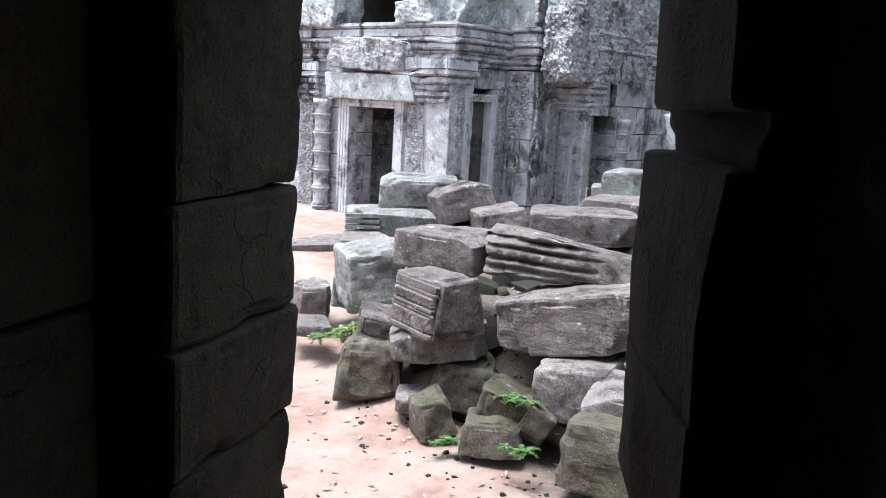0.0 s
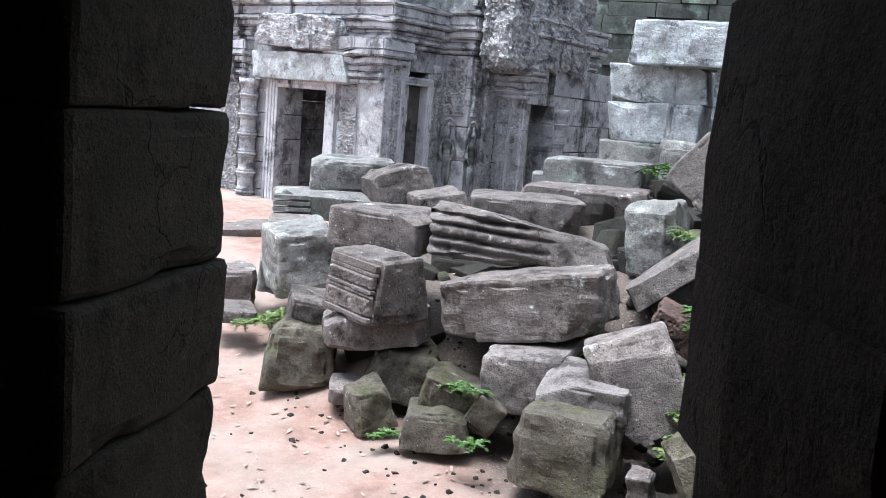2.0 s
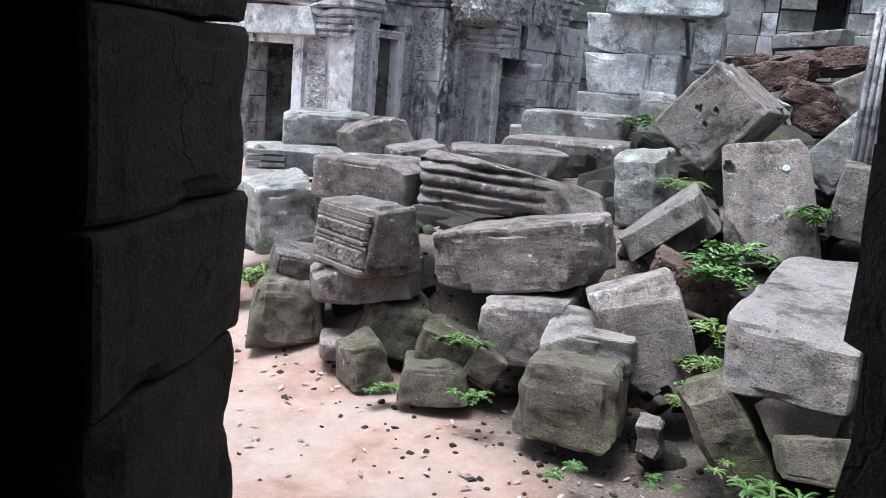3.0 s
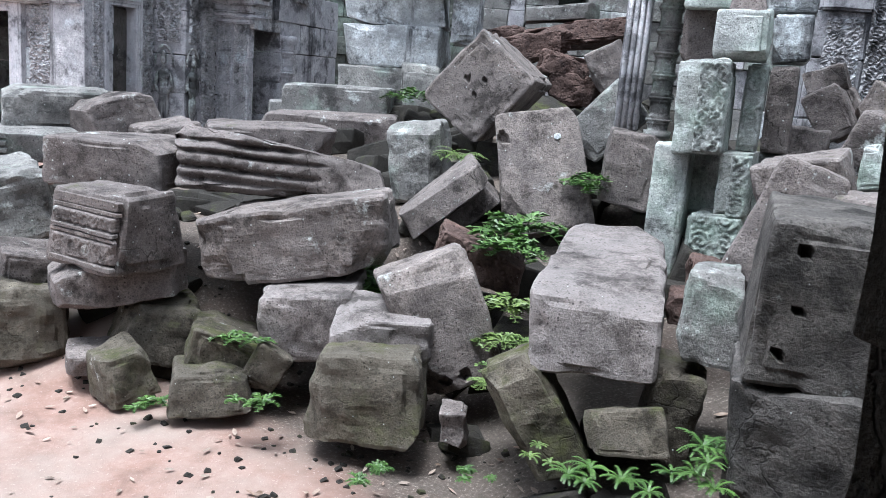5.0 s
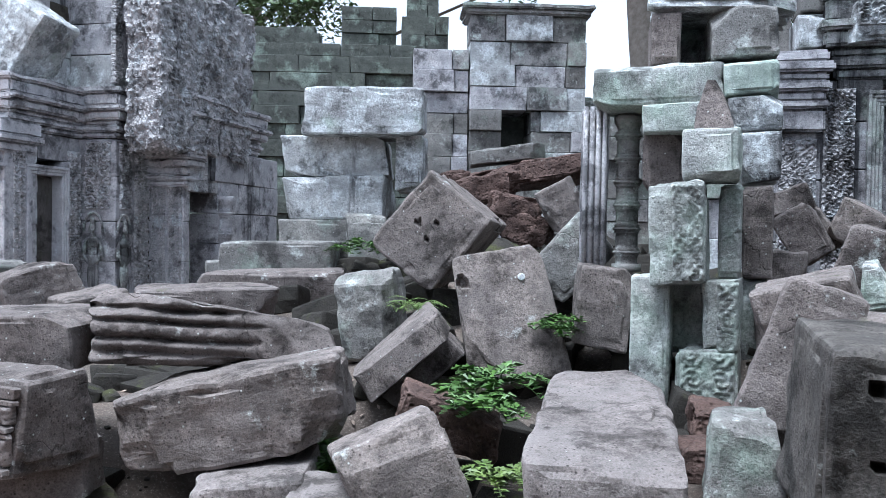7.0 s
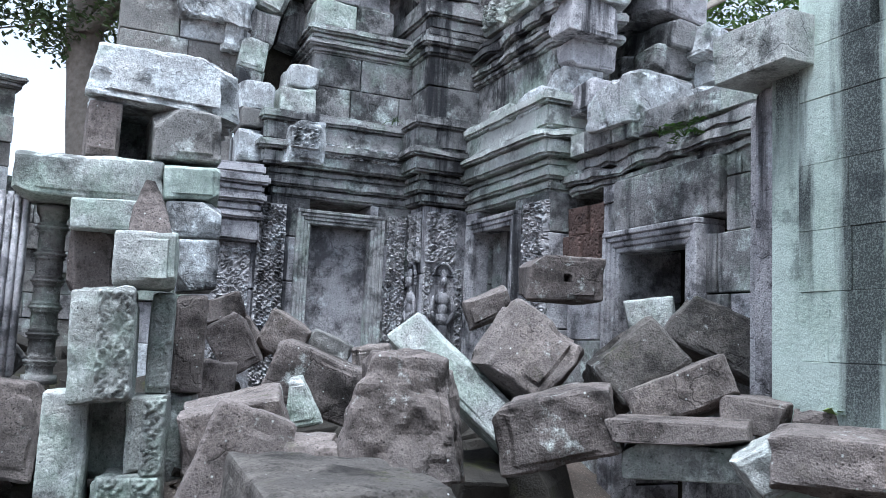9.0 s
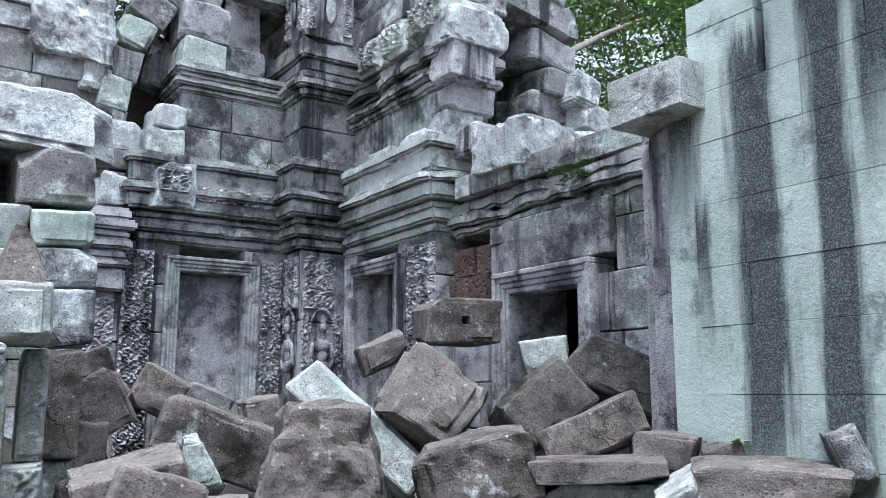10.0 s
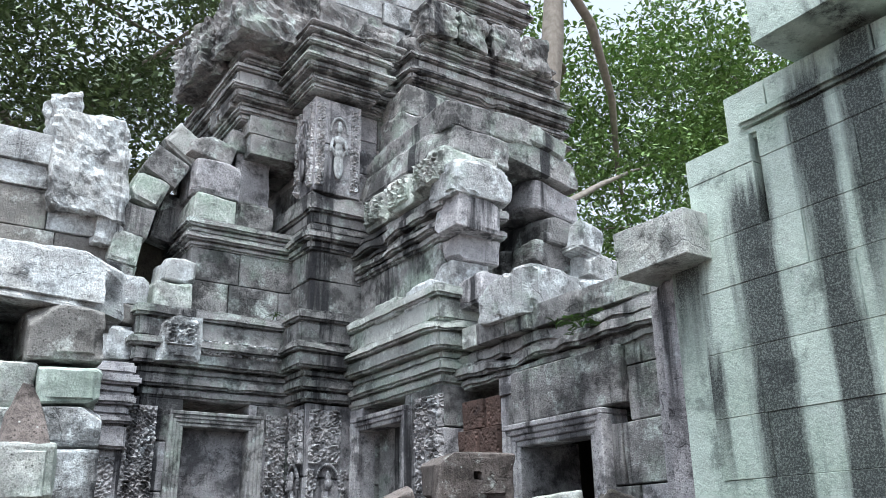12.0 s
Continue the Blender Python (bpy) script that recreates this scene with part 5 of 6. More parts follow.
    relief(t, C, "-y", -1.57, -1.3, -0.16, 3.4, 3.6, M_PALE, 0.04, seed=61)
    # lichened gallery wall and its carved gable, running off beside the wing
    courses(t, C, "x", -2.95, -1.95, 0.42, 0.5, 3.3, 4.92, [M_PALE, M_LICH, M_PALE], 0.34, 0.8, jit=0.02, gap=0.004)
    courses(t, C, "x", -2.95, -2.5, 0.36, 0.5, 4.92, 5.2, [M_PALE], 0.28, 0.9, jit=0.02, gap=0.004)
    lump(t, C, -2.2, 0.5, 5.0, (0.62, 0.42, 0.95), M_PALE, "carved_gable", (0, -3, 0), 0.03, 20, 86, 0.06)
    lump(t, C, -2.42, 0.48, 5.4, (0.26, 0.36, 0.45), M_PALE, "carved_gable", (0, -14, 0), 0.04, 14, 96, 0.06)
    lump(t, C, -1.97, 0.46, 4.55, (0.2, 0.3, 0.5), M_PALE, "carved_gable", (0, 8, 0), 0.04, 14, 97, 0.05)
    # storeys above the wing
    courses(t, C, "y", 0.12, 2.4, -0.9, 0.6, 5.35, 5.75, [M_TOWER], 0.2, 0.5, jit=0.02)
    cornice(t, C, -0.96, 0.2, 0.2, 2.3, 5.7, M_TOWER, 0.95, 0.9)
    cornice(t, C, -0.86, 0.2, 0.28, 2.2, 6.22, M_TOWER, 0.55, 0.9)
    for k in range(6):
        lump(t, C, -0.95, 0.4 + 0.36 * k, 6.0, (0.22, 0.28, 0.34), M_TOWER, "antefix", (0, 0, 0), 0.03, 9, 120 + k, 0.04)
    lump(t, C, -0.72, 0.3, 6.85, (0.85, 0.8, 0.75), M_TOWER, "antefix", (0, 0, 0), 0.06, 16, 130, 0.09)
    lump(t, C, -0.98, 1.1, 6.75, (0.6, 0.9, 0.6), M_TOWER, "antefix", (0, 0, 0), 0.06, 16, 131, 0.09)
    lump(t, C, -0.55, 0.6, 7.5, (0.8, 1.2, 0.8), M_TOWER, "antefix", (0, 0, 0), 0.06, 16, 132, 0.09)
    # corner pier with the two figures
    courses(t, C, "x", -0.41, 0.1, -0.3, 0.32, z0, 3.02, [M_PLAIN], 0.8, 0.9, jit=0.0)
    relief(t, C, "-y", -0.38, -0.08, -0.305, 2.52, 2.98, M_FACADE, 0.035, seed=5)
    relief(t, C, "-y", -0.39, -0.31, -0.305, 1.2, 2.5, M_FACADE, 0.03, seed=6)
    relief(t, C, "-y", -0.09, -0.01, -0.305, 1.2, 2.5, M_FACADE, 0.03, seed=7)
    relief(t, C, "-x", -0.28, -0.02, -0.415, 2.52, 2.98, M_FACADE, 0.035, seed=8)
    devata("grey standing figure under an arch carved on the corner pier", C, "-y", -0.2, -0.32, 1.72, 0.72, M_PLAIN)
    devata("slender standing figure carved beside the false door", C, "-x", -0.15, -0.43, 1.72, 0.72, M_PLAIN)
    cornice(t, C, -0.44, 0.6, -0.33, 0.6, 3.03, M_TOWER, 1.3)
    # window wing
    courses(t, C, "y", -1.74, -0.3, 0.0, 0.5, z0, 2.98, PT, 0.34, 0.6, holes=[(-1.21, -0.54, 1.4, 2.78)], jit=0.006)
    blind_panel(t, C, "-x", -1.25, -0.5, 0.16, 1.4, 2.82, M_TOWER, "blind_window")
    frame_part(t, C, "-x", -1.21, -0.54, 0.0, 1.4, 2.78, M_PLAIN, 0.11, 0.06, 3, "window_frame")
    relief(t, C, "-x", -1.74, -1.42, -0.02, 1.6, 2.92, M_FACADE, 0.045, seed=9)
    cornice(t, C, 0.02, 1.0, -1.72, -0.3, 2.98, M_PILLAR, 1.25)
    # gallery wall with the small dark door
    courses(t, C, "y", -3.85, -1.76, 0.15, 0.45, z0, 2.95, [M_TOWER, M_TOWER, M_PLAIN], 0.3, 0.45, holes=[(-3.13, -2.48, 0.0, 2.47), (-2.22, -1.76, 2.42, 2.86), (-3.4, -2.4, 2.6, 2.95)], jit=0.02)
    for k, (a, b, c, d) in enumerate(((-2.0, -1.78, 2.43, 2.64), (-2.2, -2.0, 2.43, 2.64), (-2.02, -1.78, 2.65, 2.85), (-2.2, -2.03, 2.65, 2.85))):
        block(t, C, 0.1 + 0.02 * k, 0.5, a, b, c, d, M_LATER, "laterite_brick")
    block(t, C, 0.1, 0.55, -3.4, -2.4, 2.62, 2.95, M_TOWER, "door_lintel")
    frame_part(t, C, "-x", -3.13, -2.48, 0.15, z0, 2.47, M_PLAIN, 0.14, 0.09, 4, "door_frame")
    band(t, C, 0.2, 0.7, -3.8, -1.8, [(2.95, 3.02, 0.05), (3.02, 3.1, 0.1), (3.1, 3.2, 0.06)], M_TOWER, "moulding", 0.03)
    courses(t, C, "y", -3.9, -1.8, 0.12, 0.6, 3.2, 3.36, [M_TOWER, M_TOWER, M_PILLAR], 0.16, 0.35, jit=0.06, ragged=0.2)
    # unseen room behind the small door, closed and coloured dark for shade
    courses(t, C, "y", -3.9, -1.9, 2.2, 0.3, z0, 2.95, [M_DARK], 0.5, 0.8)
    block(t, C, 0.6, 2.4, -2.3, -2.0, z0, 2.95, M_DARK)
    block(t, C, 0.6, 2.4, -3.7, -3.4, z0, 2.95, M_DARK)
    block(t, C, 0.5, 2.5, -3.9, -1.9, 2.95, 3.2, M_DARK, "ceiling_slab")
    # broken porch over the window wing: plain zone, cornice, and the vault's open end
    courses(t, C, "y", -1.62, -0.31, 0.08, 0.5, 3.68, 4.12, [M_TOWER], 0.32, 0.5, jit=0.008, gap=0.003)
    band(t, C, 0.06, 0.55, -1.7, -0.31, [(4.12, 4.19, 0.03), (4.19, 4.26, 0.07), (4.26, 4.33, 0.03), (4.33, 4.42, 0.09), (4.42, 4.5, 0.05)], M_TOWER, "moulding", 0.02)
    for k, (y0, y1) in enumerate(((-1.86, -1.4), (-1.39, -0.95), (-0.94, -0.5))):
        stone(-0.06 + 0.02 * k, 0.5, y0, y1, 4.5, 4.82, M_PILLAR, "cornice_block", (0, 0, 0), chops=3, chip=0.35)
        relief(t, C, "-x", y0 + 0.05, y1 - 0.05, -0.06 + 0.02 * k, 4.54, 4.78, M_PILLAR, 0.045, seed=80 + k)
    stone(-0.04, 0.5, -2.02, -1.6, 4.38, 4.68, M_PALE, "cornice_block", (2, 0, 0), chops=4, chip=0.4, n=14)
    stone(0.0, 0.42, -1.98, -1.62, 4.12, 4.38, M_PLAIN, "cornice_block", (0, 3, 0), chops=4)
    stone(0.1, 0.5, -1.84, -1.6, 3.92, 4.12, M_PLAIN, "stone_block", chops=3)
    stone(0.06, 0.4, -1.8, -1.5, 3.62, 3.92, M_PALE, "stone_block", chops=3)
    stone(0.1, 0.42, -2.1, -1.82, 3.52, 3.76, M_PLAIN, "stone_block", chops=3)
    stone(-0.1, 0.4, -1.74, -1.34, 3.56, 3.76, M_PALE, "cornice_block", chops=3)
    stone(-0.12, 0.4, -1.32, -0.9, 3.58, 3.74, M_PILLAR, "cornice_block", chops=3)
    stone(0.02, 0.5, -2.72, -2.16, 3.3, 3.62, M_PALE, "stone_block", (0, 0, 4), chops=4, chip=0.4)
    # roof slabs closing the vault over the opening
    stone(0.06, 0.7, -1.75, -0.3, 4.84, 5.1, M_TOWER, "vault_slab", (0, 5, 0), chops=3, n=14)
    stone(0.1, 0.98, -1.72, -0.3, 5.1, 5.36, M_TOWER, "vault_slab", (0, -2, 0), chops=3, n=14)
    stone(0.7, 1.42, -1.7, -0.3, 4.88, 5.14, M_TOWER, "vault_slab", (0, 12, 0), chops=3, n=14)
    stone(0.95, 1.36, -1.72, -0.3, 5.12, 5.3, M_TOWER, "vault_slab", (0, 14, 0), chops=3)
    stone(1.0, 1.5, -1.66, -0.3, 4.56, 4.86, M_PLAIN, "vault_slab", (0, 10, 0), chops=4)
    stone(1.12, 1.56, -1.7, -0.3, 4.28, 4.54, M_TOWER, "vault_slab", (0, 6, 0), chops=4)
    stone(1.32, 1.6, -1.84, -1.4, 4.2, 4.46, M_PALE, "vault_slab", (0, 12, 0), chops=4)
    stone(1.4, 1.72, -1.86, -1.4, 3.96, 4.2, M_PALE, "vault_slab", (0, 6, 0), chops=4)
    stone(0.9, 1.5, -2.34, -1.7, 3.52, 3.78, M_PALE, "stone_block", (0, 0, 6), chops=4, chip=0.35)
    stone(1.15, 1.6, -1.7, -0.6, 3.3, 3.66, M_TOWER, chops=4)
    for k in range(4):
        for j in range(3):
            stone(1.02 + 0.1 * (3 - k) - 0.04 * j, 1.8, -1.62 + 0.36 * j, -1.27 + 0.36 * j, 3.3 + 0.26 * k, 3.55 + 0.26 * k, M_TOWER, "vault_corbel", (0, 0, RNG.uniform(-4, 4)), chops=4, chip=0.4, wear=0.02)
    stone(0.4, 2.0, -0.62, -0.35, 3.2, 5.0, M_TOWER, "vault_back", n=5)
    # vault lining in dark stone; the inner shade is in its colour
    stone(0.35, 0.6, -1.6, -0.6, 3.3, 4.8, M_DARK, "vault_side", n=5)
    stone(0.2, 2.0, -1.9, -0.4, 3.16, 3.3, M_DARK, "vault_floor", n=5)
    # storeys above the porch, set back against the tower
    stone(0.25, 0.9, -0.75, -0.2, 5.36, 5.75, M_TOWER, "roof_slab", (0, -4, 0), chops=4, n=14)
    stone(0.6, 1.9, -0.8, -0.2, 5.3, 5.56, M_TOWER, "roof_slab", (0, 5, 0), chops=3, n=14)
    stone(0.3, 1.5, -0.72, -0.2, 5.7, 6.0, M_TOWER, "roof_slab", (0, 3, 0), chops=3, n=14)
    stone(1.4, 2.5, -0.62, -0.2, 5.5, 5.8, M_TOWER, "roof_slab", (0, 4, 0), chops=3, n=14)
    cornice(t, C, 0.5, 2.3, -0.55, 0.2, 6.0, M_TOWER, 0.8, 0.9)
    cornice(t, C, 0.7, 2.2, -0.45, 0.2, 6.5, M_TOWER, 0.7, 0.9)
    for k in range(4):
        lump(t, C, 0.75 + 0.42 * k, -0.5, 6.95, (0.36, 0.34, 0.42), M_TOWER, "antefix", (0, 0, 0), 0.04, 10, 140 + k, 0.06)
    # tower core: plain zone, mouldings, niche storey, cornice, next storey
    courses(t, C, "y", -0.3, 4.6, -0.41, 0.6, 3.76, 4.36, [M_TOWER], 0.3, 0.6, jit=0.01)
    courses(t, C, "x", 0.19, 2.6, -0.3, 0.6, 3.76, 4.36, [M_TOWER], 0.3, 0.6, jit=0.01)
    band(t, C, -0.41, 2.6, -0.3, 4.5, [(4.36, 4.44, 0.05), (4.44, 4.52, 0.1), (4.52, 4.6, 0.05), (4.6, 4.72, 0.02), (4.72, 4.9, 0.06)], M_TOWER, "moulding")
    courses(t, C, "y", -0.2, 4.4, -0.32, 0.6, 4.9, 5.9, [M_TOWER, M_PLAIN], 0.34, 0.6, jit=0.02)
    courses(t, C, "x", 0.28, 2.5, -0.2, 0.6, 4.9, 5.9, [M_TOWER, M_PLAIN], 0.34, 0.6, jit=0.02)
    courses(t, C, "x", -0.46, 0.02, -0.36, 0.3, 4.9, 5.85, [M_PLAIN], 0.5, 0.8, jit=0.0)
    for u in (-0.4, -0.05):
        relief(t, C, "-y", u - 0.05, u + 0.05, -0.365, 4.95, 5.8, M_FACADE, 0.03, seed=int(9 + u * 10))
    for u in (-0.3, -0.02):
        relief(t, C, "-x", u - 0.05, u + 0.05, -0.465, 4.95, 5.8, M_FACADE, 0.03, seed=int(19 + u * 10))
    devata("small pale figure in an upper niche of the tower", C, "-y", -0.22, -0.38, 5.05, 0.55, M_PALE)
    devata("small figure in a side niche of the tower", C, "-x", -0.15, -0.48, 5.05, 0.55, M_PLAIN)
    cornice(t, C, -0.34, 2.5, -0.22, 4.4, 5.86, M_TOWER, 0.75, 1.0)
    cornice(t, C, -0.5, 0.1, -0.42, 0.2, 5.88, M_TOWER, 0.78)
    cornice(t, C, -0.3, 2.4, -0.18, 4.3, 6.3, M_TOWER, 0.5, 1.0)
    cornice(t, C, -0.44, 0.3, -0.34, 0.5, 6.3, M_TOWER, 0.5, 1.0)
    courses(t, C, "y", -0.05, 4.0, -0.2, 0.6, 6.6, 7.6, [M_TOWER, M_PLAIN, M_PALE], 0.3, 0.5, jit=0.05)
    courses(t, C, "x", 0.4, 2.2, -0.05, 0.6, 6.6, 7.6, [M_TOWER, M_PLAIN, M_PALE], 0.3, 0.5, jit=0.05)
    lump(t, C, -0.12, 0.05, 6.8, (0.5, 0.5, 0.5), M_TOWER, "antefix", (0, 0, 0), 0.05, 12, 31, 0.06)
    lump(t, C, -0.25, 1.4, 6.85, (0.5, 0.7, 0.6), M_TOWER, "antefix", (0, 0, 0), 0.05, 12, 32, 0.06)
    cornice(t, C, -0.2, 2.2, -0.05, 4.0, 7.55, M_TOWER, 0.8, 1.0)
    for k in range(9):
        lump(t, C, -0.45 + 0.06 * RNG.random(), 0.4 + 0.45 * k, 6.62 + 0.05 * RNG.random(), (0.3, 0.35, 0.28), M_TOWER, "antefix", (0, 0, 0), 0.03, 7, 40 + k, 0.04)
    for k in range(6):
        lump(t, C, 0.15 + 0.42 * k, -0.35 + 0.05 * RNG.random(), 6.62, (0.35, 0.3, 0.28), M_TOWER, "antefix", (0, 0, 0), 0.03, 7, 60 + k, 0.04)
    return t


tower_east()


def green_wall():
    t = structure("wall_south_east", "tall smooth sandstone wall green with algae and streaked black")
    C = Spot(7.1, 4.9)
    courses(t, C, "y", -6.4, -4.31, -0.25, 0.55, 0.7, 3.62, [M_GREEN], 0.27, 0.8, holes=[(-4.72, -4.68, 3.33, 3.56)], jit=0.003, gap=0.002)
    courses(t, C, "y", -6.4, -4.55, -0.22, 0.5, 3.62, 3.86, [M_GREEN], 0.24, 0.55, jit=0.01)
    band(t, C, -0.2, 0.3, -6.4, -4.7, [(3.60, 3.66, 0.04), (3.66, 3.72, 0.07)], M_GREEN, "moulding")
    block(t, C, -0.45, 0.25, -5.5, -4.9, 3.9, 4.22, M_GREEN, "capstone")
    block(t, C, -0.235, 0.3, -4.308, -4.14, 0.7, 3.1, M_GREEN, "pilaster")
    block(t, C, -0.2, 0.3, -4.138, -4.0, 0.7, 3.1, M_PLAIN, "pilaster")
    block(t, C, -0.1, 0.3, -3.99, -3.86, 0.7, 3.1, M_PLAIN, "pilaster")
    block(t, C, -0.42, 0.3, -4.4, -3.95, 3.1, 3.33, M_PILLAR, "capstone")


green_wall()


# ---- far gallery wall and dark tower behind the court ----
def far_walls():
    g = structure("wall_far_gallery", "pale block wall of a ruined gallery with a small square opening")
    G = Spot(5.33, 10.95, 0, -25.6)
    courses(g, G, "x", 0.0, 1.5, 0.0, 0.7, 0.4, 4.55, [M_PALE, M_LICH, M_PLAIN, M_TOWER], 0.3, 0.62, holes=[(0.42, 0.8, 2.96, 3.24)], jit=0.06)
    courses(g, G, "x", -0.72, -0.01, 0.05, 0.7, 0.4, 4.1, [M_LICH, M_PLAIN, M_TOWER], 0.29, 0.6, jit=0.06)
    courses(g, G, "x", 1.51, 2.6, 0.1, 0.7, 0.4, 3.5, [M_LICH, M_TOWER], 0.29, 0.6, jit=0.06)
    band(g, G, 0.0, 1.5, 0.02, 0.6, [(4.55, 4.62, 0.06), (4.62, 4.68, 0.1)], M_LICH, "moulding")
    d = structure("wall_far_tower", "dark mossy stepped tower far behind the court", "temple tower")
    T = Spot(4.55, 18.01, 0, -25.6)
    courses(d, T, "x", -1.2, 3.3, 0.0, 0.9, 0.4, 5.45, [M_BACK], 0.34, 0.9, jit=0.09)
    # added dark backing, so the small opening reads as black shade
    block(g, G, -0.7, 2.6, 0.75, 1.0, 0.4, 3.6, M_BACK, "inner_wall")
    courses(d, T, "x", -5.5, 8.5, 0.5, 0.8, 0.4, 4.6, [M_BACK], 0.5, 1.4, jit=0.1)
    courses(d, T, "x", 1.65, 2.75, 0.3, 0.7, 5.45, 6.25, [M_BACK], 0.3, 0.6, jit=0.06)
    courses(d, T, "x", 2.85, 3.8, 0.3, 0.7, 3.0, 6.1, [M_BACK], 0.3, 0.6, jit=0.08)
    courses(d, T, "x", 2.95, 3.6, 0.4, 0.5, 6.1, 6.6, [M_BACK], 0.25, 0.6, jit=0.05)
    for k in range(22):
        x, w, h = RNG.uniform(-5.0, 8.0), RNG.uniform(0.5, 1.3), RNG.uniform(0.2, 0.5)
        block(d, T, x, x + w, 0.55, 1.1, 4.58, 4.58 + h, M_BACK, tilt=(0, RNG.uniform(-4, 4), 0))
    for k in range(7):
        x, w, h = RNG.uniform(-1.1, 3.0), RNG.uniform(0.3, 0.8), RNG.uniform(0.15, 0.35)
        block(d, T, x, x + w, 0.1, 0.7, 5.43, 5.43 + h, M_BACK, tilt=(0, RNG.uniform(-4, 4), 0))
    return g


far_walls()

# ---- trees ----


def leaf_cloud(name, centres, count, size, mat, seed, parent, squash=0.8):
    r = random.Random(seed)
    verts, faces = [], []
    tot = sum(c[3] ** 2 for c in centres)
    for (cx, cy, cz, rad) in centres:
        n = int(count * rad**2 / tot)
        for _ in range(n):
            d = Vector((r.gauss(0, 1), r.gauss(0, 1), r.gauss(0, 1))).normalized()
            q = rad * (r.random() ** 0.45) * (1 + 0.35 * noise.noise(d * 2.3 + Vector((cx, cy, cz))))
            p = Vector((cx, cy, cz)) + Vector((d.x * q, d.y * q, d.z * q * squash))
            if noise.noise(p * 0.6) + 0.5 * noise.noise(p * 1.7) < -0.06:
                continue
            s = size * r.uniform(0.6, 1.3)
            m = Euler((r.uniform(-0.9, 0.9), r.uniform(-0.9, 0.9), r.uniform(0, 6.3))).to_matrix()
            i = len(verts)
            for a, b, c in ((-1, 0, 0), (-0.2, -0.42, 0.05), (1, 0, -0.12), (-0.2, 0.42, 0.05)):
                verts.append(p + m @ Vector((a * s, b * s, c * s)))
            faces.append((i, i + 1, i + 2, i + 3))
    me = bpy.data.meshes.new(name)
    me.from_pydata(verts, [], faces)
    me.materials.append(mat)
    ob = new(name, me)
    ob.parent = parent
    return ob


def limb(path, r0, r1, seg=9):
    bm = bmesh.new()
    rings = []
    n = len(path)
    for k, p in enumerate(path):
        r = r0 + (r1 - r0) * k / (n - 1)
        rings.append([bm.verts.new(Vector(p) + Vector((math.cos(6.283 * i / seg), math.sin(6.283 * i / seg), 0)) * r * (1 + 0.15 * math.sin(3 * i + k))) for i in range(seg)])
    for a, b in zip(rings, rings[1:]):
        for i in range(seg):
            bm.faces.new((a[i], a[(i + 1) % seg], b[(i + 1) % seg], b[i]))
    return bm


def tree(label, base, height, r, crown, count, leaf, mat, seed):
    t = tagged(new("tree"), label, "tree", "trees around the temple")
    rr = random.Random(seed)
    x, y, z = base
    path = [(x + 0.25 * math.sin(k * 0.7 + seed), y + 0.25 * math.cos(k * 0.9 + seed), z + height * k / 8) for k in range(9)]
    part("trunk", limb(path, r, r * 0.4), M_BARK, t, "", True)
    for k in range(6):
        c = crown[rr.randrange(len(crown))]
        s = path[4 + k % 4]
        pts = [tuple(s[i] + (c[i] - s[i]) * f + (0.3 * math.sin(f * 5 + k) if i < 2 else 0.4 * f * (1 - f)) for i in range(3)) for f in (0, 0.25, 0.5, 0.75, 1)]
        part("limb", limb(pts, r * 0.35, r * 0.08, 7), M_BARK, t, "", True)
    leaf_cloud("crown", crown, count, leaf, mat, seed, t)
    return t


tree("tall green tree behind the broken porch", (13.2, 3.6, 0.0), 14, 0.34, [(16.5, 3.6, 5.5, 2.6), (17.5, 2.2, 8.0, 3.0), (18.5, 0.8, 10.5, 3.0), (15.0, 1.9, 4.6, 1.6), (17.0, 4.0, 11.0, 2.8)], 90000, 0.075, M_LEAF, 3)
tree("green tree behind the algae wall", (18.5, -1.5, 0.0), 12, 0.4, [(17.0, -0.4, 6.0, 2.2), (18.5, -2.2, 8.5, 3.2), (19, 0.2, 12.5, 3.0)], 64000, 0.075, M_LEAF, 5)
tree("dark shade tree behind the lichened gallery", (12.0, 15.0, 0.0), 15, 0.5, [(12.0, 13.0, 9.5, 3.2), (13.5, 11.0, 12.0, 3.2), (11.0, 15.5, 11.5, 3.2), (14.5, 13.5, 8.0, 2.8)], 80000, 0.08, M_LEAFD, 8)
tree("far tree above the dark tower", (7.0, 27.0, 0.0), 12, 0.4, [(4.8, 26.0, 9.5, 2.6), (8.0, 26.0, 11.2, 3.0), (11.0, 24.0, 12.6, 2.6), (2.0, 27.0, 12.0, 3.0), (6.0, 25.0, 13.2, 2.5), (10.4, 17.7, 7.8, 1.0), (11.1, 17.0, 8.3, 1.0), (11.4, 15.4, 7.6, 0.8), (10.0, 19.3, 8.2, 0.9), (6.3, 24.0, 7.6, 1.6), (7.5, 22.9, 7.8, 1.3), (5.9, 24.4, 6.6, 1.4)], 60000, 0.095, M_LEAFD, 9)


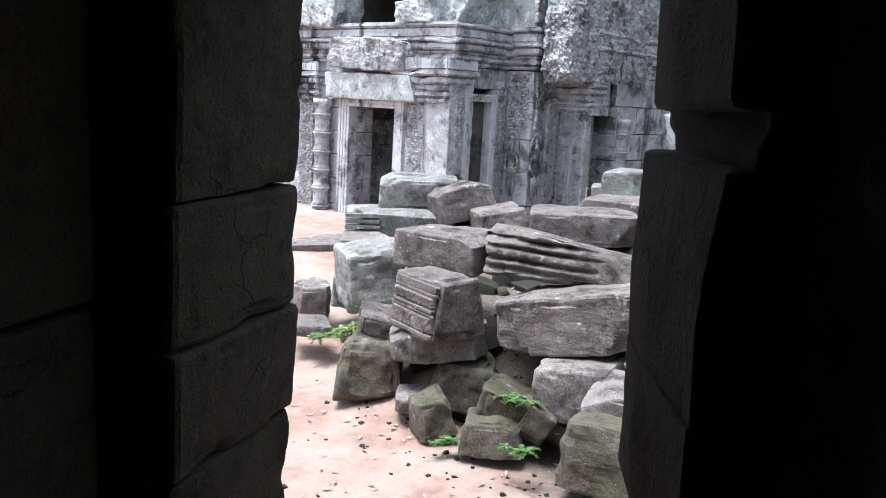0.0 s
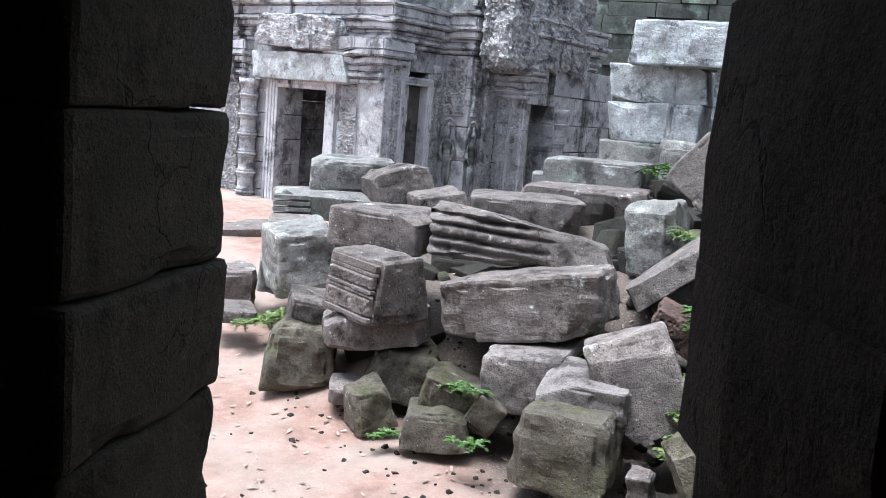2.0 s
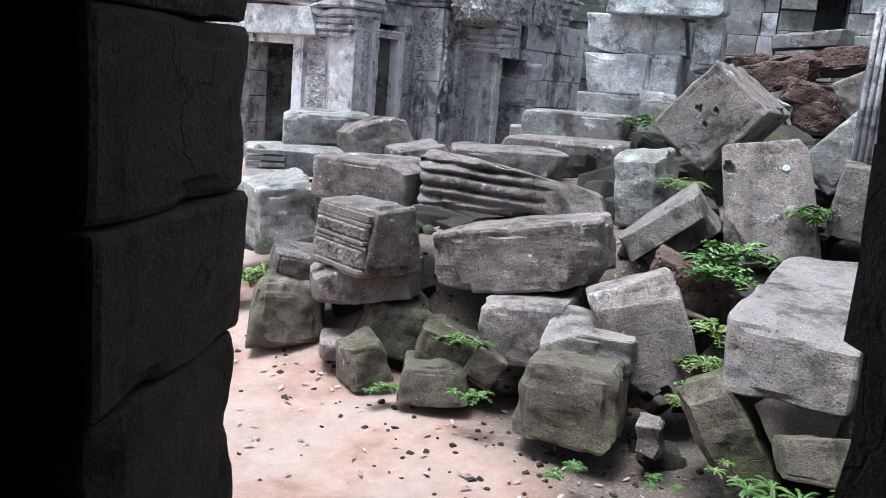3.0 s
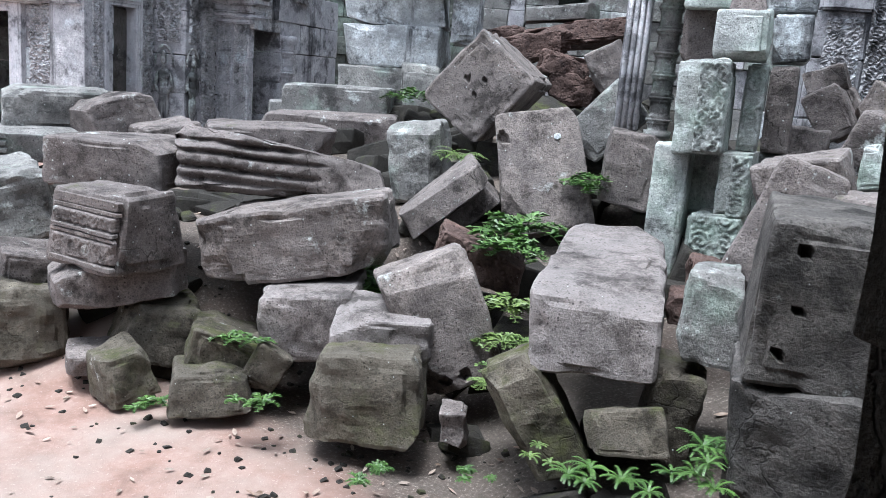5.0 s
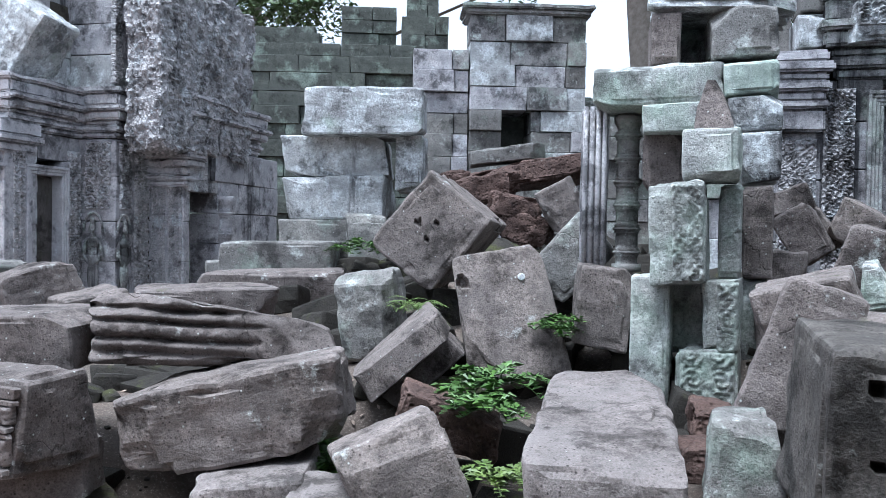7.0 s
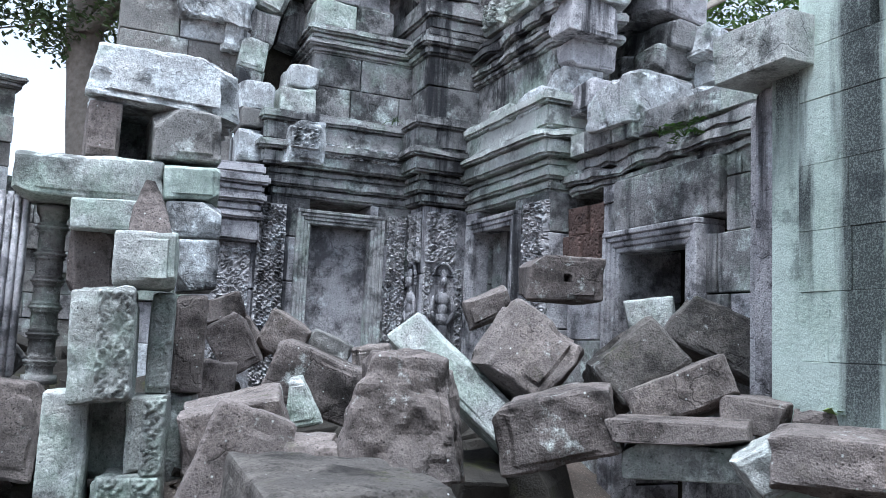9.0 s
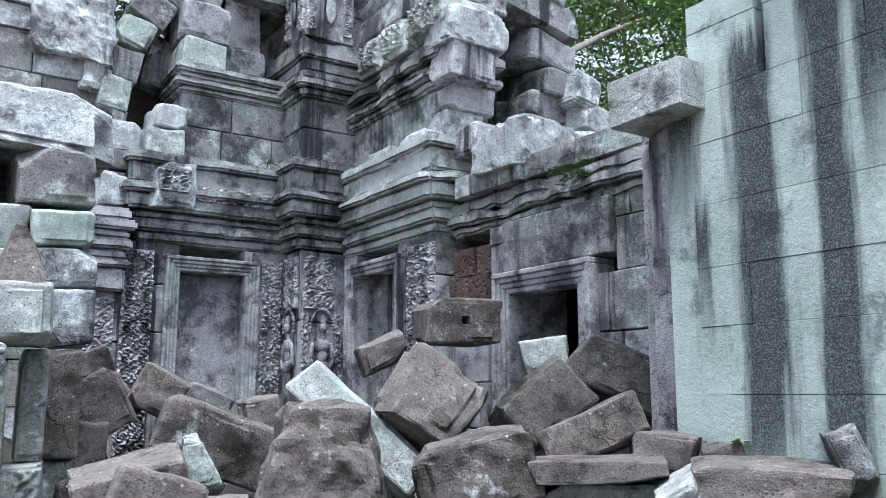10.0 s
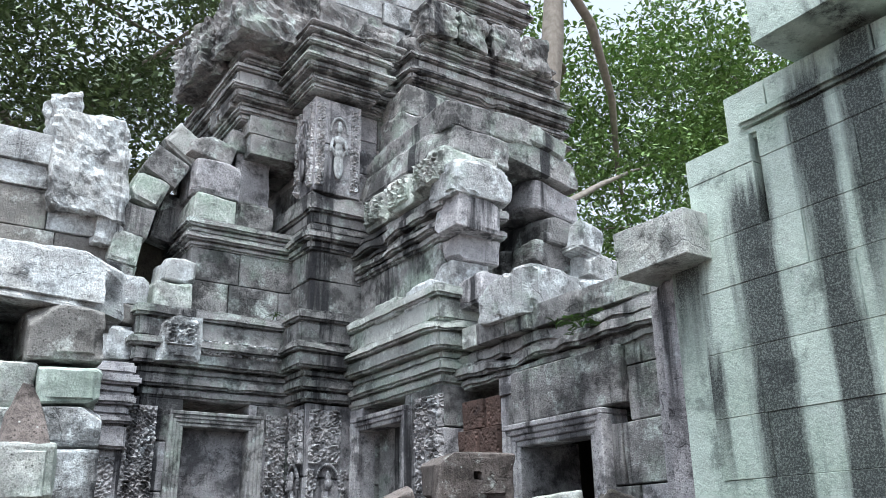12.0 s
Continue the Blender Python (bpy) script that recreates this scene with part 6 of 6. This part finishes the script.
# ---- small plants ----
def frond_bm(r, n=9, length=0.3, leaflets=9, fern=True):
    bm = bmesh.new()
    for k in range(n):
        a = 6.283 * k / n + r.uniform(-0.3, 0.3)
        ln = length * r.uniform(0.7, 1.2)
        lift = r.uniform(0.5, 1.1)
        prev = None
        for j in range(leaflets + 1):
            f = j / leaflets
            p = Vector((math.cos(a) * ln * f, math.sin(a) * ln * f, ln * (lift * f - 0.75 * f * f)))
            side = Vector((-math.sin(a), math.cos(a), 0))
            if fern:
                w = ln * 0.22 * (1 - f) ** 0.6 * (0.4 + f) + 0.004
                for s in (-1, 1):
                    q = p + side * s * w + Vector((math.cos(a), math.sin(a), 0)) * w * 0.5 - Vector((0, 0, w * 0.2))
                    d = Vector((math.cos(a), math.sin(a), 0)) * ln * 0.035
                    bm.faces.new([bm.verts.new(v) for v in (p - d, q, p + d)])
            elif j > 2:
                w = length * 0.25 * r.uniform(0.6, 1.3)
                for s in (-1, 1):
                    d = (side * s + Vector((math.cos(a), math.sin(a), 0.1)) * 0.6).normalized()
                    e = d.cross(Vector((0, 0, 1))).normalized()
                    lift2 = Vector((0, 0, w * r.uniform(-0.1, 0.5)))
                    bm.faces.new([bm.verts.new(v) for v in (p, p + d * w * 0.45 + e * w * 0.42 + lift2, p + d * w * 1.05 + lift2 * 0.4, p + d * w * 0.45 - e * w * 0.42 + lift2)])
            if prev is not None:
                t = side * 0.004
                bm.faces.new([bm.verts.new(v) for v in (prev - t, prev + t, p + t, p - t)])
            prev = p
    return bm


def plant(name, label, loc, size, mat, fern, seed, n=9):
    ob = new(name, mesh_of(frond_bm(random.Random(seed), n, size, 10, fern), name, mat))
    ob.matrix_world = pose(*loc)
    return tagged(ob, label, "plant", "weeds in the rubble")


# ---- carved detail on single blocks ----
def relief_on(ob, u0, u1, v, z0, z1, depth, seed, mat, res=0.016, along=False):
    w, h = u1 - u0, z1 - z0
    nu, nz = max(8, int(w / res)), max(8, int(h / res))
    bm = bmesh.new()
    g = []
    for j in range(nz + 1):
        row = []
        for i in range(nu + 1):
            u, z = w * i / nu, h * j / nz
            s = scroll(z - h / 2, u, h, seed) if along else scroll(u - w / 2, z, w, seed)
            d = depth * (0.1 + 0.9 * s) * (0.75 + 0.6 * noise.noise(Vector((u * 11, z * 11, seed))))
            if i in (0, nu) or j in (0, nz):
                d = -0.03
            row.append(bm.verts.new((u0 + u, v - max(d, -0.03), z0 + z)))
        g.append(row)
    for j in range(nz):
        for i in range(nu):
            bm.faces.new((g[j][i], g[j][i + 1], g[j + 1][i + 1], g[j + 1][i]))
    return part("carved_foliage", bm, mat, ob, "", True)


def ledge_on(ob, u0, u1, v, z, h, proud, seed, mat, studs=0):
    """A weathered moulding along the front of a block, with a row of worn studs if asked."""
    bm = grid_block(u1 - u0, proud * 2, h, n=9, wear=0.006, seed=seed, skew=0.05, chops=2)
    bmesh.ops.translate(bm, verts=bm.verts[:], vec=((u0 + u1) / 2, v, z))
    for k in range(studs):
        bmesh.ops.create_icosphere(bm, subdivisions=2, radius=h * 0.34, matrix=pose(u0 + (u1 - u0) * (k + 0.5) / studs, v - proud, z))
    return part("carved_moulding", bm, mat, ob)


def carved_details():
    o = bpy.data.objects["carved_pillar_block"]
    w, d, h = o.dimensions
    relief_on(o, -0.1 * w, 0.46 * w, -d / 2 + 0.005, -0.46 * h, 0.46 * h, 0.045, 2, M_PILCARVE, 0.01)
    for nm, a, b in (("pillar_shaft.001", -0.4, 0.44), ("pillar_shaft.002", -0.1, 0.46)):
        o = bpy.data.objects[nm]
        w, d, h = o.dimensions
        relief_on(o, a * w, b * w, -d / 2 + 0.005, -0.46 * h, 0.46 * h, 0.035, 5, M_PILCARVE, 0.01)
    o = bpy.data.objects["stone_post.001"]
    w, d, h = o.dimensions
    relief_on(o, -0.45 * w, 0.45 * w, -d / 2 + 0.005, -0.45 * h, 0.45 * h, 0.03, 7, M_PILCARVE, 0.01)
    o = bpy.data.objects["carved_cornice_block"]
    turn = Matrix.Rotation(radians(-90), 4, "Z")
    for k, (x, z, hh, pr) in enumerate(((-0.165, 0.15, 0.045, 0.018), (-0.176, 0.112, 0.018, 0.014), (-0.2, 0.012, 0.018, 0.022), (-0.206, -0.012, 0.016, 0.012), (-0.222, -0.155, 0.026, 0.016))):
        ledge_on(o, -0.25, 0.25, x, z, hh, pr, 300 + k, M_BLOCK).data.transform(turn)
    relief_on(o, -0.24, 0.24, -0.195, 0.025, 0.1, 0.022, 3, M_BLOCK, 0.008, True).data.transform(turn)
    relief_on(o, -0.24, 0.24, -0.215, -0.14, -0.025, 0.02, 5, M_BLOCK, 0.008, True).data.transform(turn)
    o = bpy.data.objects["carved_pediment_block"]
    for v in o.data.vertices:
        if v.co.y < -0.2:
            x, z = v.co.x, v.co.z + 0.02 * noise.noise(Vector((v.co.x * 3, 2, 0))) + 0.05 * (v.co.x + 0.5)
            fade = 1 - sstep(-0.05, 0.3, x + 0.15 * noise.noise(Vector((x * 5, z * 9, 4))))
            cut = sum(d * math.exp(-(((z - c) / w) ** 2)) for c, w, d in ((0.105, 0.016, 0.09), (0.045, 0.012, 0.06), (-0.035, 0.014, 0.06), (-0.1, 0.02, 0.05)))
            bead = 0.018 * max(0, math.cos(x * 75)) * math.exp(-(((z - 0.005) / 0.02) ** 2))
            v.co.y += fade * (cut - bead) * (0.8 + 0.5 * noise.noise(Vector((x * 8, z * 20, 7))))
    o = bpy.data.objects["carved_cornice_block.001"]
    for k, z in enumerate((0.09, 0.03, -0.03, -0.09)):
        ledge_on(o, -0.46, -0.1, -0.29, z, 0.04, 0.04, 340 + k, M_LICH, 0)
    o = bpy.data.objects["fluted_jamb"]
    w, d, h = o.dimensions
    for k in range(4):
        bm = lathe([(0.016, -h * 0.49), (0.018, 0), (0.016, h * 0.49)], 8)
        bmesh.ops.translate(bm, verts=bm.verts[:], vec=(-0.06 + 0.04 * k, -d / 2, 0))
        part("flute", bm, M_PLAIN, o, "", True)
    o = bpy.data.objects["leaning_slab"]
    bm = bmesh.new()
    bmesh.ops.create_icosphere(bm, subdivisions=2, radius=0.024, matrix=pose(0.12, -0.118, 0.22) @ Matrix.Diagonal((1, 0.3, 1, 1)))
    part("lichen_spot", bm, M_PALE, o, "round white lichen spot")


carved_details()


# ---- stones, litter and leaves on the ground ----
def scatter_stones():
    r = random.Random(21)
    verts, faces = [], []

    def add(x, y, z, s):
        bm = grid_block(s, s * r.uniform(0.6, 1.1), s * r.uniform(0.4, 0.8), n=3, wear=0.04 * s, seed=r.randrange(10**6), skew=0.2, chops=5)
        m = pose(x, y, z, r.uniform(-25, 25), r.uniform(-25, 25), r.uniform(0, 360))
        i0 = len(verts)
        bm.verts.index_update()
        for v in bm.verts:
            verts.append(m @ v.co)
        for f in bm.faces:
            faces.append([i0 + v.index for v in f.verts])
        bm.free()

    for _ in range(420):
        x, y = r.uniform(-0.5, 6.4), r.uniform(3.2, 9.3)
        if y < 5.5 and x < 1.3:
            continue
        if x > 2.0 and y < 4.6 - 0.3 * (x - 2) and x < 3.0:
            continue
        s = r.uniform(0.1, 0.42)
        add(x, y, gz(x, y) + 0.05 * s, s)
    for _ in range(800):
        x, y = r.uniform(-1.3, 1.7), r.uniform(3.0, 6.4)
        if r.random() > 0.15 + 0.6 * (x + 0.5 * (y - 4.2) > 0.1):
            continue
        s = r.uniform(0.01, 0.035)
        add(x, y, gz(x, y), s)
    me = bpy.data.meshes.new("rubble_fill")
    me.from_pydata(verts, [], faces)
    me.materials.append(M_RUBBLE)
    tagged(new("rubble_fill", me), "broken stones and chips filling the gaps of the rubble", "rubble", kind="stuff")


scatter_stones()


def scatter_leaves(name, label, mat, count, area, size, seed):
    r = random.Random(seed)
    verts, faces = [], []
    for _ in range(count):
        x, y = r.uniform(area[0], area[1]), r.uniform(area[2], area[3])
        s = size * r.uniform(0.5, 1.4)
        m = Matrix.Translation((x, y, gz(x, y) + 0.012)) @ Euler((r.uniform(-0.4, 0.4), r.uniform(-0.4, 0.4), r.uniform(0, 6.3))).to_matrix().to_4x4()
        i = len(verts)
        for a, b, c in ((-1, 0, 0.05), (-0.3, -0.36, 0.12), (0.5, -0.26, 0.08), (1, 0, 0.15), (0.5, 0.26, 0.08), (-0.3, 0.36, 0.12)):
            verts.append(m @ Vector((a * s, b * s, c * s)))
        faces += [(i, i + 1, i + 2, i + 3), (i, i + 3, i + 4, i + 5)]
    me = bpy.data.meshes.new(name)
    me.from_pydata(verts, [], faces)
    me.materials.append(mat)
    tagged(new(name, me), label, "leaf litter", kind="stuff")


scatter_leaves("leaf_litter", "dry brown and pale leaves strewn on the earth", M_DRY, 420, (-1.6, 1.9, 2.9, 7.4), 0.024, 4)
scatter_leaves("twig_litter", "pale leaf fragments among the rubble", M_DRY, 90, (1.5, 5.0, 3.2, 6.5), 0.03, 5)
plant("fern", "bright green fern growing between fallen blocks", (2.234, 6.188, 1.279), 0.19, M_FERN, True, 0, 9)
plant("fern", "bright green fern growing between fallen blocks", (2.252, 6.268, 1.269), 0.15, M_FERN, True, 100, 9)
plant("fern", "bright green fern growing between fallen blocks", (2.251, 6.160, 1.269), 0.16, M_FERN, True, 101, 9)
plant("fern", "bright green fern growing between fallen blocks", (2.192, 6.324, 1.285), 0.15, M_FERN, True, 1, 8)
plant("fern", "bright green fern growing between fallen blocks", (2.161, 6.407, 1.275), 0.09, M_FERN, True, 103, 8)
plant("fern", "bright green fern growing between fallen blocks", (2.117, 6.191, 1.275), 0.09, M_FERN, True, 104, 8)
plant("weed", "leafy green weed in the rubble gap", (1.908, 4.904, 0.952), 0.21, M_WEED, False, 2, 9)
plant("weed", "leafy green weed in the rubble gap", (1.889, 4.765, 0.942), 0.17, M_WEED, False, 106, 9)
plant("weed", "leafy green weed in the rubble gap", (1.889, 4.881, 0.942), 0.15, M_WEED, False, 107, 9)
plant("weed", "leafy green weed in the rubble gap", (2.106, 5.045, 0.997), 0.21, M_WEED, False, 3, 9)
plant("weed", "leafy green weed in the rubble gap", (2.122, 5.109, 0.987), 0.15, M_WEED, False, 109, 9)
plant("weed", "leafy green weed in the rubble gap", (2.109, 5.165, 0.987), 0.19, M_WEED, False, 110, 9)
plant("weed", "pale leafy weed between fallen blocks", (1.73, 4.482, 0.726), 0.130, M_FERN, False, 4, 13)
plant("weed", "pale leafy weed between fallen blocks", (1.854, 4.495, 0.716), 0.122, M_FERN, False, 112, 13)
plant("weed", "pale leafy weed between fallen blocks", (1.787, 4.535, 0.716), 0.086, M_FERN, False, 113, 13)
plant("weed", "pale leafy weed between fallen blocks", (1.605, 4.292, 0.626), 0.086, M_FERN, False, 5, 16)
plant("weed", "pale leafy weed between fallen blocks", (1.535, 4.386, 0.616), 0.058, M_FERN, False, 115, 16)
plant("weed", "pale leafy weed between fallen blocks", (1.711, 4.289, 0.616), 0.072, M_FERN, False, 116, 16)
plant("weed", "low weed by the leaning block", (1.483, 4.107, 0.553), 0.079, M_FERN, False, 6, 16)
plant("weed", "low weed by the leaning block", (1.577, 4.067, 0.543), 0.072, M_FERN, False, 118, 16)
plant("weed", "low weed by the leaning block", (1.373, 4.013, 0.543), 0.065, M_FERN, False, 119, 16)
plant("weed", "dark leafy weed under the slab", (1.317, 5.237, 0.645), 0.24, M_WEED, False, 7, 10)
plant("weed", "dark leafy weed under the slab", (1.190, 5.321, 0.635), 0.18, M_WEED, False, 121, 10)
plant("weed", "dark leafy weed under the slab", (1.384, 5.380, 0.635), 0.19, M_WEED, False, 122, 10)
plant("weed", "dark leafy weed under the slab", (1.284, 5.011, 0.585), 0.18, M_WEED, False, 8, 10)
plant("weed", "dark leafy weed under the slab", (1.391, 5.145, 0.575), 0.16, M_WEED, False, 124, 10)
plant("weed", "dark leafy weed under the slab", (1.293, 4.935, 0.575), 0.11, M_WEED, False, 125, 10)
plant("fern", "low fern on the damp ground", (1.388, 3.234, 0.522), 0.086, M_WEED, True, 9, 14)
plant("fern", "low fern on the damp ground", (1.296, 3.234, 0.512), 0.065, M_WEED, True, 127, 14)
plant("fern", "low fern on the damp ground", (1.319, 3.167, 0.512), 0.058, M_WEED, True, 128, 14)
plant("fern", "low fern on the damp ground", (1.422, 3.107, 0.537), 0.079, M_WEED, True, 10, 14)
plant("fern", "low fern on the damp ground", (1.471, 3.020, 0.527), 0.065, M_WEED, True, 130, 14)
plant("fern", "low fern on the damp ground", (1.467, 3.107, 0.527), 0.050, M_WEED, True, 131, 14)
plant("fern", "low fern at a stone's foot", (1.606, 2.942, 0.707), 0.086, M_WEED, True, 11, 14)
plant("fern", "low fern at a stone's foot", (1.550, 2.858, 0.697), 0.065, M_WEED, True, 133, 14)
plant("fern", "low fern at a stone's foot", (1.645, 2.928, 0.697), 0.065, M_WEED, True, 134, 14)
plant("fern", "low fern at a stone's foot", (1.545, 2.9, 0.64), 0.079, M_WEED, True, 12, 14)
plant("fern", "low fern at a stone's foot", (1.485, 2.941, 0.630), 0.058, M_WEED, True, 136, 14)
plant("fern", "low fern at a stone's foot", (1.551, 2.816, 0.630), 0.072, M_WEED, True, 137, 14)
plant("fern", "small fern on bare earth", (1.3, 3.491, 0.46), 0.043, M_FERN, True, 13, 11)
plant("fern", "small fern on bare earth", (1.356, 3.438, 0.450), 0.036, M_FERN, True, 139, 11)
plant("fern", "small fern on bare earth", (1.394, 3.586, 0.450), 0.036, M_FERN, True, 140, 11)
plant("weed", "tiny weeds on bare earth", (0.867, 3.888, 0.267), 0.043, M_WEED, False, 14, 15)
plant("weed", "tiny weeds on bare earth", (0.870, 3.947, 0.257), 0.036, M_WEED, False, 142, 15)
plant("weed", "tiny weeds on bare earth", (0.761, 3.847, 0.257), 0.043, M_WEED, False, 143, 15)
plant("weed", "tiny weeds on bare earth", (1.129, 3.662, 0.343), 0.036, M_WEED, False, 15, 15)
plant("weed", "tiny weeds on bare earth", (1.202, 3.595, 0.333), 0.022, M_WEED, False, 145, 15)
plant("weed", "tiny weeds on bare earth", (1.100, 3.615, 0.333), 0.029, M_WEED, False, 146, 15)
plant("weed", "tiny weeds at a mossy stone", (0.15, 4.916, 0.223), 0.065, M_WEED, False, 16, 11)
plant("weed", "tiny weeds at a mossy stone", (0.080, 4.922, 0.213), 0.050, M_WEED, False, 148, 11)
plant("weed", "tiny weeds at a mossy stone", (0.035, 4.881, 0.213), 0.043, M_WEED, False, 149, 11)
plant("weed", "tiny weeds at a mossy stone", (0.538, 4.523, 0.337), 0.065, M_WEED, False, 17, 11)
plant("weed", "tiny weeds at a mossy stone", (0.489, 4.530, 0.327), 0.043, M_WEED, False, 151, 11)
plant("weed", "tiny weeds at a mossy stone", (0.434, 4.592, 0.327), 0.050, M_WEED, False, 152, 11)
plant("weed", "small weed on a mossy stone", (0.547, 4.898, 0.496), 0.09, M_WEED, False, 18, 6)
plant("weed", "small weed on a mossy stone", (0.586, 4.899, 0.486), 0.08, M_WEED, False, 154, 6)
plant("weed", "small weed on a mossy stone", (0.464, 4.990, 0.486), 0.08, M_WEED, False, 155, 6)
plant("weed", "green grass tuft beside the path", (-0.784, 6.735, 0.33), 0.15, M_FERN, False, 19, 15)
plant("weed", "green grass tuft beside the path", (-0.967, 6.854, 0.320), 0.1, M_FERN, False, 157, 15)
plant("weed", "green grass tuft beside the path", (-0.949, 6.658, 0.320), 0.09, M_FERN, False, 158, 15)
plant("weed", "green grass tuft beside the path", (-0.651, 6.545, 0.414), 0.12, M_FERN, False, 20, 15)
plant("weed", "green grass tuft beside the path", (-0.612, 6.721, 0.404), 0.11, M_FERN, False, 160, 15)
plant("weed", "green grass tuft beside the path", (-0.511, 6.340, 0.404), 0.1, M_FERN, False, 161, 15)
plant("weed", "green leaves in a dark gap", (2.97, 5.604, 1.205), 0.18, M_WEED, False, 21, 9)
plant("weed", "green leaves in a dark gap", (2.817, 5.533, 1.195), 0.15, M_WEED, False, 163, 9)
plant("weed", "green leaves in a dark gap", (2.808, 5.505, 1.195), 0.11, M_WEED, False, 164, 9)
plant("weed", "green leaves at the stack's foot", (2.867, 8.546, 1.589), 0.22, M_WEED, False, 22, 9)
plant("weed", "green leaves at the stack's foot", (2.719, 8.537, 1.579), 0.16, M_WEED, False, 166, 9)
plant("weed", "green leaves at the stack's foot", (3.049, 8.379, 1.579), 0.16, M_WEED, False, 167, 9)
plant("weed", "bright broad-leaved weed by the green wall", (4.076, 1.572, 1.596), 0.21, M_FERN, False, 23, 8)
plant("weed", "bright broad-leaved weed by the green wall", (4.080, 1.677, 1.586), 0.18, M_FERN, False, 169, 8)
plant("weed", "bright broad-leaved weed by the green wall", (4.025, 1.507, 1.586), 0.18, M_FERN, False, 170, 8)
plant("weed", "bright broad-leaved weed by the green wall", (4.016, 1.448, 1.596), 0.15, M_WEED, False, 24, 8)
plant("weed", "bright broad-leaved weed by the green wall", (4.121, 1.493, 1.586), 0.14, M_WEED, False, 172, 8)
plant("weed", "bright broad-leaved weed by the green wall", (3.952, 1.416, 1.586), 0.13, M_WEED, False, 173, 8)
plant("cornice_weed", "weeds rooted on the broken cornice", (5.003, 2.505, 3.083), 0.15, M_WEED, False, 25, 8)
plant("cornice_weed", "weeds rooted on the broken cornice", (5.056, 2.66, 3.125), 0.09, M_WEED, True, 26, 8)
plant("cornice_weed", "weeds rooted on the gallery top", (4.895, 2.153, 3.331), 0.07, M_FERN, True, 27, 8)
plant("cornice_weed", "small plant growing in the tower cornice", (6.615, 5.465, 6.737), 0.19, M_FERN, True, 28, 8)
plant("cornice_weed", "small plant growing on the wing cornice", (6.288, 5.112, 3.689), 0.1, M_WEED, True, 29, 8)
colonnette("slender ringed stone colonnette beside a door jamb", (3.496, 5.736, 1.519), 0.99, 0.075, M_LICH)
